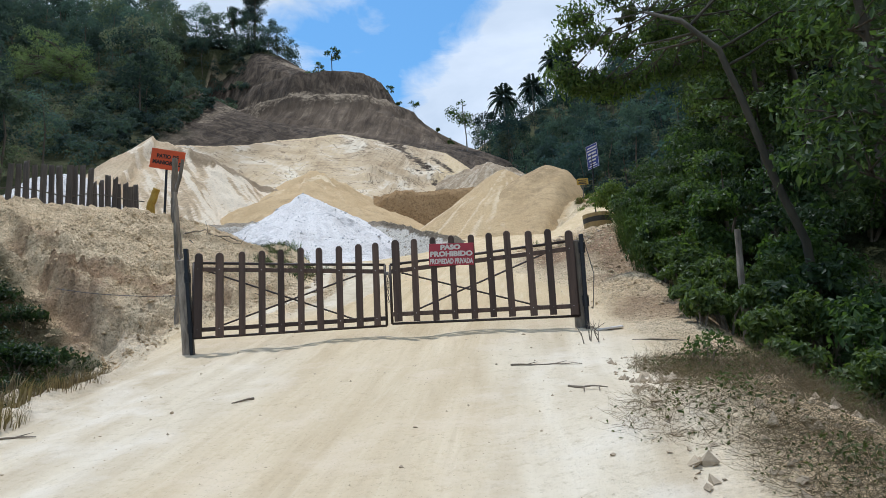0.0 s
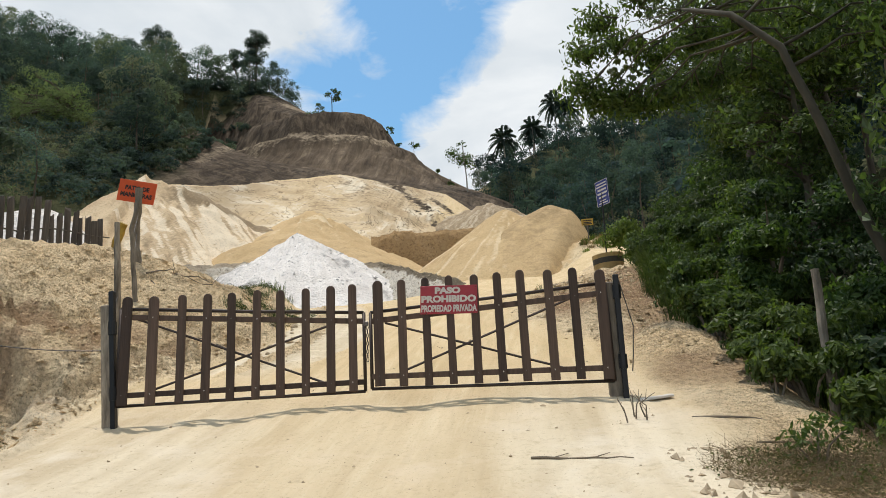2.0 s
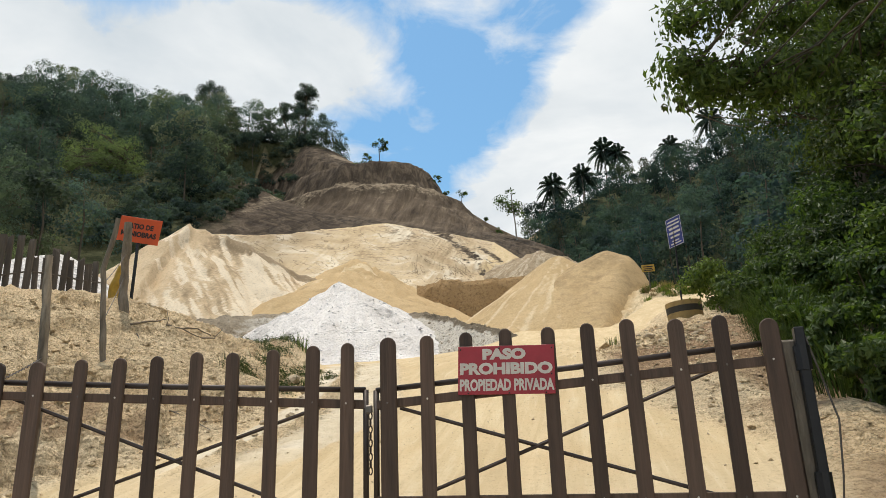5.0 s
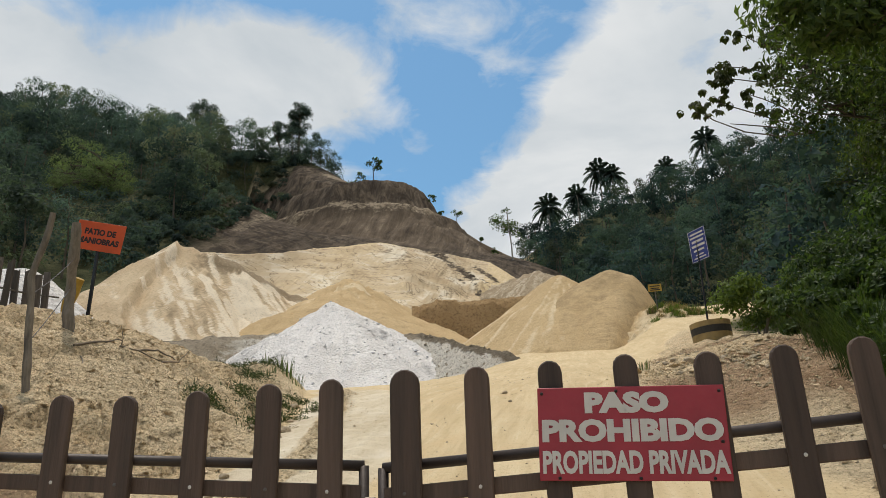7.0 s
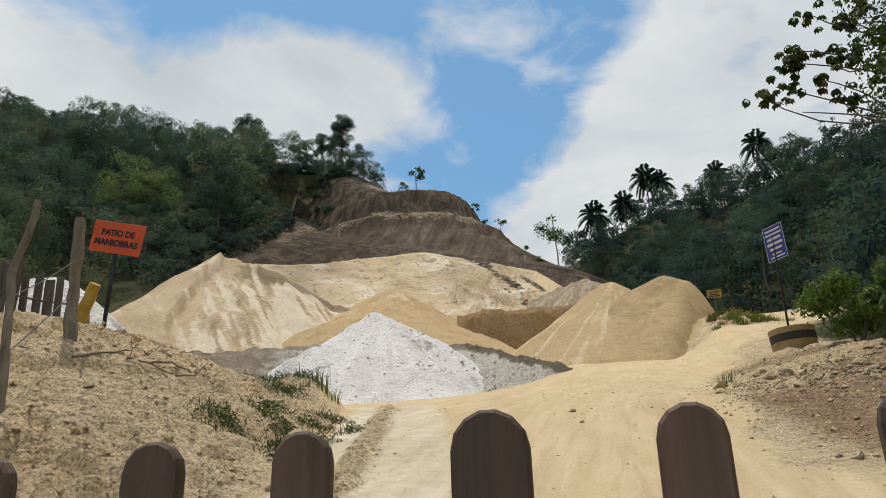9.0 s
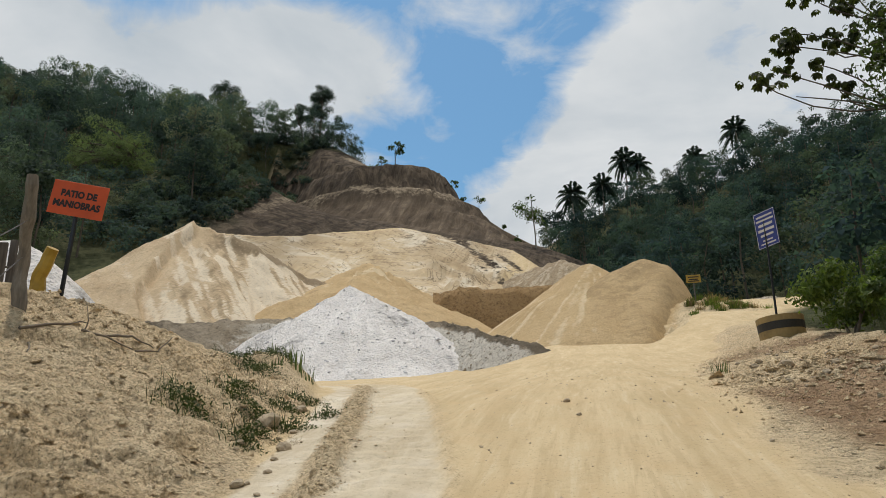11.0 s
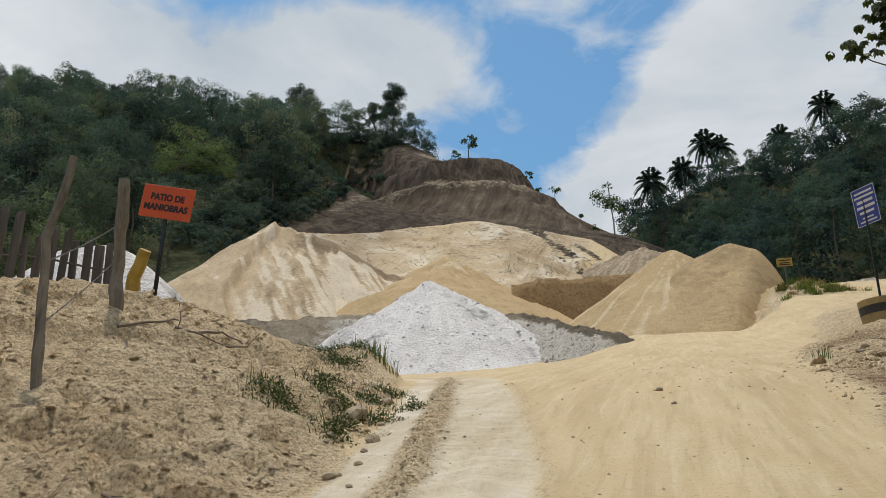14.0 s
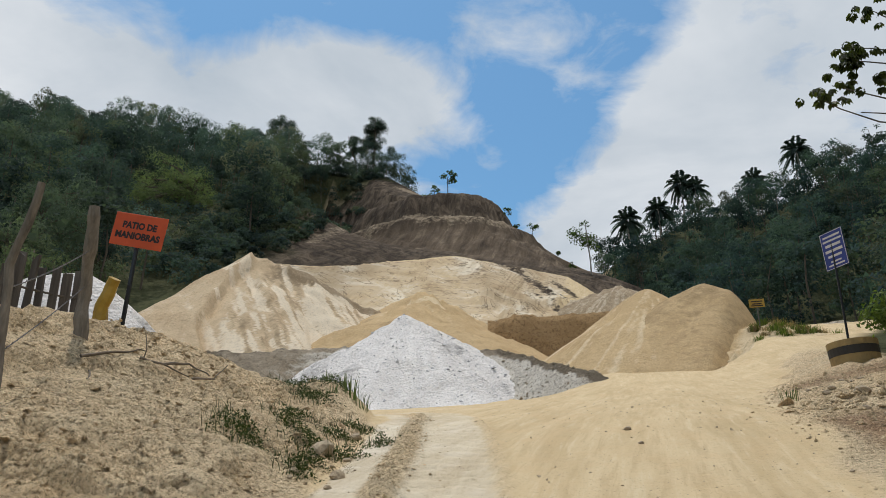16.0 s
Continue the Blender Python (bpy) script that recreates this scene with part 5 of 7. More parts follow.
rough_post([(-8.92, 9.62, 4.1), (-8.86, 9.62, 4.6), (-8.68, 9.62, 5.08)], [0.115, 0.108, 0.10], "short crooked yellow-painted stake", "yellow_stake", M_YELLOW)


def wire(a, b, sag, label):
    bm = bmesh.new()
    a, b = Vector(a), Vector(b)
    pts = [a.lerp(b, k / 10) - Vector((0, 0, sag * 4 * (k / 10) * (1 - k / 10))) - a for k in range(11)]
    tube(bm, pts, 0.006, 5)
    for k in range(1, 20):
        p = a.lerp(b, k / 20) - Vector((0, 0, sag * 4 * (k / 20) * (1 - k / 20))) - a
        tube(bm, [p + Vector((0, 0, -0.014)), p + Vector((0.006, 0, 0.014))], 0.004, 4)
    me = bpy.data.meshes.new("barbed_wire")
    bm.to_mesh(me), bm.free()
    ob = link_mesh("barbed_wire", me, M_WIRE)
    ob.location = a
    tagged(ob, label, "wire", "fence wires")


wire((-5.60, 4.74, 3.15), (-6.70, 6.85, 4.40), 0.04, "slack barbed wire strung between posts")
wire((-5.55, 4.74, 2.55), (-6.76, 6.92, 3.95), 0.03, "slack barbed wire strung between posts")
wire((-2.98, -0.06, 0.55), (-5.6, 0.95, 0.95), 0.05, "slack barbed wire running from the gate post")
wire((-2.98, -0.06, 0.95), (-4.08, 1.88, 1.55), 0.02, "slack barbed wire running from the gate post")

# ---------------------------------------------------------------- foliage


def quads(p, nrm, rng, size, aspect=0.55, droop=0.15, along=None):
    """A folded leaf quad at each place."""
    n = len(p)
    nrm = nrm / np.linalg.norm(nrm, axis=1)[:, None]
    a = np.cross(nrm, rng.normal(size=(n, 3))) if along is None else along.copy()
    a[:, 2] -= droop
    a /= np.linalg.norm(a, axis=1)[:, None]
    b = np.cross(nrm, a)
    b /= np.linalg.norm(b, axis=1)[:, None]
    s = (size * rng.uniform(0.6, 1.35, n))[:, None]
    tip, mid = a * s * 0.5, b * s * 0.5 * aspect
    fold = np.cross(a, b) * s * 0.07
    return np.stack([p - tip, p + mid + fold, p + tip - fold, p - mid + fold], 1).reshape(-1, 3)


def sprays(v):
    """Single pointed leaf sprays out of the four corners of each quad, for far crowns."""
    q = v.reshape(-1, 4, 3)
    return q[:, [0, 1, 3]] + (q[:, 2:3] - q[:, 0:1]) * np.array((0.0, 0.25, 0.25))[None, :, None]


def leaf_cloud(centres, radii, n, size, rng, squash=0.8, aspect=0.55, droop=0.15, inner=0.72):
    """n leaf quads scattered over the outer shells of the lobes."""
    c, r = np.asarray(centres, float), np.asarray(radii, float)
    pick = rng.choice(len(c), n, p=r**2 / (r**2).sum())
    d = rng.normal(size=(n, 3))
    d /= np.linalg.norm(d, axis=1)[:, None]
    d[:, 2] = np.where(d[:, 2] < -0.35, -d[:, 2], d[:, 2])
    rough = 1 + 0.22 * np.sin(d[:, 0] * 5 + pick) * np.sin(d[:, 1] * 5 + 2 * pick) * np.sin(d[:, 2] * 6 + pick)
    p = c[pick] + d * (r[pick] * rng.uniform(inner, 1.06, n) * rough)[:, None] * (1, 1, squash)
    return quads(p, d * 1.1 + rng.normal(size=(n, 3)) * 0.45 + (0, 0, 0.25), rng, size, aspect, droop)


def inner_mass(centres, radii, rng, k=5):
    """Large leaf sprays deep inside the lobes, so that crowns are not see-through."""
    c, r = np.repeat(np.asarray(centres, float), k, 0), np.repeat(np.asarray(radii, float), k)
    p = c + rng.normal(size=c.shape) * (r * 0.22)[:, None]
    return quads(p, rng.normal(size=c.shape), rng, r * 0.62, 0.8, 0.0)


def foliage_mesh(name, verts, tint):
    k = 3 if np.ndim(verts) == 3 else 4
    verts = np.reshape(verts, (-1, 3))
    me = np_mesh(name, verts, np.arange(len(verts)).reshape(-1, k), False)
    layer(me, "tint", tint if len(np.shape(tint)) == 2 else np.repeat(np.array(tint)[None], len(verts), 0))
    return me


def lobes_for(rng, centre, rx, rz, k):
    d = rng.normal(size=(k, 3))
    d /= np.linalg.norm(d, axis=1)[:, None]
    d[:, 2] = d[:, 2] * 0.9 + 0.05
    rr = rng.uniform(0.35, 0.80, k)[:, None]
    return np.asarray(centre) + d * rr * (rx, rx, rz), rx * rng.uniform(0.26, 0.50, k)


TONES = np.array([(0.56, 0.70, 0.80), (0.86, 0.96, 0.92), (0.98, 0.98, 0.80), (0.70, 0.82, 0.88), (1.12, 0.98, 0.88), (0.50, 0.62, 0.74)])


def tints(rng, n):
    """Plant tones: dark green, fresh green, olive, dry; blue raised as distance haze would."""
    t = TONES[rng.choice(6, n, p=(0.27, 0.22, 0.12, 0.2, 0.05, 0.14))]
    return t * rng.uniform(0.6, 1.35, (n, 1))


def forest(name, label, spots, bushes, rng, size, leaves, shade=(1, 1, 1)):
    """Far woods: one mass of many crowns over thin trunks, with undergrowth."""
    vs, ts, tv, tf = [], [], [], []
    tone = tints(rng, len(spots)) * shade
    for (x, y, z, h), tn in zip(spots, tone):
        slim = rng.uniform(0.24, 0.37)
        rx = h * slim
        cs, rs = lobes_for(rng, (x, y, z + h * 0.55), rx, h * 0.46, rng.integers(13, 20))
        n = int(leaves * (rx / 3.2) ** 1.6)
        v = sprays(np.concatenate([leaf_cloud(cs, rs * 0.9, n, size * rng.uniform(0.75, 1.2), rng, 0.85, 0.8), inner_mass(cs, rs * 0.8, rng, 3)]))
        vs.append(v), ts.append(np.repeat(tn[None], len(v) * 3, 0))
        a, f = tube_data([(x, y, z - 0.5), (x + rng.normal() * 0.3, y, z + h * 0.4), (x + rng.normal() * 0.4, y, z + h * 0.8)], [h * 0.012, h * 0.009, h * 0.004], 4, False)
        off = len(tv)
        tv += [tuple(p) for p in a]
        tf += [tuple(i + off for i in q) for q in f]
    tone = tints(rng, len(bushes)) * shade
    for (x, y, z, h), tn in zip(bushes, tone):
        cs, rs = lobes_for(rng, (x, y, z + h * 0.35), h * 0.62, h * 0.42, 6)
        v = sprays(np.concatenate([leaf_cloud(cs, rs, int(leaves * 0.30), size * 0.9, rng, 0.8, 0.8), inner_mass(cs, rs * 0.8, rng, 3)]))
        vs.append(v), ts.append(np.repeat(tn[None] * 0.85, len(v) * 3, 0))
    g = thing(name, Matrix(), label, "forest", kind="stuff")
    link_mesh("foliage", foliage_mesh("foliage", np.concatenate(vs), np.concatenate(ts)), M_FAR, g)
    link_mesh("trunks", np_mesh("trunks", np.array(tv), np.array(tf)), M_BARK, g)
    return g


def scatter(rng, n, xr, yr, keep, hr, gap):
    """Places for trees by dart throwing."""
    x, y = rng.uniform(*xr, n), rng.uniform(*yr, n)
    ok = keep(x, y)
    out, cell = [], {}
    for px, py in zip(x[ok], y[ok]):
        key = (int(px // gap), int(py // gap))
        if any(math.hypot(px - a, py - b) < gap for i in (-1, 0, 1) for j in (-1, 0, 1) for a, b in cell.get((key[0] + i, key[1] + j), ())):
            continue
        cell.setdefault(key, []).append((px, py))
        out.append((px, py))
    p = np.array(out)
    return np.c_[p, height(p[:, 0], p[:, 1], False), rng.uniform(*hr, len(p))]


rng = np.random.default_rng(7)


def wood_left(x, y, gap=0.0):
    bare = bare_shoulder(x, y, height(x, y, False))
    u = cap_dist(x, y)
    side = x + 44 + 0.28 * (y - 73) + gap          # below zero left of the bare ground
    edge = np.where(y < 60, -47 - 0.1 * (60 - y), -45)
    slope = (x < edge) & (side < -3) & (y < 150)
    crown = (y > 142 - 0.1 * (x + 60)) & (x < -48)
    # a lower window before the broad round tree
    bear = np.abs(np.arctan2(x + 0.2, y) - np.arctan2(-70.8, 92.0))
    view = (bear < 0.08) & (y > 62) & (np.hypot(x, y) < 124)
    return (slope | crown) & (x > -1.12 * y - 42) & (y < 163) & ~(view & (gap == 0)) & ~bare


def scrub_left(x, y):
    return wood_left(x, y, -3.0) & (cap_dist(x, y) > 9)


def scrub_edge(x, y):
    side = x + 44 + 0.28 * (y - 73)
    return ((side < 4.0 * sstep(68, 78, y)) & (side > -11) & (y < 150)) | ((y > 133) & (y < 149) & (x < -44.5) & (x > -68) & ~bare_shoulder(x, y, height(x, y, False)))


def scrub_crown(x, y):
    return (y > 130) & (y < 164) & ~bare_shoulder(x, y, height(x, y, False)) & (height(x, y, False) > 68)


def wood_right(x, y):
    e = np.interp(y, (10, 18, 30, 45, 58, 70, 90, 120, 150, 200), (10, 9.5, 9.5, 15, 18, 7.5, 1.5, -1.5, -9, -7))
    return (x > e) & (x < 12 + 0.5 * y) & (y < 202)


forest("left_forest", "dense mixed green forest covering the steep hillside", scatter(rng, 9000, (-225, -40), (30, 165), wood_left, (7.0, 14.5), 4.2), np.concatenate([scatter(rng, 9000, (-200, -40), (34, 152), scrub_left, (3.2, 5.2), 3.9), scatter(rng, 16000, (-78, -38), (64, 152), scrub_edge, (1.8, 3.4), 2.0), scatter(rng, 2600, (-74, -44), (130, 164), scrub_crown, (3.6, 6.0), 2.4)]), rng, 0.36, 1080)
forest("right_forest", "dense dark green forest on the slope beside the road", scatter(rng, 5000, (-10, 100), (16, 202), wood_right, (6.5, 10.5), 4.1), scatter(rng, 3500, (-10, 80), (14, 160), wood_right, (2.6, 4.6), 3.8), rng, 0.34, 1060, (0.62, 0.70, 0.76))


def tree(base, trunk, radii, lobes, lobe_r, n, size, tint, label, seed, name="tree", bark=None, leaf=None, aspect=0.5, droop=0.3, inner=0.55, group="", squash=0.8, full=False):
    """A tapered bent trunk, a limb to every clump, and leaves round the clumps. Places are in the world."""
    rng = np.random.default_rng(seed)
    o = Vector((base[0], base[1], gz(base[0], base[1])))
    g = thing(name, Matrix.Translation(o), label, "tree", group)
    bm = bmesh.new()
    pts = [o - Vector((0, 0, 0.3))] + [Vector(p) for p in trunk]
    fine, fr = [], []
    rr = [radii[0] * 1.25] + list(radii)
    for i in range(len(pts) - 1):
        for k in range(5):
            s = k / 5
            p = pts[i].lerp(pts[i + 1], s)
            fine.append(p + noise.noise_vector(p * 0.9) * rr[i] * 0.6 - o), fr.append(rr[i] * (1 - s) + rr[i + 1] * s)
    fine.append(pts[-1] - o), fr.append(rr[-1])
    tube(bm, fine, fr, 10)
    part("trunk", bm, bark or M_BARK, g, smooth=True)
    for c, r in zip(lobes, lobe_r):
        c = Vector(c) - o
        j = min(range(len(fine) // 3, len(fine)), key=lambda q: (fine[q] - c).length + 1.2 * max(0, fine[q].z - c.z + 0.2))
        a = fine[j]
        bm = bmesh.new()
        mid = a.lerp(c, 0.5) + Vector((0, 0, 0.12 * (c - a).length))
        tube(bm, [a, a.lerp(mid, 0.5) + Vector((0.03, 0.02, 0)), mid, mid.lerp(c, 0.5), c], [fr[j] * 0.55, fr[j] * 0.45, fr[j] * 0.34, fr[j] * 0.22, 0.012], 6)
        for _ in range(4):
            d = Vector(rng.normal(size=3))
            d.z = abs(d.z) * 0.4
            tube(bm, [mid.lerp(c, 0.3 + 0.5 * rng.random()), c + d.normalized() * r * 0.8], [fr[j] * 0.16 + 0.006, 0.005], 4)
        part("limb", bm, bark or M_BARK, g, smooth=True)
    v = leaf_cloud(np.array(lobes) - np.array(o), lobe_r, n, size, rng, squash, aspect, droop, inner)
    if full:
        v = np.concatenate([v, inner_mass(np.array(lobes) - np.array(o), np.asarray(lobe_r) * 0.85, rng, 4)])
    k = 4
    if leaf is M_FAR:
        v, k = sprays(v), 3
    t = np.array(tint)[None] * np.repeat(np.random.default_rng(seed).uniform(0.8, 1.2, (v.size // 3 // k, 1)), k, 0)
    link_mesh("crown", foliage_mesh("crown", v, t), leaf or M_LEAF, g)
    return g


def simple_tree(x, y, h, r, n, size, tint, label, seed, low=0.35, k=12, bark=None, group="trees beside the road", name="tree", leaf=None):
    rng = np.random.default_rng(seed)
    z = gz(x, y)
    cs, rs = lobes_for(rng, (x, y, z + h * (1 + low) / 2), r, h * (1 - low) / 2, k)
    lean = rng.normal(size=2) * 0.04 * h
    tr = [(x + lean[0] * 0.3, y, z + h * 0.3), (x + lean[0], y + lean[1], z + h * 0.6), (x + lean[0] * 1.2, y + lean[1] * 1.3, z + h * 0.85)]
    return tree((x, y), tr, [h * 0.011, h * 0.010, h * 0.008, h * 0.003], cs, rs, n, size, tint, label, seed, name, bark, leaf, group=group, full=leaf is not None and n > 1500)


# the named trees of the hills
rng = np.random.default_rng(21)
cs, rs = lobes_for(rng, (-71, 92, 50.0), 9.3, 9.0, 60)
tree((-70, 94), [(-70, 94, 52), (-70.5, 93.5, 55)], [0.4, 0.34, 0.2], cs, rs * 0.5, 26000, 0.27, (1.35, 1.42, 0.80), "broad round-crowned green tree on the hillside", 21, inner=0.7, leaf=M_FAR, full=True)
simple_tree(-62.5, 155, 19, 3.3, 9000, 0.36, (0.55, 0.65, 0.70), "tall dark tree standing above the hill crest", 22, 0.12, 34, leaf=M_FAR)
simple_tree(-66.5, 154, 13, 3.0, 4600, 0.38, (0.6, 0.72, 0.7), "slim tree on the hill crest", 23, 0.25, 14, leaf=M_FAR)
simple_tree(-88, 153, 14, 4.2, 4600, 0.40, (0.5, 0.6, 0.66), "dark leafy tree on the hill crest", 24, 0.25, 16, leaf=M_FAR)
simple_tree(-35.4, 127.5, 8.6, 2.1, 420, 0.42, (0.6, 0.7, 0.7), "lone sparse tree on the bare cap", 25, 0.50, 6)
simple_tree(-38.6, 128.5, 5.6, 1.4, 260, 0.4, (0.7, 0.8, 0.75), "small sparse tree on the bare cap", 26, 0.35, 5)
simple_tree(-40.6, 129.5, 5.4, 1.7, 380, 0.4, (0.7, 0.8, 0.75), "small bushy tree on the bare cap", 27, 0.2, 6)
for k, (x, y, h) in enumerate(((-23.6, 125, 2.6), (-21.6, 124.4, 2.2), (-18.6, 124, 3.2), (-14.0, 122, 1.6), (-11.6, 121, 2.0))):
    simple_tree(x, y, h, h * 0.45, 180, 0.34, (0.8, 0.9, 0.8), "small shrub on the cut slope", 30 + k, 0.15, 5, name="shrub", group="shrubs on the cut slope")
simple_tree(-7.6, 110, 9.5, 3.0, 800, 0.40, (0.75, 0.85, 0.8), "pale feathery tree at the quarry's edge", 36, 0.25, 9, M_PALEBARK)
for k, (x, y, h, r, tn) in enumerate(((-44, 41, 11, 4.2, (1.15, 1.2, 0.8)), (-49, 44, 12, 4.0, (1.0, 1.05, 0.85)), (-40.5, 36, 7.5, 3.2, (1.2, 1.2, 0.8)), (-52, 50, 13, 4.4, (0.8, 0.9, 0.8)), (-56, 40, 12, 4.4, (0.9, 0.95, 0.85)))):
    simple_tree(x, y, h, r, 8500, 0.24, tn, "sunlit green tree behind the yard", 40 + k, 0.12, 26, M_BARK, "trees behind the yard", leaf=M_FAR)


def palm(x, y, top, r, seed):
    rng = np.random.default_rng(seed)
    z = gz(x, y)
    g = thing("palm_tree", Matrix.Translation((x, y, z)), "tall palm with drooping fronds above the forest", "palm", "palms on the ridge")
    h = top - z - r * 0.35
    bm = bmesh.new()
    tube(bm, [(0, 0, -0.5), (0.2, 0, h * 0.5), (0.1, 0, h)], [0.26, 0.2, 0.17], 7)
    part("trunk", bm, M_PALEBARK, g, smooth=True)
    for k in range(24):
        a, lift = 2.4 * k + rng.normal() * 0.2, radians(-32 + 108 * (k + 0.5) / 24)
        out = np.array((math.cos(a), math.sin(a), 0))
        q = np.linspace(0, 1, 9)
        go, rise = math.cos(lift) * q * (1 - 0.08 * q), math.sin(lift) * q - (0.20 + 0.42 * math.cos(lift)) * q**2.2
        pts = np.array((0.1, 0, h)) + r * (go[:, None] * out + rise[:, None] * np.array((0, 0, 1.0)))
        ps, nm, al, sz = [], [], [], []
        sidev = np.array((-out[1], out[0], 0))
        for j in range(26):
            f = 0.10 + 0.90 * j / 26
            p = np.array([np.interp(f * 8, range(9), pts[:, c]) for c in range(3)])
            d = np.array([np.interp(min(1, f + 0.08) * 8, range(9), pts[:, c]) for c in range(3)]) - p + out * 0.01
            d /= np.linalg.norm(d)
            ln = r * 0.27 * (0.45 + 0.55 * math.sin(math.pi * (0.15 + 0.75 * f)))
            for e in (-1, 1):
                w = sidev * e * 0.85 + d * 0.55 + np.array((0, 0, -0.30))
                w /= np.linalg.norm(w)
                ps.append(p + w * ln * 0.5), al.append(w), nm.append(np.cross(d, sidev * e) * e + 0.2 * sidev * e), sz.append(ln)
        v = quads(np.array(ps), np.array(nm), rng, np.array(sz), 0.24, 0.05, np.array(al))
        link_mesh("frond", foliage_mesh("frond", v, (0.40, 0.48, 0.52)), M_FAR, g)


for k, (x, y, top, r) in enumerate(((-2.4, 163, 69.0, 4.6), (5.0, 175, 75.8, 4.6), (12.1, 192, 90.0, 5.4), (15.5, 190, 87.2, 4.4), (37.2, 170, 85.2, 4.8), (27.3, 172, 79.6, 4.0))):
    palm(x, y, top, r, 60 + k)


def cecropia(base, top, arms, seed):
    """A thin tree with long bare curved arms, each ending in tufts of big fingered leaves."""
    rng = np.random.default_rng(seed)
    o = Vector((*base, gz(*base)))
    g = thing("cecropia_tree", Matrix.Translation(o), "tall thin tree with bare arms and big fingered leaves", "tree")
    bm = bmesh.new()
    t = Vector(top)
    pts = [o - Vector((0, 0, 0.3)), o.lerp(t, 0.4) + Vector((0.4, 0.2, 0)), o.lerp(t, 0.75) + Vector((0.2, 0, 0)), t]
    tube(bm, [p - o for p in pts], [0.17, 0.14, 0.11, 0.06], 8)
    part("trunk", bm, M_PALEBARK, g, smooth=True)
    for a, b, tufts in arms:
        a, b = Vector(a), Vector(b)
        sag = Vector((0.1 * rng.normal(), 0.2 * rng.normal(), -0.24 * rng.uniform(0.1, 1.0) * (b - a).length * 0.5))
        run = [a, a.lerp(b, 0.3) + sag * 0.8, a.lerp(b, 0.6) + sag, a.lerp(b, 0.85) + sag * 0.55, b]
        bm = bmesh.new()
        tube(bm, [p - o for p in run], [0.034, 0.028, 0.024, 0.020, 0.014], 6)
        part("arm", bm, M_BARK, g, smooth=True)
        for _ in range(int(tufts * 1.9)):
            c = np.array(b - o) + rng.normal(size=3) * (0.30, 0.30, 0.20)
            axis = np.array((rng.normal() * 0.5, rng.normal() * 0.5, 1.0))
            axis /= np.linalg.norm(axis)
            e1 = np.cross(axis, (0.3, 0.9, 0.1))
            e1 /= np.linalg.norm(e1)
            e2 = np.cross(axis, e1)
            ang = np.arange(9) * 2 * math.pi / 9 + rng.uniform(0, 6)
            al = np.cos(ang)[:, None] * e1 + np.sin(ang)[:, None] * e2 - axis * rng.uniform(0.6, 1.5)
            v = quads(c + al * 0.11, np.repeat(axis[None], 9, 0) + al * 0.5, rng, 0.25, 0.62, 0.25, al)
            link_mesh("leaf", foliage_mesh("leaf", v, (0.46, 0.42, 0.44)), M_LEAF, g)
    return g


K = (9.95, 23.4, 12.9)
cecropia((12.5, 24.5), (10.35, 23.5, 16.2), [
    (K, (5.85, 23, 14.2), 4), (K, (6.35, 23, 14.55), 6), ((10.25, 23.5, 14.6), (6.95, 23, 15.4), 8), ((10.25, 23.5, 14.6), (7.30, 23.2, 15.95), 7), (K, (7.75, 22.8, 14.45), 5), (K, (8.20, 23, 13.8), 5),
    ((10.35, 23.5, 15.4), (8.10, 23, 15.4), 5), ((10.35, 23.5, 16.2), (8.05, 23, 17.1), 5), ((10.35, 23.5, 16.2), (9.15, 23.2, 16.9), 7), ((10.35, 23.5, 15.4), (9.15, 23.2, 15.7), 7), ((10.35, 23.5, 16.2), (10.45, 23.8, 16.5), 9),
    ((10.25, 23.5, 14.6), (9.85, 23.0, 14.9), 9), ((10.35, 23.5, 16.2), (9.75, 24, 17.9), 8), ((10.45, 23.6, 14.8), (11.75, 23.4, 16.2), 8), ((10.25, 23.5, 14.0), (10.95, 23.2, 14.4), 9), (K, (7.00, 23, 13.45), 0)], 81)

# trees over the right verge
rng = np.random.default_rng(90)
lob = [(2.62, 2.95, 4.35), (2.9, 3.15, 4.2), (3.2, 3.0, 4.15), (3.5, 3.1, 4.05), (3.9, 2.8, 4.05), (4.4, 2.6, 4.1), (4.9, 2.4, 4.1), (5.5, 2.2, 4.2), (2.75, 2.9, 4.9), (3.2, 2.7, 4.9), (3.7, 2.9, 4.75), (4.3, 2.6, 4.8), (5.0, 2.6, 4.9), (5.8, 2.6, 4.9), (3.0, 3.2, 5.5), (3.6, 2.6, 5.6), (4.3, 2.4, 5.7), (5.0, 2.2, 5.7), (5.8, 2.0, 5.8), (6.4, 1.6, 5.2), (6.6, 2.6, 4.5), (4.0, 3.4, 6.4), (5.2, 3.4, 6.6), (6.4, 3.0, 6.6), (4.6, 1.2, 5.0), (5.4, 0.6, 4.9), (6.2, 0.4, 5.3), (5.9, 0.4, 3.6), (6.5, 0.9, 4.2)]
tree((5.6, 0.5), [(5.43, 0.5, 0.75), (5.1, 0.5, 1.77), (4.85, 0.5, 2.9), (4.68, 0.55, 3.58), (4.25, 0.8, 4.2), (3.9, 1.6, 4.8)], [0.056, 0.052, 0.048, 0.043, 0.037, 0.028, 0.014], lob, rng.uniform(0.34, 0.56, len(lob)), 17000, 0.095, (0.86, 0.94, 0.70), "leaning tree whose leafy crown hangs over the verge", 91, bark=M_BARKDARK, aspect=0.42, droop=0.7, inner=0.2, group="trees beside the road")
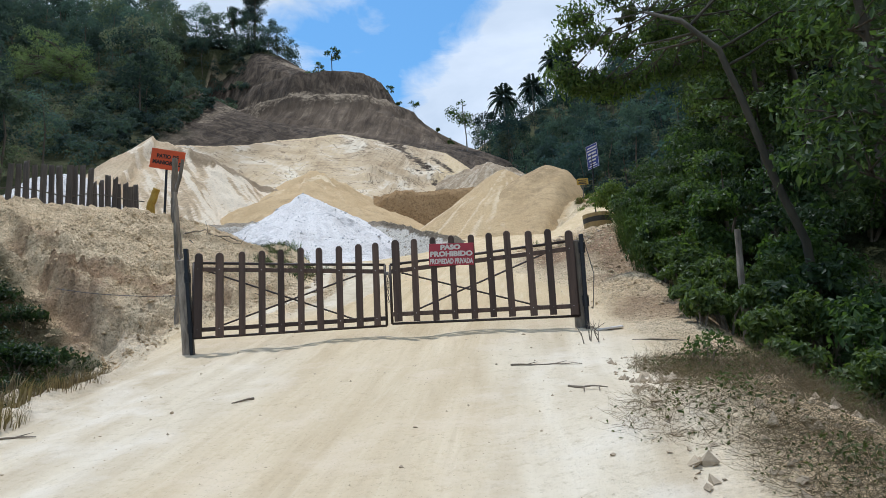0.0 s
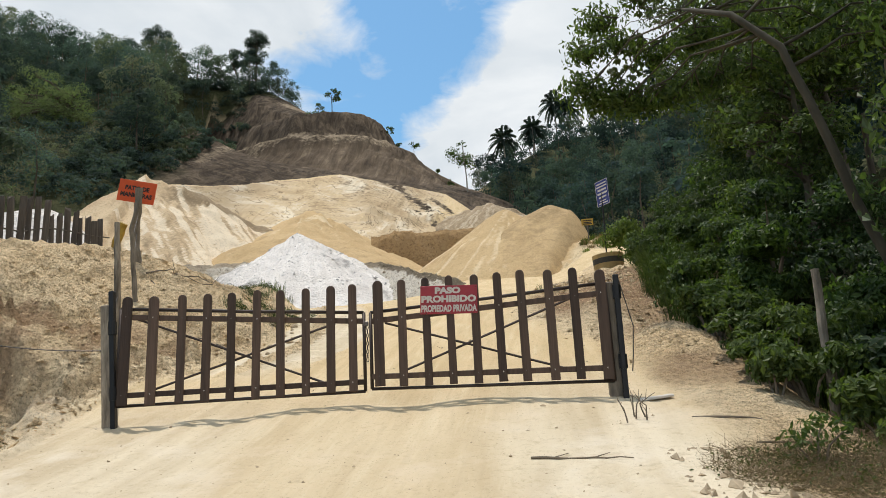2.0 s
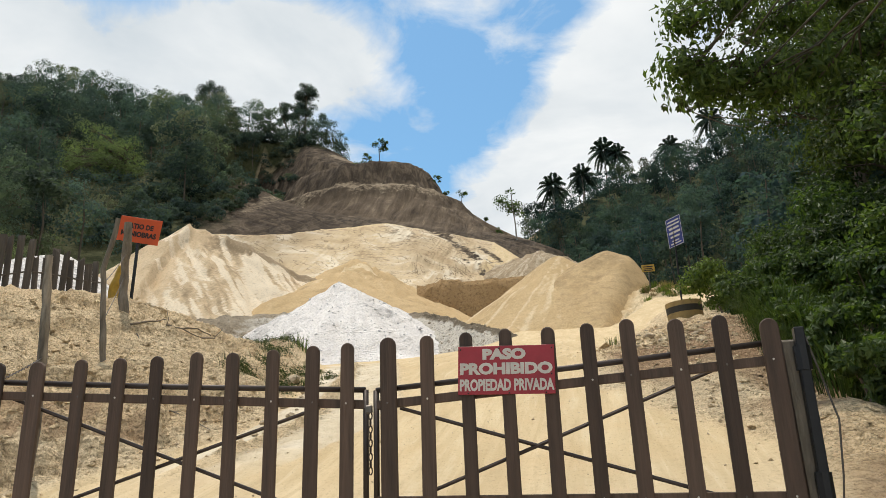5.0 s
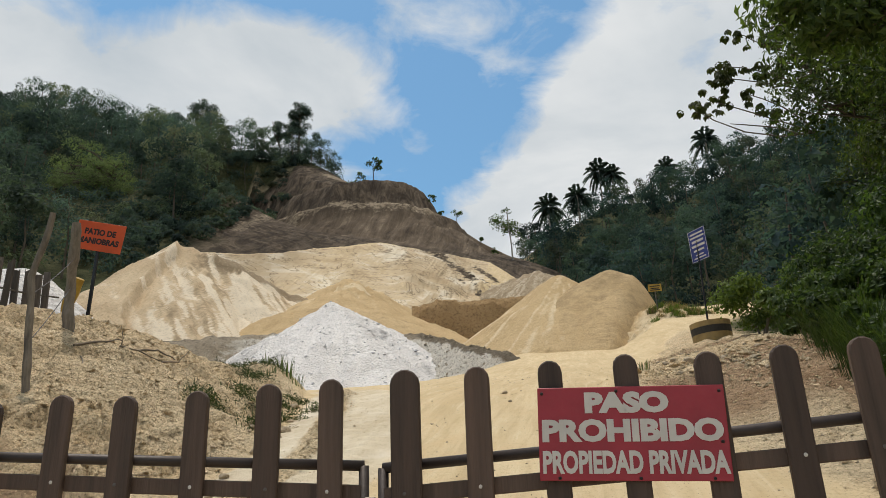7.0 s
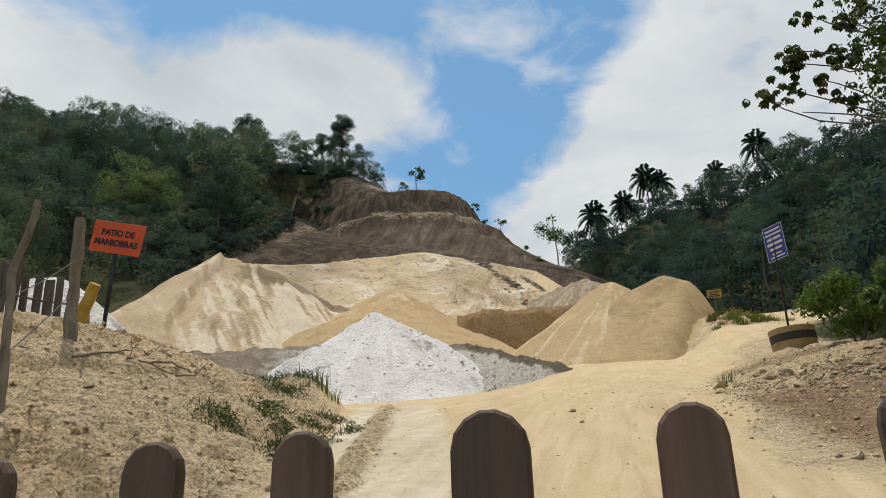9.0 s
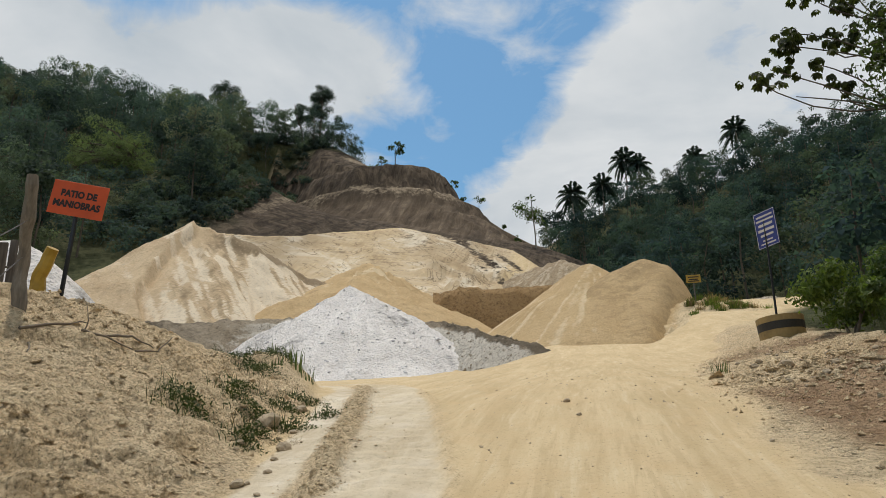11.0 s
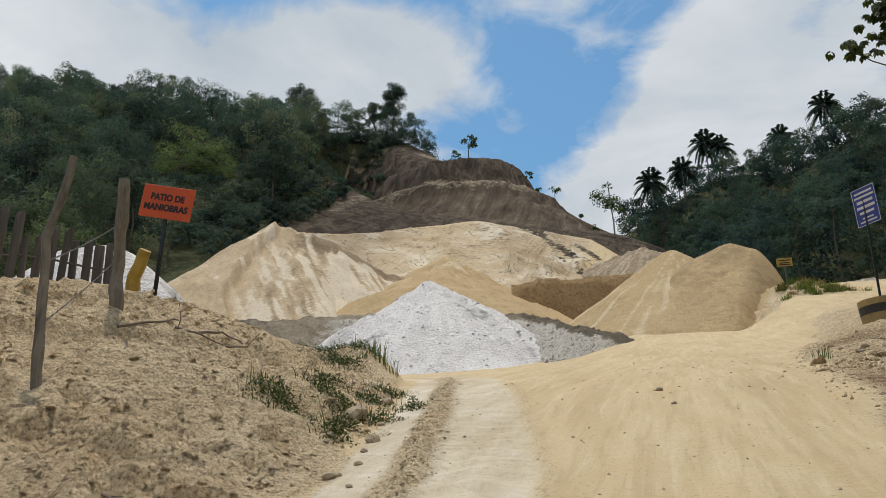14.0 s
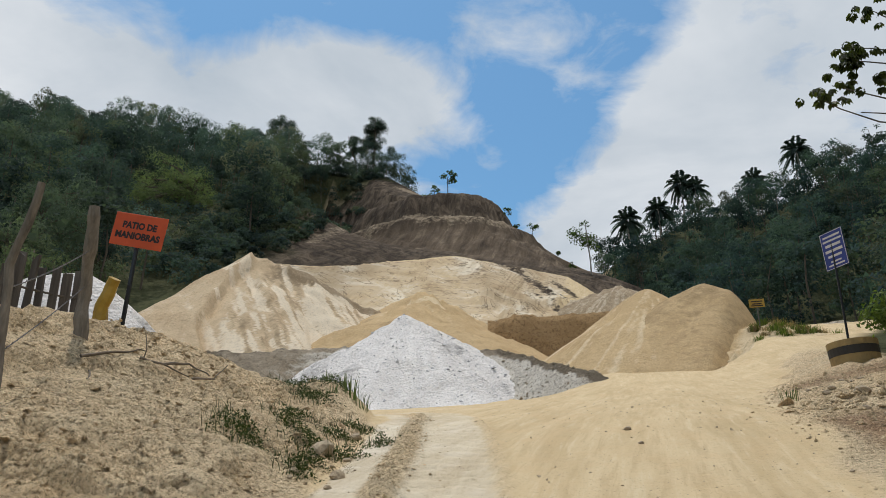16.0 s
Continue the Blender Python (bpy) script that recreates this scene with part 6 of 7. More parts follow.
# tall tree added on the left bank, crown unseen, to shade the dark soil
lob = [(-10.0, -1.7, 7.4), (-9.0, -0.9, 7.3), (-8.2, -1.9, 7.2), (-7.4, -0.9, 7.4), (-9.4, 0.5, 7.9), (-8.2, 0.5, 8.0), (-10.4, 1.7, 8.6), (-9.2, 2.1, 9.0), (-7.4, 0.3, 8.3), (-7.0, -1.9, 7.6), (-8.8, -2.9, 7.2), (-10.6, -0.3, 7.8), (-9.0, -0.5, 9.0), (-8.0, -1.1, 8.8), (-6.5, -0.6, 8.2), (-6.3, -1.7, 8.0), (-6.0, -2.7, 7.9), (-6.9, -3.5, 7.8), (-7.7, -4.0, 7.6), (-9.0, 2.0, 4.0), (-8.7, 1.4, 3.2), (-9.3, 2.6, 3.4)]
tree((-10.8, 0.6), [(-10.7, 0.6, 3.2), (-10.2, 0.6, 5.4), (-9.4, 0.7, 7.2), (-9.0, 0.9, 8.4)], [0.13, 0.12, 0.10, 0.08, 0.03], lob, [0.85] * 19 + [0.7] * 3, 9000, 0.15, (0.9, 1.0, 0.8), "tall leafy tree with unseen crown, added to shade the dark bank", 92, aspect=0.42, droop=0.5, inner=0.3, group="trees beside the road", full=True)
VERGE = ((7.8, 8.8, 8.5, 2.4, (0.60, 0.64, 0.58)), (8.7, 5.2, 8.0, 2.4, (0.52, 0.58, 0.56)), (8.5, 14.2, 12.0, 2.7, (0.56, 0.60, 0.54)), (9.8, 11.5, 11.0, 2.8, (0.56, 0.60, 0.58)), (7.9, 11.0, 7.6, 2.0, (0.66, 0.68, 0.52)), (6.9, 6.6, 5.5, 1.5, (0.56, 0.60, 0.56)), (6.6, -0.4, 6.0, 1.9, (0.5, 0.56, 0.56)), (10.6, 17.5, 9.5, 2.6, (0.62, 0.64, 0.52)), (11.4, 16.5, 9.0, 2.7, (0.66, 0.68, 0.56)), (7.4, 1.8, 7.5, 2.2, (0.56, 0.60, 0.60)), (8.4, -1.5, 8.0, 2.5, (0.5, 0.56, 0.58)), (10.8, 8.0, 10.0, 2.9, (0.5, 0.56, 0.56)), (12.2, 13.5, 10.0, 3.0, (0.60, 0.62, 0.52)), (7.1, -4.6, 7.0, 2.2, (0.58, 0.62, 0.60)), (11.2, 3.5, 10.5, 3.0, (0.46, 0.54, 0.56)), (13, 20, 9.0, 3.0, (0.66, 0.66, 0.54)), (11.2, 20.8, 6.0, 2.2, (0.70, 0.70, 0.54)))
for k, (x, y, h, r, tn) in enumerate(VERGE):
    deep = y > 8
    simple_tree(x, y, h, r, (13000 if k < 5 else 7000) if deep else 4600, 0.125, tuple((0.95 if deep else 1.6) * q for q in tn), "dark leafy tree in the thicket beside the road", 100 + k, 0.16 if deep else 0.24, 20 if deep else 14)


def bush(x, y, r, h, n, size, tint, label, seed, leaf=None, name="bush", group="bushes beside the road", squash=0.8):
    rng = np.random.default_rng(seed)
    z = gz(x, y)
    g = thing(name, Matrix.Translation((x, y, z)), label, "bush", group)
    cs, rs = lobes_for(rng, (0, 0, h * 0.5), r, h * 0.5, 10)
    cs[:, 2] = np.maximum(cs[:, 2], 0.1)
    for c in cs[:4]:
        bm = bmesh.new()
        tube(bm, [(c[0] * 0.1, c[1] * 0.1, -0.1), (c[0] * 0.5, c[1] * 0.5, c[2] * 0.6), tuple(c)], [0.022 * h + 0.004, 0.015 * h + 0.003, 0.004], 5)
        part("stem", bm, M_TWIG, g)
    v = leaf_cloud(cs, rs, n, size, rng, squash, 0.5, 0.35, 0.35)
    v[:, 2] = np.maximum(v[:, 2], 0.01)
    link_mesh("leaves", foliage_mesh("leaves", v, tint), leaf or M_LEAF, g)
    return g


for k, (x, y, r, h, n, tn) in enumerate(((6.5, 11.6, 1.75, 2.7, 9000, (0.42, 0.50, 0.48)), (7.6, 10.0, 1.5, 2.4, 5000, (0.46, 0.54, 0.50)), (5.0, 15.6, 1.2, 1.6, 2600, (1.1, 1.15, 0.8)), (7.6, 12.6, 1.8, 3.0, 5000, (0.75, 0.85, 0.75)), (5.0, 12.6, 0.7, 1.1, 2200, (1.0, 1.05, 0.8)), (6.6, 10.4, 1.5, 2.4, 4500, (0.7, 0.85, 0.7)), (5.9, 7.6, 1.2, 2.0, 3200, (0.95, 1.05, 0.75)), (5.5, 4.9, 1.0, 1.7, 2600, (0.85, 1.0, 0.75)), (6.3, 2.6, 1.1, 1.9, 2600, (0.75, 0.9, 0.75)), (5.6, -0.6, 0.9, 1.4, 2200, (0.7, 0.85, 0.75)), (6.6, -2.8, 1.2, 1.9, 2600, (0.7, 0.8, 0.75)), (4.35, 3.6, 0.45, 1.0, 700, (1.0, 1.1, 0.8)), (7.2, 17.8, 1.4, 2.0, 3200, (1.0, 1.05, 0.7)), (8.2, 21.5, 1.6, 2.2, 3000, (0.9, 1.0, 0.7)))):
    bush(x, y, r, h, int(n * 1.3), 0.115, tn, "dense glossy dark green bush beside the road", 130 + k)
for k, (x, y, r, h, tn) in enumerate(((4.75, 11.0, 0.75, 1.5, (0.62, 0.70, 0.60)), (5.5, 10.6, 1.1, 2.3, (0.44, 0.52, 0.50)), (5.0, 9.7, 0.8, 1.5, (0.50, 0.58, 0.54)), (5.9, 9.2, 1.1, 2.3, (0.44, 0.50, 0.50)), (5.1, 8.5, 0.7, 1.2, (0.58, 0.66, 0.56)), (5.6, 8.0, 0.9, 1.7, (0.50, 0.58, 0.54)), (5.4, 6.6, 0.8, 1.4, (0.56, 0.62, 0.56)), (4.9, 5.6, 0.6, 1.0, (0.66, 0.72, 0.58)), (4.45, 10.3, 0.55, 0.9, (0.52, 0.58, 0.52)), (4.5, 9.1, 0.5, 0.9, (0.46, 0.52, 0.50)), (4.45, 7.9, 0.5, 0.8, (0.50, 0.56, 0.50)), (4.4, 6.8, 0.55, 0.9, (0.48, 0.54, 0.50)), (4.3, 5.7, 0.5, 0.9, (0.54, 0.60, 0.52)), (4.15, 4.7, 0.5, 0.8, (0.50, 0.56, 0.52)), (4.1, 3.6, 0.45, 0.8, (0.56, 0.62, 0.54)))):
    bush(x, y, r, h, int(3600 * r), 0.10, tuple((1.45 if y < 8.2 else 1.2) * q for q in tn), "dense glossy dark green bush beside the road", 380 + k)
for k, (x, y, r, h) in enumerate(((3.85, 2.2, 0.4, 0.7), (3.95, 1.3, 0.4, 0.7), (3.9, 0.5, 0.35, 0.6), (3.85, -0.1, 0.3, 0.45), (4.15, 1.8, 0.45, 0.9), (4.35, 1.0, 0.5, 1.1), (4.25, 0.2, 0.45, 0.8), (4.6, -0.5, 0.5, 1.0), (4.6, 2.6, 0.6, 1.3), (4.6, 3.5, 0.55, 1.1), (5.0, -0.1, 0.6, 1.4), (4.6, -1.3, 0.4, 0.6), (5.1, 1.6, 0.6, 1.6), (5.0, -1.8, 0.5, 0.9), (4.0, 2.6, 0.3, 0.5), (4.5, 4.4, 0.5, 0.9))):
    bush(x, y, r, h, 1500, 0.085, (0.95, 1.0, 0.82), "slender dusty green shrub at the thicket edge", 340 + k, group="shrubs at the thicket edge")


def brush(x, y, r, h, n, tint, seed):
    """Dead stalks lying and standing across each other, low and tangled."""
    rng = np.random.default_rng(seed)
    z = gz(x, y)
    a, s = rng.uniform(0, 6.283, n), np.sqrt(rng.uniform(0, 1, n)) * r
    p0 = np.c_[np.cos(a) * s, np.sin(a) * s, np.zeros(n)]
    p0[:, 2] = height(p0[:, 0] + x, p0[:, 1] + y) - z + rng.uniform(0, 0.5, n) ** 2 * h
    d = rng.normal(size=(n, 3)) * (1, 1, 0.55)
    d[:, 2] = np.abs(d[:, 2])
    d *= (h * rng.uniform(0.4, 1.1, n) / np.linalg.norm(d, axis=1))[:, None]
    bend = rng.normal(size=(n, 3)) * h * 0.12
    p1, p2 = p0 + d * 0.5 + bend, p0 + d
    w = np.cross(d, rng.normal(size=(n, 3)))
    w *= 0.0010 / np.linalg.norm(w, axis=1)[:, None]
    v = np.stack([p0 - w, p0 + w, p1 + w, p1 - w, p1 - w, p1 + w, p2 + w * 0.3, p2 - w * 0.3], 1).reshape(-1, 3)
    ob = link_mesh("dry_brush", foliage_mesh("dry_brush", v, tint), M_DRY)
    ob.location = (x, y, z)
    return tagged(ob, "tangled dry grey-brown brush beside the road", "brush", kind="stuff")


rng = np.random.default_rng(300)
for k in range(34):
    y = rng.uniform(-7, 19)
    x = np.interp(y, (-7, 0, 5, 12, 19), (5.6, 5.2, 5.2, 5.6, 6.6)) + rng.uniform(0, 4.5)
    tn = TONES[rng.choice((0, 1, 3, 5))] * rng.uniform(0.8, 1.1)
    bush(x, y, rng.uniform(0.8, 1.3), rng.uniform(1.0, 2.4), 2400, 0.115, tuple(tn), "leafy green bush in the roadside thicket", 310 + k, group="thicket bushes")
rng = np.random.default_rng(400)
for k in range(46):
    x = rng.uniform(-9.5, -4.3)
    y = float(slip_y(x)) - rng.uniform(0.5, 4.4)
    if y > -7:
        bush(x, y, rng.uniform(0.3, 0.6), rng.uniform(0.2, 0.5), 520, 0.075, tuple(TONES[rng.choice((0, 5, 5))] * 0.7), "low fern-like undergrowth on the dark bank", 410 + k, group="undergrowth on the bank")
        brush(x + 0.5, y - 0.3, 0.45, 0.3, 260, (0.45, 0.40, 0.36), 450 + k)
for k, (x, y, r, h, n) in enumerate(((-4.9, -1.3, 0.8, 0.8, 1500), (-5.4, -2.6, 0.9, 0.9, 1500), (-4.6, -3.2, 0.7, 0.6, 1100), (-6.2, -0.6, 0.9, 0.9, 1400), (-5.2, -4.6, 0.9, 1.0, 1500), (-7.3, 0.8, 1.0, 1.2, 1600))):
    bush(x, y, r * 0.8, h * 0.4, n, 0.07, (0.40, 0.46, 0.48), "low dark green undergrowth on the shaded bank", 150 + k, group="undergrowth on the bank")


def tuft(x, y, r, h, n, tint, label, seed, leaf=None, name="grass_tuft", group="grass tufts", wide=0.012, base=None):
    """Blades that rise and bend outwards."""
    rng = np.random.default_rng(seed)
    z = gz(x, y) if base is None else base
    a, s = rng.uniform(0, 6.283, n), np.sqrt(rng.uniform(0, 1, n)) * r
    p0 = np.c_[np.cos(a) * s, np.sin(a) * s, np.full(n, -0.02)]
    if base is None:
        p0[:, 2] += height(p0[:, 0] + x, p0[:, 1] + y) - z
    hh = h * rng.uniform(0.5, 1.15, n)
    d = np.c_[np.cos(a), np.sin(a), np.zeros(n)] * (rng.uniform(0.05, 0.55, n) * hh)[:, None] + rng.normal(size=(n, 3)) * (0.06 if h > 0.17 else 0.5) * h
    p1 = p0 + d * 0.35 + np.c_[np.zeros(n), np.zeros(n), hh * 0.65]
    p2 = p0 + d + np.c_[np.zeros(n), np.zeros(n), hh * rng.uniform(0.75, 1.0, n)]
    w = np.c_[-np.sin(a), np.cos(a), np.zeros(n)] * wide
    v = np.stack([p0 - w, p0 + w, p1 + w * 0.8, p1 - w * 0.8, p1 - w * 0.8, p1 + w * 0.8, p2 + w * 0.15, p2 - w * 0.15], 1).reshape(-1, 3)
    ob = link_mesh(name, foliage_mesh(name, v, tint), leaf or M_GRASS)
    ob.location = (x, y, z)
    return tagged(ob, label, "grass", kind="stuff")


for k, (x, y, r, h, n) in enumerate(((4.1, 4.4, 0.45, 0.8, 420), (4.2, 5.5, 0.5, 1.0, 480), (4.2, 6.4, 0.5, 1.0, 440), (4.25, 7.3, 0.5, 1.0, 420), (4.5, 8.3, 0.6, 1.0, 420), (4.6, 9.6, 0.5, 0.8, 380), (5.3, 2.9, 0.5, 0.9, 380), (5.0, 1.6, 0.5, 0.9, 360), (4.9, 12.4, 0.5, 0.9, 320), (5.9, 6.4, 0.6, 1.4, 420))):
    tuft(x, y, r, h * 0.9, n, (0.62, 0.70, 0.56), "tall green grass at the verge", 170 + k, group="tall grass at the verge", wide=0.006)
for k, (x, y, r, h, n) in enumerate(((-3.35, -3.2, 0.35, 0.22, 260), (-3.7, -2.4, 0.4, 0.25, 260), (-3.2, -4.2, 0.35, 0.28, 260), (-3.9, -3.6, 0.5, 0.3, 320), (-3.6, -4.8, 0.5, 0.3, 300))):
    tuft(x, y, r, h, n, (1.0, 1.0, 0.8), "dry straw-coloured grass at the road edge", 190 + k, M_DRY, "dry_grass", "dry grass tufts", 0.006)
for k, (x, y, h, n) in enumerate(((-5.3, 12.0, 0.55, 34), (-5.0, 11.7, 0.38, 24), (-5.7, 12.6, 0.40, 26), (-6.2, 12.9, 0.35, 22), (-5.5, 11.5, 0.30, 20), (1.9, 12.6, 0.3, 30))):
    tuft(x, y, 0.16, h * 0.85, n, (1.15, 1.08, 1.15), "upright grey-green weed beside the track", 200 + k, M_GRASS, "weed", "weeds beside the track", 0.007)
rng = np.random.default_rng(640)
lit = hummock[(hummock[:, 1] < 43.4) & (hummock[:, 0] > 5.2) & (hummock[:, 2] > 10.3)]
for k, (x, y, z) in enumerate(lit[rng.choice(len(lit), 34)]):
    tuft(x, y, 0.32, rng.uniform(0.25, 0.55), 110, tuple(np.array((1.5, 1.4, 1.15)) * rng.uniform(0.7, 1.2)), "dry grey-green grass growing on the earth hummock", 660 + k, M_GRASS if k % 3 else M_DRY, "grass_tuft", "grass on the hummock", 0.012, float(z))


def weed_mat(x, y, r, h, n, tint, seed):
    """Small leaves close to the ground, thinning outwards."""
    rng = np.random.default_rng(seed)
    z = gz(x, y)
    a, q = rng.uniform(0, 6.283, n), rng.uniform(0, 1, n) ** 0.8 * r * (1 + 0.35 * np.sin(3 * rng.uniform(0, 6.283) + 2 * rng.uniform(0, 6.283, n)))
    p = np.c_[np.cos(a) * q, np.sin(a) * q * 0.8, np.zeros(n)]
    p[:, 2] = height(p[:, 0] + x, p[:, 1] + y) - z + rng.uniform(0.0, 1.0, n) * h * np.clip(1.15 - q / r, 0.12, 1)
    v = quads(p, rng.normal(size=(n, 3)) * 0.7 + (0, 0, 0.8), rng, 0.034, 0.5, 0.1)
    ob = link_mesh("weed", foliage_mesh("weed", v, tint), M_GRASS)
    ob.location = (x, y, z)
    return tagged(ob, "low dusty green weed at the bank foot", "weed", kind="stuff")


# low dusty weeds along the bank foot
rng = np.random.default_rng(500)
for k, (x, y, r) in enumerate(((-4.35, 6.6, 0.34), (-4.5, 6.9, 0.28), (-4.0, 7.5, 0.36), (-4.45, 7.9, 0.3), (-3.7, 6.9, 0.22), (-3.6, 7.6, 0.26), (-6.0, 11.2, 0.5), (-5.6, 10.9, 0.4), (-6.4, 11.9, 0.5), (-5.9, 12.3, 0.45), (-4.2, 8.7, 0.3), (-3.55, 6.35, 0.2), (-4.9, 8.9, 0.25), (-3.5, 8.4, 0.2), (-4.4, 9.9, 0.3))):
    tuft(x, y, r * 1.1, 0.10 + 0.05 * rng.random(), int(220 * r), (0.62, 0.60, 0.66), "low dusty green weed at the bank foot", 160 + k, M_GRASS, "weed", "weeds at the bank foot", 0.0045)
    weed_mat(x + 0.1, y + 0.05, r, 0.16, int(1400 * r), (0.64, 0.60, 0.70), 560 + k)
    brush(x + rng.normal() * 0.2, y + rng.normal() * 0.2, r * 1.5, 0.12, 150, (0.8, 0.74, 0.66), 520 + k)
rng = np.random.default_rng(600)
for k in range(30):
    y = rng.uniform(-4.6, 1.3)
    x = -3.75 - rng.uniform(0.0, 1.9) - 0.12 * max(0, y)
    if y > float(slip_y(x)) - 0.6:
        y -= 2.0
    weed_mat(x, y, rng.uniform(0.25, 0.5), 0.22, 420, tuple(np.array((0.50, 0.52, 0.55)) * rng.uniform(0.7, 1.1)), 610 + k)
    if k % 2:
        brush(x + 0.2, y - 0.2, 0.4, 0.2, 320, (0.62, 0.56, 0.48), 650 + k)
for k in range(9):
    x, y = -3.35 - 0.5 * rng.random(), -4.6 + 0.42 * k
    tuft(x, y, 0.3, 0.2, 220, (0.8, 0.74, 0.62), "dry straw-coloured grass at the road edge", 690 + k, M_DRY, "dry_grass", "dry grass tufts", 0.004)
# dead brush on the right, before the gate
DRY = ((3.2, -2.3), (3.8, -2.0), (3.5, -2.7), (4.3, -2.4), (4.6, -3.1), (4.2, -3.6), (4.9, -3.9), (3.0, -4.7), (4.5, -4.6), (4.9, -2.2), (3.4, -5.5), (5.2, -4.8), (4.1, -5.3), (5.0, -5.6), (3.6, -6.3))
for k, (x, y) in enumerate(DRY):
    r = 0.38 + 0.2 * ((k * 7) % 5) / 5
    brush(x, y, r + 0.15, 0.16 + 0.07 * (k % 3), 2000, (0.74, 0.70, 0.66), 220 + k)
    weed_mat(x, y, r + 0.1, 0.16, 420, (0.95, 0.86, 0.95), 700 + k)
    if k % 3 == 0:
        bush(x + 0.2, y + 0.1, 0.3, 0.35, 260, 0.05, (0.9, 1.0, 0.8), "small green shoot among dry brush", 240 + k, name="weed", group="weeds in the brush")

# ---------------------------------------------------------------- stones, twigs, roots


def stone_mesh(seed):
    bm = bmesh.new()
    bmesh.ops.create_icosphere(bm, subdivisions=2, radius=0.5)
    off = Vector((seed * 3.7, seed, 0))
    for v in bm.verts:
        v.co *= 1 + 0.45 * noise.noise(v.co * 2.2 + off) + 0.15 * noise.noise(v.co * 6 + off)
        v.co.z *= 0.68
    me = bpy.data.meshes.new("stone")
    bm.to_mesh(me), bm.free()
    me.materials.append(M_ROCK)
    return me


STONES = [stone_mesh(k) for k in range(5)]
rnd = random.Random(12)
SPOT = [(-2.48, 4.46, 0.13), (-0.49, 8.68, 0.09), (-0.33, 7.7, 0.06), (-3.75, 7.5, 0.3), (-3.1, 6.5, 0.16), (-4.05, 9.2, 0.2), (-2.9, 5.2, 0.12), (-2.7, 4.1, 0.10), (2.6, 11.2, 0.2), (3.1, 10.6, 0.14), (2.7, 9.7, 0.12), (3.4, 11.8, 0.16), (3.3, 9.4, 0.14), (2.3, 10.4, 0.12)]
SPOT += [(rnd.uniform(-3.5, -2.4), rnd.uniform(3.2, 7.5), rnd.uniform(0.03, 0.09)) for _ in range(16)] + [(rnd.uniform(2.2, 3.8), rnd.uniform(8, 14), rnd.uniform(0.04, 0.12)) for _ in range(22)] + [(rnd.uniform(-2.5, 3), rnd.uniform(7, 28), rnd.uniform(0.02, 0.045)) for _ in range(16)]
for k, (x, y, s) in enumerate(SPOT):
    ob = new("stone", STONES[k % 5])
    ob.matrix_world = Matrix.Translation((x, y, gz(x, y) + s * 0.12)) @ Matrix.Rotation(rnd.uniform(0, 6.28), 4, "Z") @ Matrix.Diagonal((s * rnd.uniform(0.9, 1.3), s, s, 1))
    tagged(ob, "loose pale sandy stone lying on the ground", "stone", "loose stones")


def gravel():
    """Crumbs and clods strewn over bank, verge and track, of the soil that they lie on."""
    rng = np.random.default_rng(5)

    def over(x0, x1, y0, y1, n, g):
        p = np.c_[rng.uniform(x0, x1, n), rng.uniform(y0, y1, n)]
        return np.c_[p, height(p[:, 0], p[:, 1])], rng.gamma(1.5, g, n) + 0.002

    for box4, n, g, label, seed in (((-8, -2.5, -0.5, 11), 9000, 0.0095, "small brown clods strewn over the sandy bank", 1), ((0.9, 4.4, 1.0, 17), 4500, 0.0085, "brown clods and chips on the rough verge", 2)):
        p, sz = over(*box4, n, g)
        ok = (p[:, 0] < foot_x(p[:, 1]) + 0.12 * rng.normal(size=n)) | (p[:, 0] > verge_x(p[:, 1]) + 0.25 * rng.normal(size=n) + 0.1) & (p[:, 0] > 0.8)
        strew("clods", label, p[ok], sz[ok], M_GROUND, seed, 0.05)
    n = 1500
    y = rng.uniform(2.5, 13, n)
    x = foot_x(y) + np.interp(y, (2, 5.9, 11, 16), (0.15, 0.05, 0.15, 0.5)) + 0.7 + rng.normal(size=n) * 0.13
    strew("clods", "ridge of clods between the wheel strips", np.c_[x, y, height(x, y)], rng.gamma(1.5, 0.005, n) + 0.002, M_GROUND, 4, 0.0)
    n = 900
    x, y = 3.05 + 0.55 * rng.normal(size=n), 10.2 + 1.1 * rng.normal(size=n)
    strew("clods", "loose crumbling rubble beside the track", np.c_[x, y, height(x, y)], rng.gamma(1.5, 0.013, n) + 0.006, M_GROUND, 6, 0.1)
    p, sz = over(2.5, 4.8, -6.5, -1.8, 1500, 0.011)
    strew("clods", "pale crumbling clods among the dry brush", p, sz, M_ROCK, 7, 0.1)
    p, sz = over(-3.2, 2.6, -8, 16, 1600, 0.0034)
    strew("gravel", "small pale chips strewn on the road", p, sz, M_ROCK, 5)


gravel()


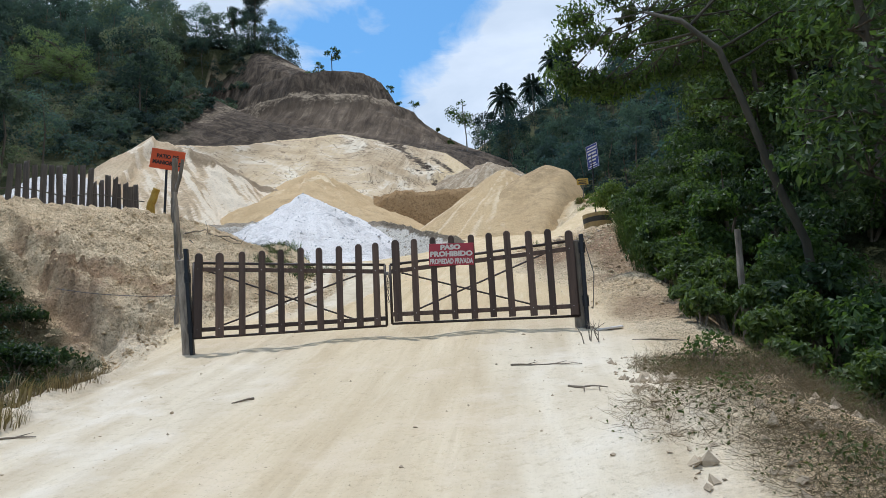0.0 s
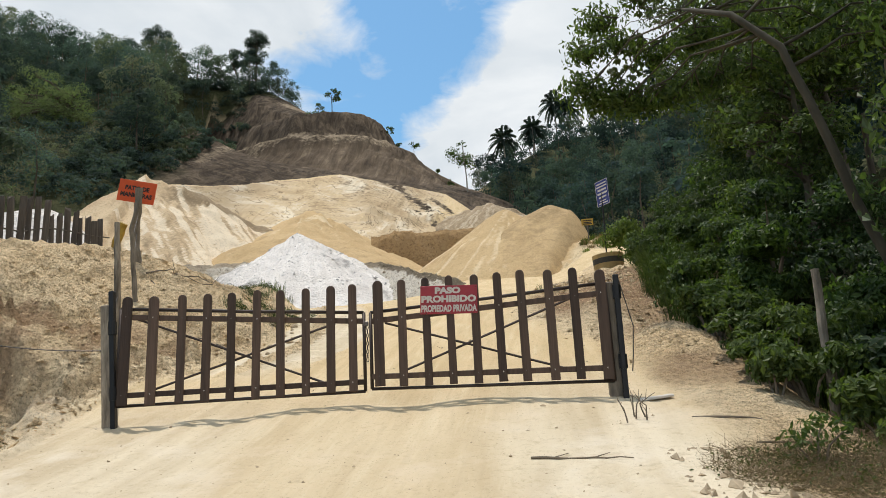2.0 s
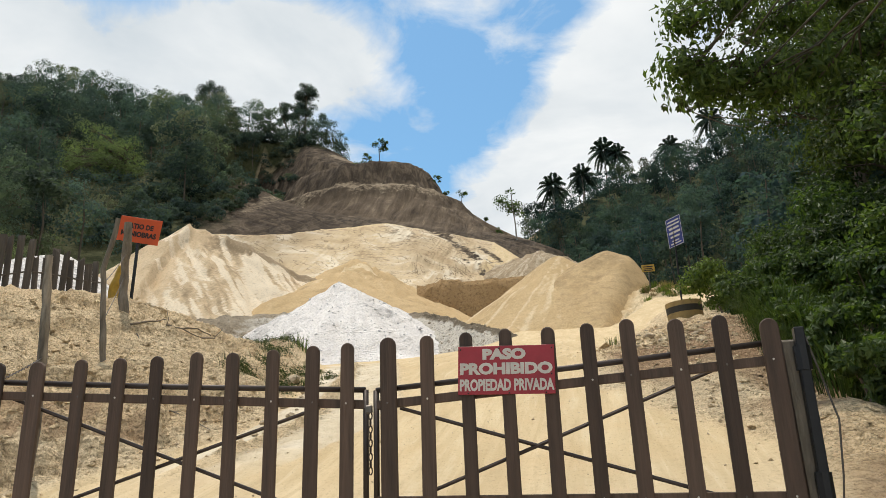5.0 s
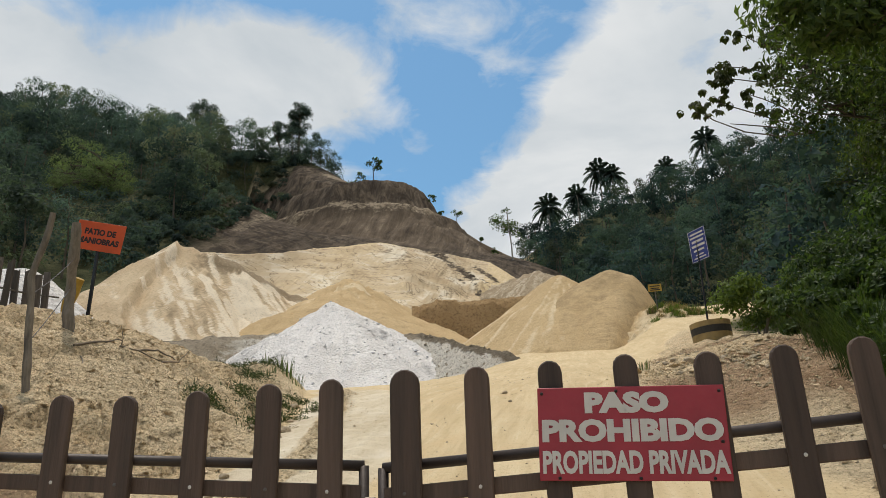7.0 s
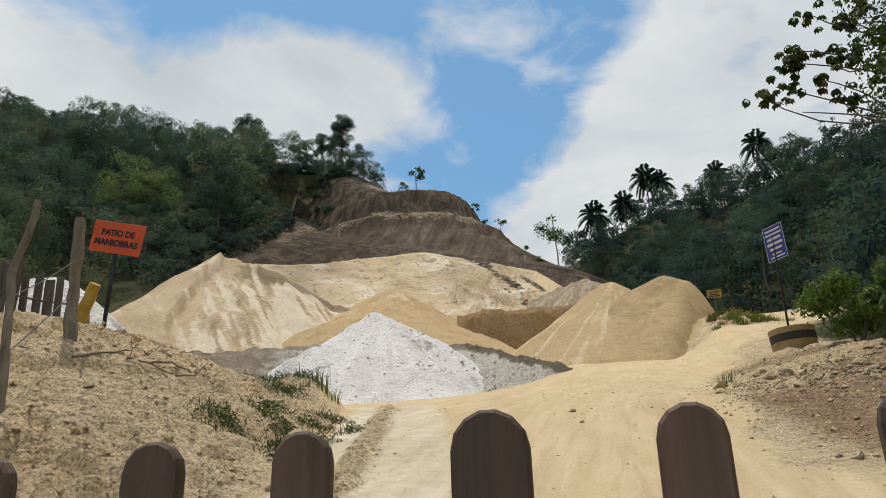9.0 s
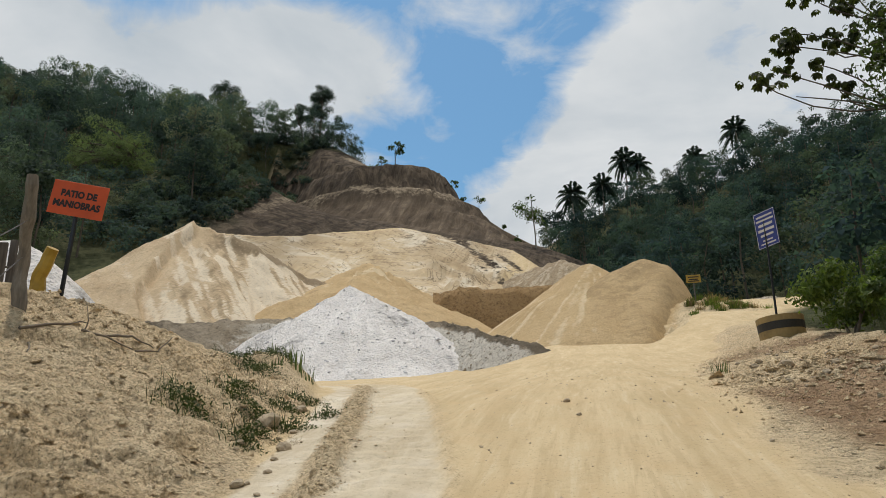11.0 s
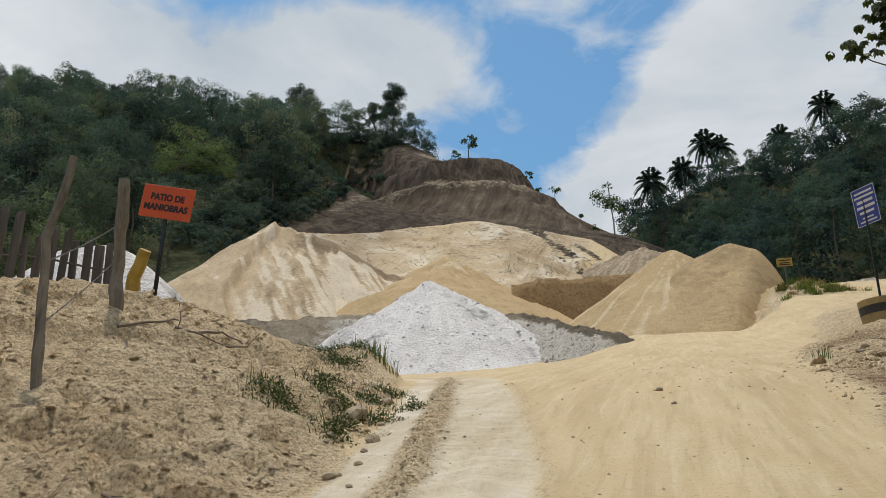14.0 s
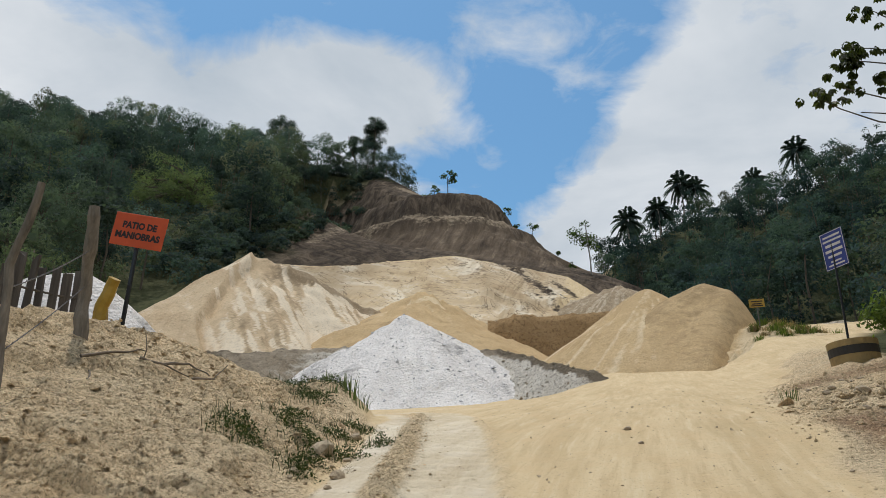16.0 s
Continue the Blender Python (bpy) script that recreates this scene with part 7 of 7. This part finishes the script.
def twig(points, r, label, fork=True, name="twig"):
    bm = bmesh.new()
    pts = [Vector((x, y, gz(x, y) + r * 0.8 + (p[0] if p else 0))) for x, y, *p in points]
    o = pts[0].copy()
    fine = []
    for a, b in zip(pts, pts[1:]):
        for k in range(5):
            p = a.lerp(b, k / 5)
            fine.append(p + noise.noise_vector(p * 6) * r * 1.6 - o)
    fine.append(pts[-1] - o)
    tube(bm, fine, [r * (1 - 0.7 * i / len(fine)) for i in range(len(fine))], 6)
    if fork:
        for j in (len(fine) // 3, len(fine) * 2 // 3):
            d = (fine[-1] - fine[0]).normalized()
            side = Vector((-d.y, d.x, 0.25)) * (1 if j % 2 else -1)
            tube(bm, [fine[j], fine[j] + (d + side) * r * 10], [r * 0.5, r * 0.2], 5)
    me = bpy.data.meshes.new(name)
    bm.to_mesh(me), bm.free()
    ob = link_mesh(name, me, M_TWIG)
    ob.location = o
    tagged(ob, label, "twig", "fallen twigs")


twig([(1.51, -1.985), (1.8, -2.0), (2.24, -2.05)], 0.011, "dry fallen twig lying on the sandy road")
twig([(2.05, -3.0), (2.36, -3.34)], 0.012, "dry fallen twig lying on the sandy road")
twig([(-0.87, -2.85), (-1.05, -2.98)], 0.012, "dry fallen twig lying on the sandy road")
twig([(2.9, -0.85), (3.4, -0.9), (4.3, -0.95)], 0.012, "long thin stick lying beside the gate", False)
twig([(3.2, -1.6), (3.9, -1.55)], 0.01, "long thin stick lying beside the gate", False)
twig([(-4.05, 3.9), (-3.6, 3.8), (-3.13, 3.6)], 0.012, "thin bent stick lying on the bank")
twig([(-6.25, 6.5, 0.02), (-6.2, 6.95, 0.05), (-6.15, 7.42, 0.10)], 0.021, "dead branch lying on the bank crest", False)
twig([(-5.95, 7.1, 0.02), (-5.75, 7.3, 0.05), (-5.6, 7.6)], 0.017, "twisted dead root sticking out of the bank", False)
twig([(-5.9, 7.5), (-5.7, 7.7, 0.08), (-5.55, 7.95, 0.02)], 0.018, "twisted dead root sticking out of the bank", False)
twig([(-5.55, 7.6), (-5.45, 7.9, 0.08), (-5.4, 8.1, 0.14)], 0.016, "twisted dead root sticking out of the bank", False)
twig([(-6.15, 7.4), (-6.12, 7.42, 0.16), (-6.2, 7.45, 0.32)], 0.009, "withered stalk rising from the bank crest", False)
twig([(-6.2, 6.6), (-6.05, 6.45), (-5.95, 6.3)], 0.014, "twisted dead root sticking out of the bank", False)
twig([(-3.3, -3.9), (-2.9, -3.6), (-2.6, -3.55)], 0.014, "dry fallen twig at the road edge")
for k in range(5):
    x, y = 2.42 + 0.1 * math.sin(k * 2.1), -0.95 + 0.1 * math.cos(k * 1.7)
    twig([(x, y), (x + 0.05 * math.sin(k * 3), y, 0.12), (x + 0.12 * math.sin(k * 5), y + 0.04, 0.2)], 0.008, "withered weed stalk in the sand by the post")


def old_post():
    rough_post([(4.45, 0.2, -0.7), (4.5, 0.28, 0.2), (4.54, 0.34, 0.95)], [0.05, 0.048, 0.04], "dark weathered fence post at the thicket edge")
    bm = bmesh.new()
    box(bm, (0.34, 0.12, 0.025), (0, 0, 0), None, 0.006)
    me = bpy.data.meshes.new("loose_plank")
    bm.to_mesh(me), bm.free()
    ob = link_mesh("loose_plank", me, M_LETTER)
    ob.matrix_world = pose(2.72, -0.12, gz(2.72, -0.12) + 0.02, 4, -6, 8)
    tagged(ob, "short pale plank lying beside the gate post", "plank")
    bm = bmesh.new()
    tube(bm, [(2.50, -0.02, 0.95), (2.54, -0.03, 0.75), (2.60, -0.03, 0.45), (2.57, -0.02, 0.15), (2.55, 0.0, 0.0)], 0.006, 5)
    me = bpy.data.meshes.new("hanging_wire")
    bm.to_mesh(me), bm.free()
    tagged(link_mesh("hanging_wire", me, M_WIRE), "thin brown wire hanging from the gate post", "wire")


old_post()
